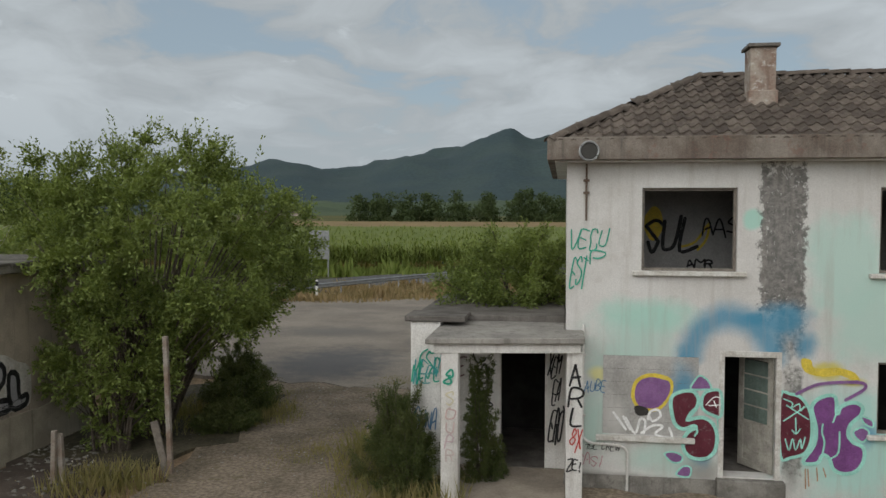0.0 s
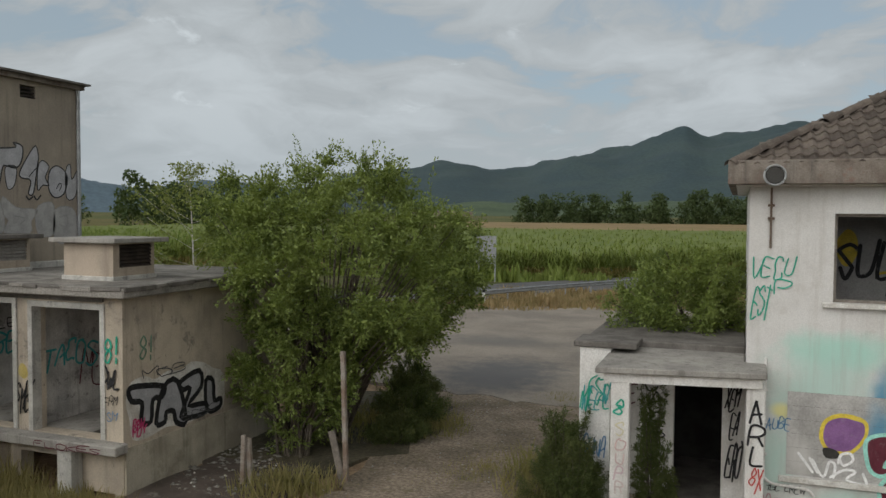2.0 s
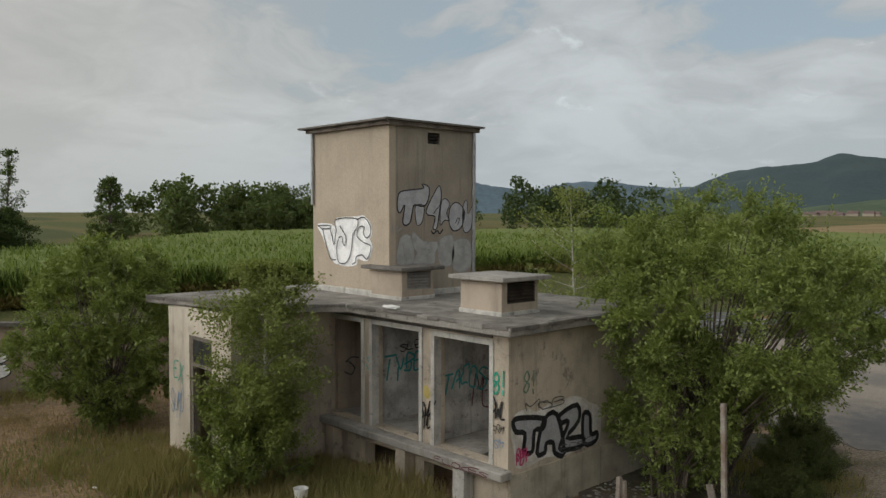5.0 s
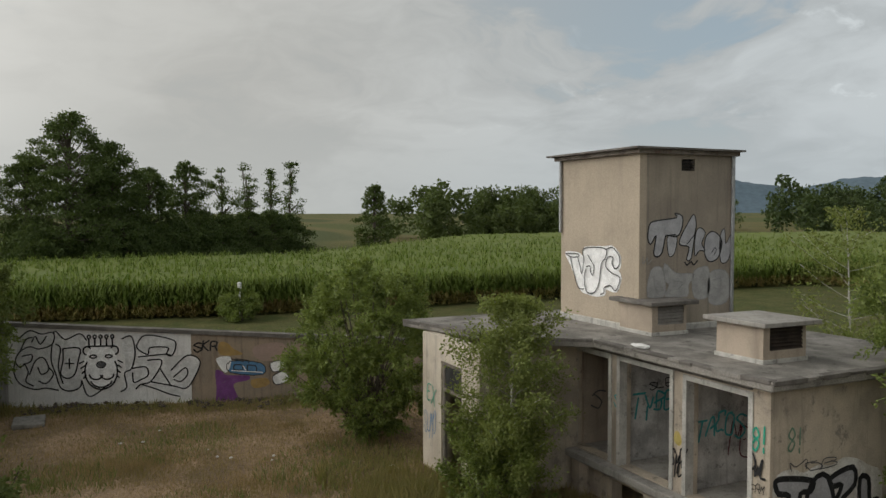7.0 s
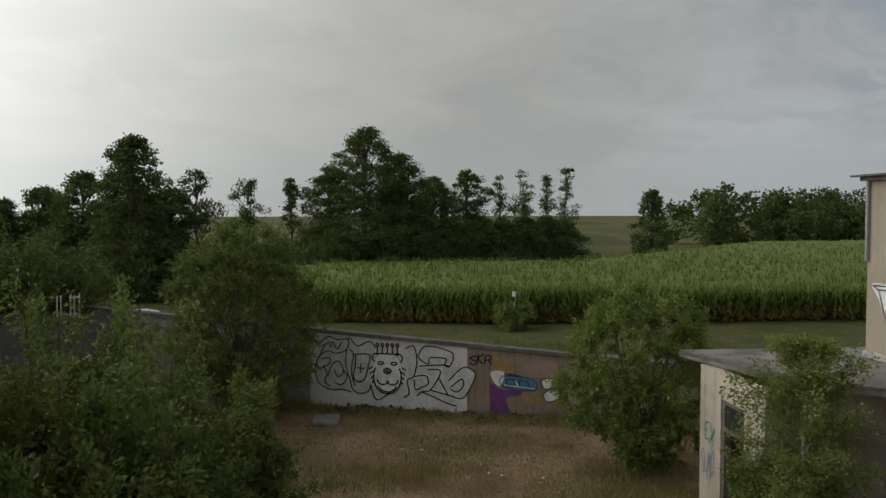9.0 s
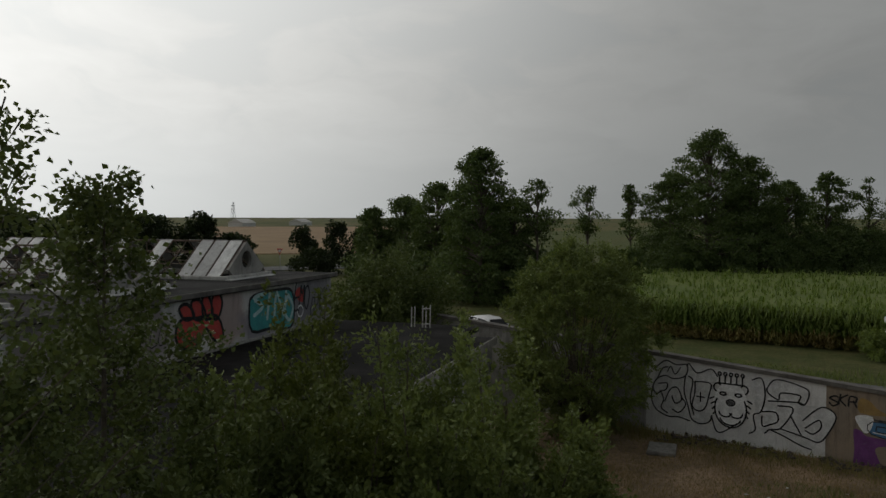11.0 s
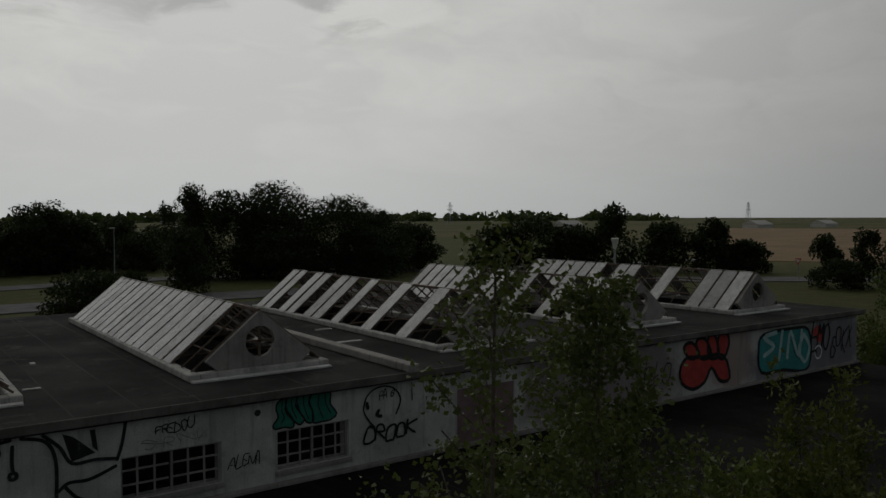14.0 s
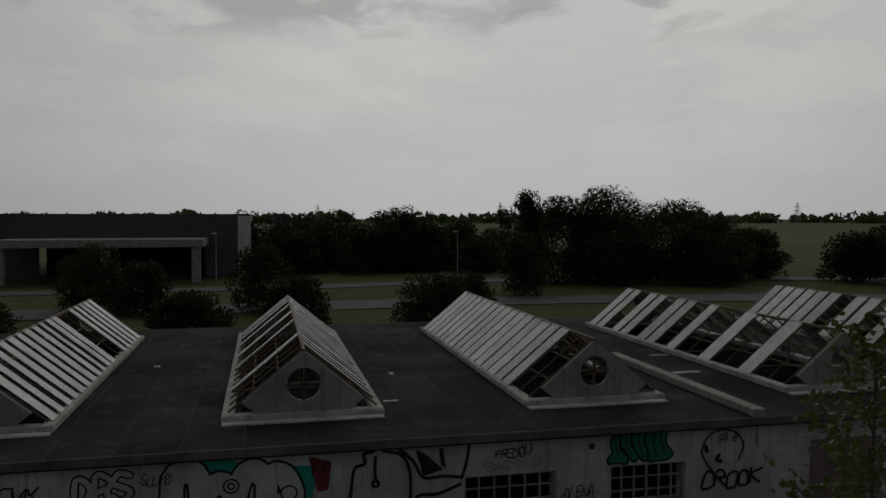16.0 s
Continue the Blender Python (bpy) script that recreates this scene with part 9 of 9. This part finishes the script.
mast = thing("flood_lamp", "tall floodlight mast standing behind the workshop", "lamp", "", "", (-34.9, -30.0, 0))
part("pole", tube(bmesh.new(), [(0, 0, -0.1), (0, 0, 6.9)], [0.09, 0.06], 8), grey_steel, mast)
bm = bmesh.new()
rings = [[bm.verts.new((x * r_, y * r_, z)) for x, y in ((-1, -0.5), (1, -0.5), (1, 0.5), (-1, 0.5))] for r_, z in ((0.14, 6.75), (0.36, 7.25), (0.40, 7.30), (0.40, 7.36))]
for a_, b_ in zip(rings, rings[1:]):
    for k in range(4):
        bm.faces.new((a_[k], a_[(k + 1) % 4], b_[(k + 1) % 4], b_[k]))
bm.faces.new(rings[0][::-1]), bm.faces.new(rings[-1])
bmesh.ops.transform(bm, matrix=Matrix.Rotation(radians(40), 4, "Z"), verts=bm.verts)
part("lamp_head", bm, white_plastic, mast, "pale tapered lamp head")

# ---- far buildings ----
hall_dark = surface("dark_hall_cladding", (0.10, 0.10, 0.105), (0.085, 0.085, 0.09), 0.3, 0.6, 0.0)
hall = thing("industrial_hall", "long dark industrial hall with a pale canopy", "building")
part("wall", pierced(0, -128.0, 0.4, 0.8, 75, 0, 9.4, [(7.5, 31, 0.1, 4.9)]), hall_dark, hall)
part("wall", box(0.8, 1.2, -170, -128.0, 0, 9.4), surface("pale_hall_end", (0.40, 0.40, 0.40), (0.34, 0.34, 0.34), 0.3, 0.7, 0.0), hall, "pale end wall")
part("corner_panel", box(0.75, 2.6, -127.62, -127.58, 0, 9.4), low_plaster, hall, "pale corner panel")
part("roof", box(0.8, 75, -170, -127.6, 9.4, 9.7, 0.05), hall_dark, hall)
part("back_wall", box(7, 32, -136.4, -136, 0, 5), dark_void, hall)
part("canopy", box(7.0, 34, -127.5, -116.5, 5.0, 6.1, 0.05), concrete, hall, "pale grey canopy band")
for x in (8, 20, 33.3):
    part("column", box(x - 0.6, x + 0.6, -118, -117, 0, 5.0), concrete, hall)
stub = thing("industrial_hall", "small dark tower behind the industrial hall", "building")
part("wall", box(-5.5, -3.2, -160, -150, 0, 9.6), hall_dark, stub)
part("roof", box(-5.6, -3.1, -160.1, -149.9, 9.6, 9.8), hall_dark, stub)
for k, (x, y) in enumerate(((-420, -420), (-520, -330), (-610, -330))):
    shed = thing("field_shed", "far white shed with a pitched roof on the plain", "shed", "white sheds on the plain", "", (x, y, 0))
    part("wall", box(-9, 9, -6, 6, -0.2, 2.6), low_plaster, shed)
    bm = bmesh.new()
    vs = [bm.verts.new(p) for p in ((-9.5, -6.5, 2.6), (9.5, -6.5, 2.6), (9.5, 6.5, 2.6), (-9.5, 6.5, 2.6), (-9.5, 0, 5.6), (9.5, 0, 5.6))]
    for q in ((0, 1, 5, 4), (2, 3, 4, 5), (0, 4, 3), (1, 2, 5), (3, 2, 1, 0)):
        bm.faces.new([vs[i] for i in q])
    part("roof", bm, white_wood, shed)
for x, y in ((-230, -760), (-520, -700), (-60, -900), (-800, -520)):
    py = thing("pylon", "far lattice power pylon on the plain", "pylon", "power pylons", "", (x, y, 0))
    bm = bmesh.new()
    for sx, sy in ((-1, -1), (1, -1), (1, 1), (-1, 1)):
        tube(bm, [(sx * 2.5, sy * 2.5, -0.2), (sx * 0.5, sy * 0.5, 24)], 0.22, 4)
    for k in range(5):
        r = 2.3 - 0.36 * k
        tube(bm, [(-r, -r, 4 * k + 2), (r, -r, 4 * k + 5)], 0.15, 4), tube(bm, [(r, r, 4 * k + 2), (-r, r, 4 * k + 5)], 0.15, 4)
    part("mast", bm, grey_steel, py)
    for z in (16, 20):
        part("arm", tube(bmesh.new(), [(-4.5, 0, z), (4.5, 0, z)], 0.2, 4), grey_steel, py)
for x, y, h in ((-30, -118, 7), (-42, -128, 7), (5, -112, 7)):
    lampost = thing("street_lamp", "slim street lamp beside the side road", "lamp", "street lamps", "", (x, y, 0))
    part("pole", tube(bmesh.new(), [(0, 0, -0.1), (0, 0, h)], [0.09, 0.05], 6), grey_steel, lampost)
    part("lamp_head", box(-0.1, 0.6, -0.12, 0.12, h - 0.05, h + 0.08, 0.02), white_plastic, lampost)

# ---- village at the foot of the hills ----
vr = random.Random(5)
for k in range(14):
    a = radians(20.5 + vr.uniform(-2.0, 2.2))
    d = 1180 + vr.uniform(-40, 60)
    hv = thing("village_house", "tiny far village house with a red roof", "house", "village houses", "", (-math.sin(a) * d, math.cos(a) * d, 1 + vr.uniform(0, 3)))
    w_, l_ = vr.uniform(5, 8), vr.uniform(6, 10)
    part("wall", box(-l_, l_, -w_ / 2, w_ / 2, -6, 3), grey_tower, hv)
    bm = bmesh.new()
    vs = [bm.verts.new(p) for p in ((-l_, -w_ / 2 - 0.5, 3), (l_, -w_ / 2 - 0.5, 3), (l_, w_ / 2 + 0.5, 3), (-l_, w_ / 2 + 0.5, 3), (-l_, 0, 6.5), (l_, 0, 6.5))]
    for q in ((0, 1, 5, 4), (2, 3, 4, 5), (0, 4, 3), (1, 2, 5), (3, 2, 1, 0)):
        bm.faces.new([vs[i] for i in q])
    part("roof", bm, paint_roof if k else (paint_roof := surface("far_red_roof", (0.17, 0.115, 0.105), (0.14, 0.105, 0.10), 0.1, 0.9, 0.0)), hv)

# ---- roof tiles of the house ----
tile = tile_mesh()
slope = math.atan2(RZ - EZ1, RY - (HY0 - 0.38))
run = math.hypot(RZ - EZ1, RY - (HY0 - 0.38))
tr = random.Random(8)
rows_n = int(run / 0.33)
TP = 0.20
far_v, far_q = [], []
tile_co = np.array([v.co[:] for v in tile.vertices])
tile_fc = np.array([list(p.vertices) for p in tile.polygons])
for i in range(rows_n + 1):
    f = i * 0.33 / run
    left_x, right_x = -0.22 + f * (RX0 + 0.22), HX1 + 0.3 - f * (HX1 + 0.3 - RX1)
    x = -0.22 + TP * math.ceil((left_x + 0.22 - 0.14) / TP)
    while x < right_x - 0.1 and f < 0.985:
        s = i * 0.33
        at = Vector((x, HY0 - 0.40 + s * math.cos(slope), EZ1 - 0.095 + s * math.sin(slope) + tr.uniform(0, 0.012)))
        turn = (slope - 0.02 + tr.uniform(-0.015, 0.015), tr.uniform(-0.015, 0.015), tr.uniform(-0.02, 0.02))
        if x < 5.5:
            ob = new("tile", tile)
            ob.location, ob.rotation_euler = at, turn
            ob.parent = roof_deck
        else:
            far_q.append(tile_fc + len(tile_co) * len(far_v))
            c, q = math.cos(turn[0]), math.sin(turn[0])
            far_v.append(tile_co @ np.array([[1, 0, 0], [0, c, q], [0, -q, c]]) + np.array(at))
        x += TP
array_mesh("tile_field", np.concatenate(far_v), np.concatenate(far_q), tile_mat, roof_deck, "stuff")
bm = bmesh.new()
for k in range(7):
    a = math.pi * k / 6
    bm.verts.new((0, 0.11 * math.cos(a), 0.09 * math.sin(a))), bm.verts.new((0.42, 0.10 * math.cos(a), 0.08 * math.sin(a) + 0.015))
bm.verts.ensure_lookup_table()
for k in range(6):
    bm.faces.new((bm.verts[2 * k], bm.verts[2 * k + 1], bm.verts[2 * k + 3], bm.verts[2 * k + 2]))
cap_me = bpy.data.meshes.new("ridge_tile")
bm.to_mesh(cap_me)
bm.free()
cap_me.materials.append(tile_mat)
a, b = Vector((-0.24, HY0 - 0.40, EZ1 - 0.075)), Vector((RX0, RY, RZ - 0.085))
for start, end in ((a, b), (b, Vector((6.8, RY, RZ - 0.085)))):
    d = end - start
    n_c = int(d.length / 0.38)
    for k in range(n_c):
        ob = new("ridge_tile", cap_me)
        ob.location = start + d * (k / n_c) + Vector((0, 0, tr.uniform(0, 0.02)))
        q = d.to_track_quat("X", "Z").to_euler()
        ob.rotation_euler = (q.x, q.y - 0.03 + (0.2 if (start is a and k == 5) else 0), q.z + tr.uniform(-0.04, 0.04))
        ob.parent = roof_deck
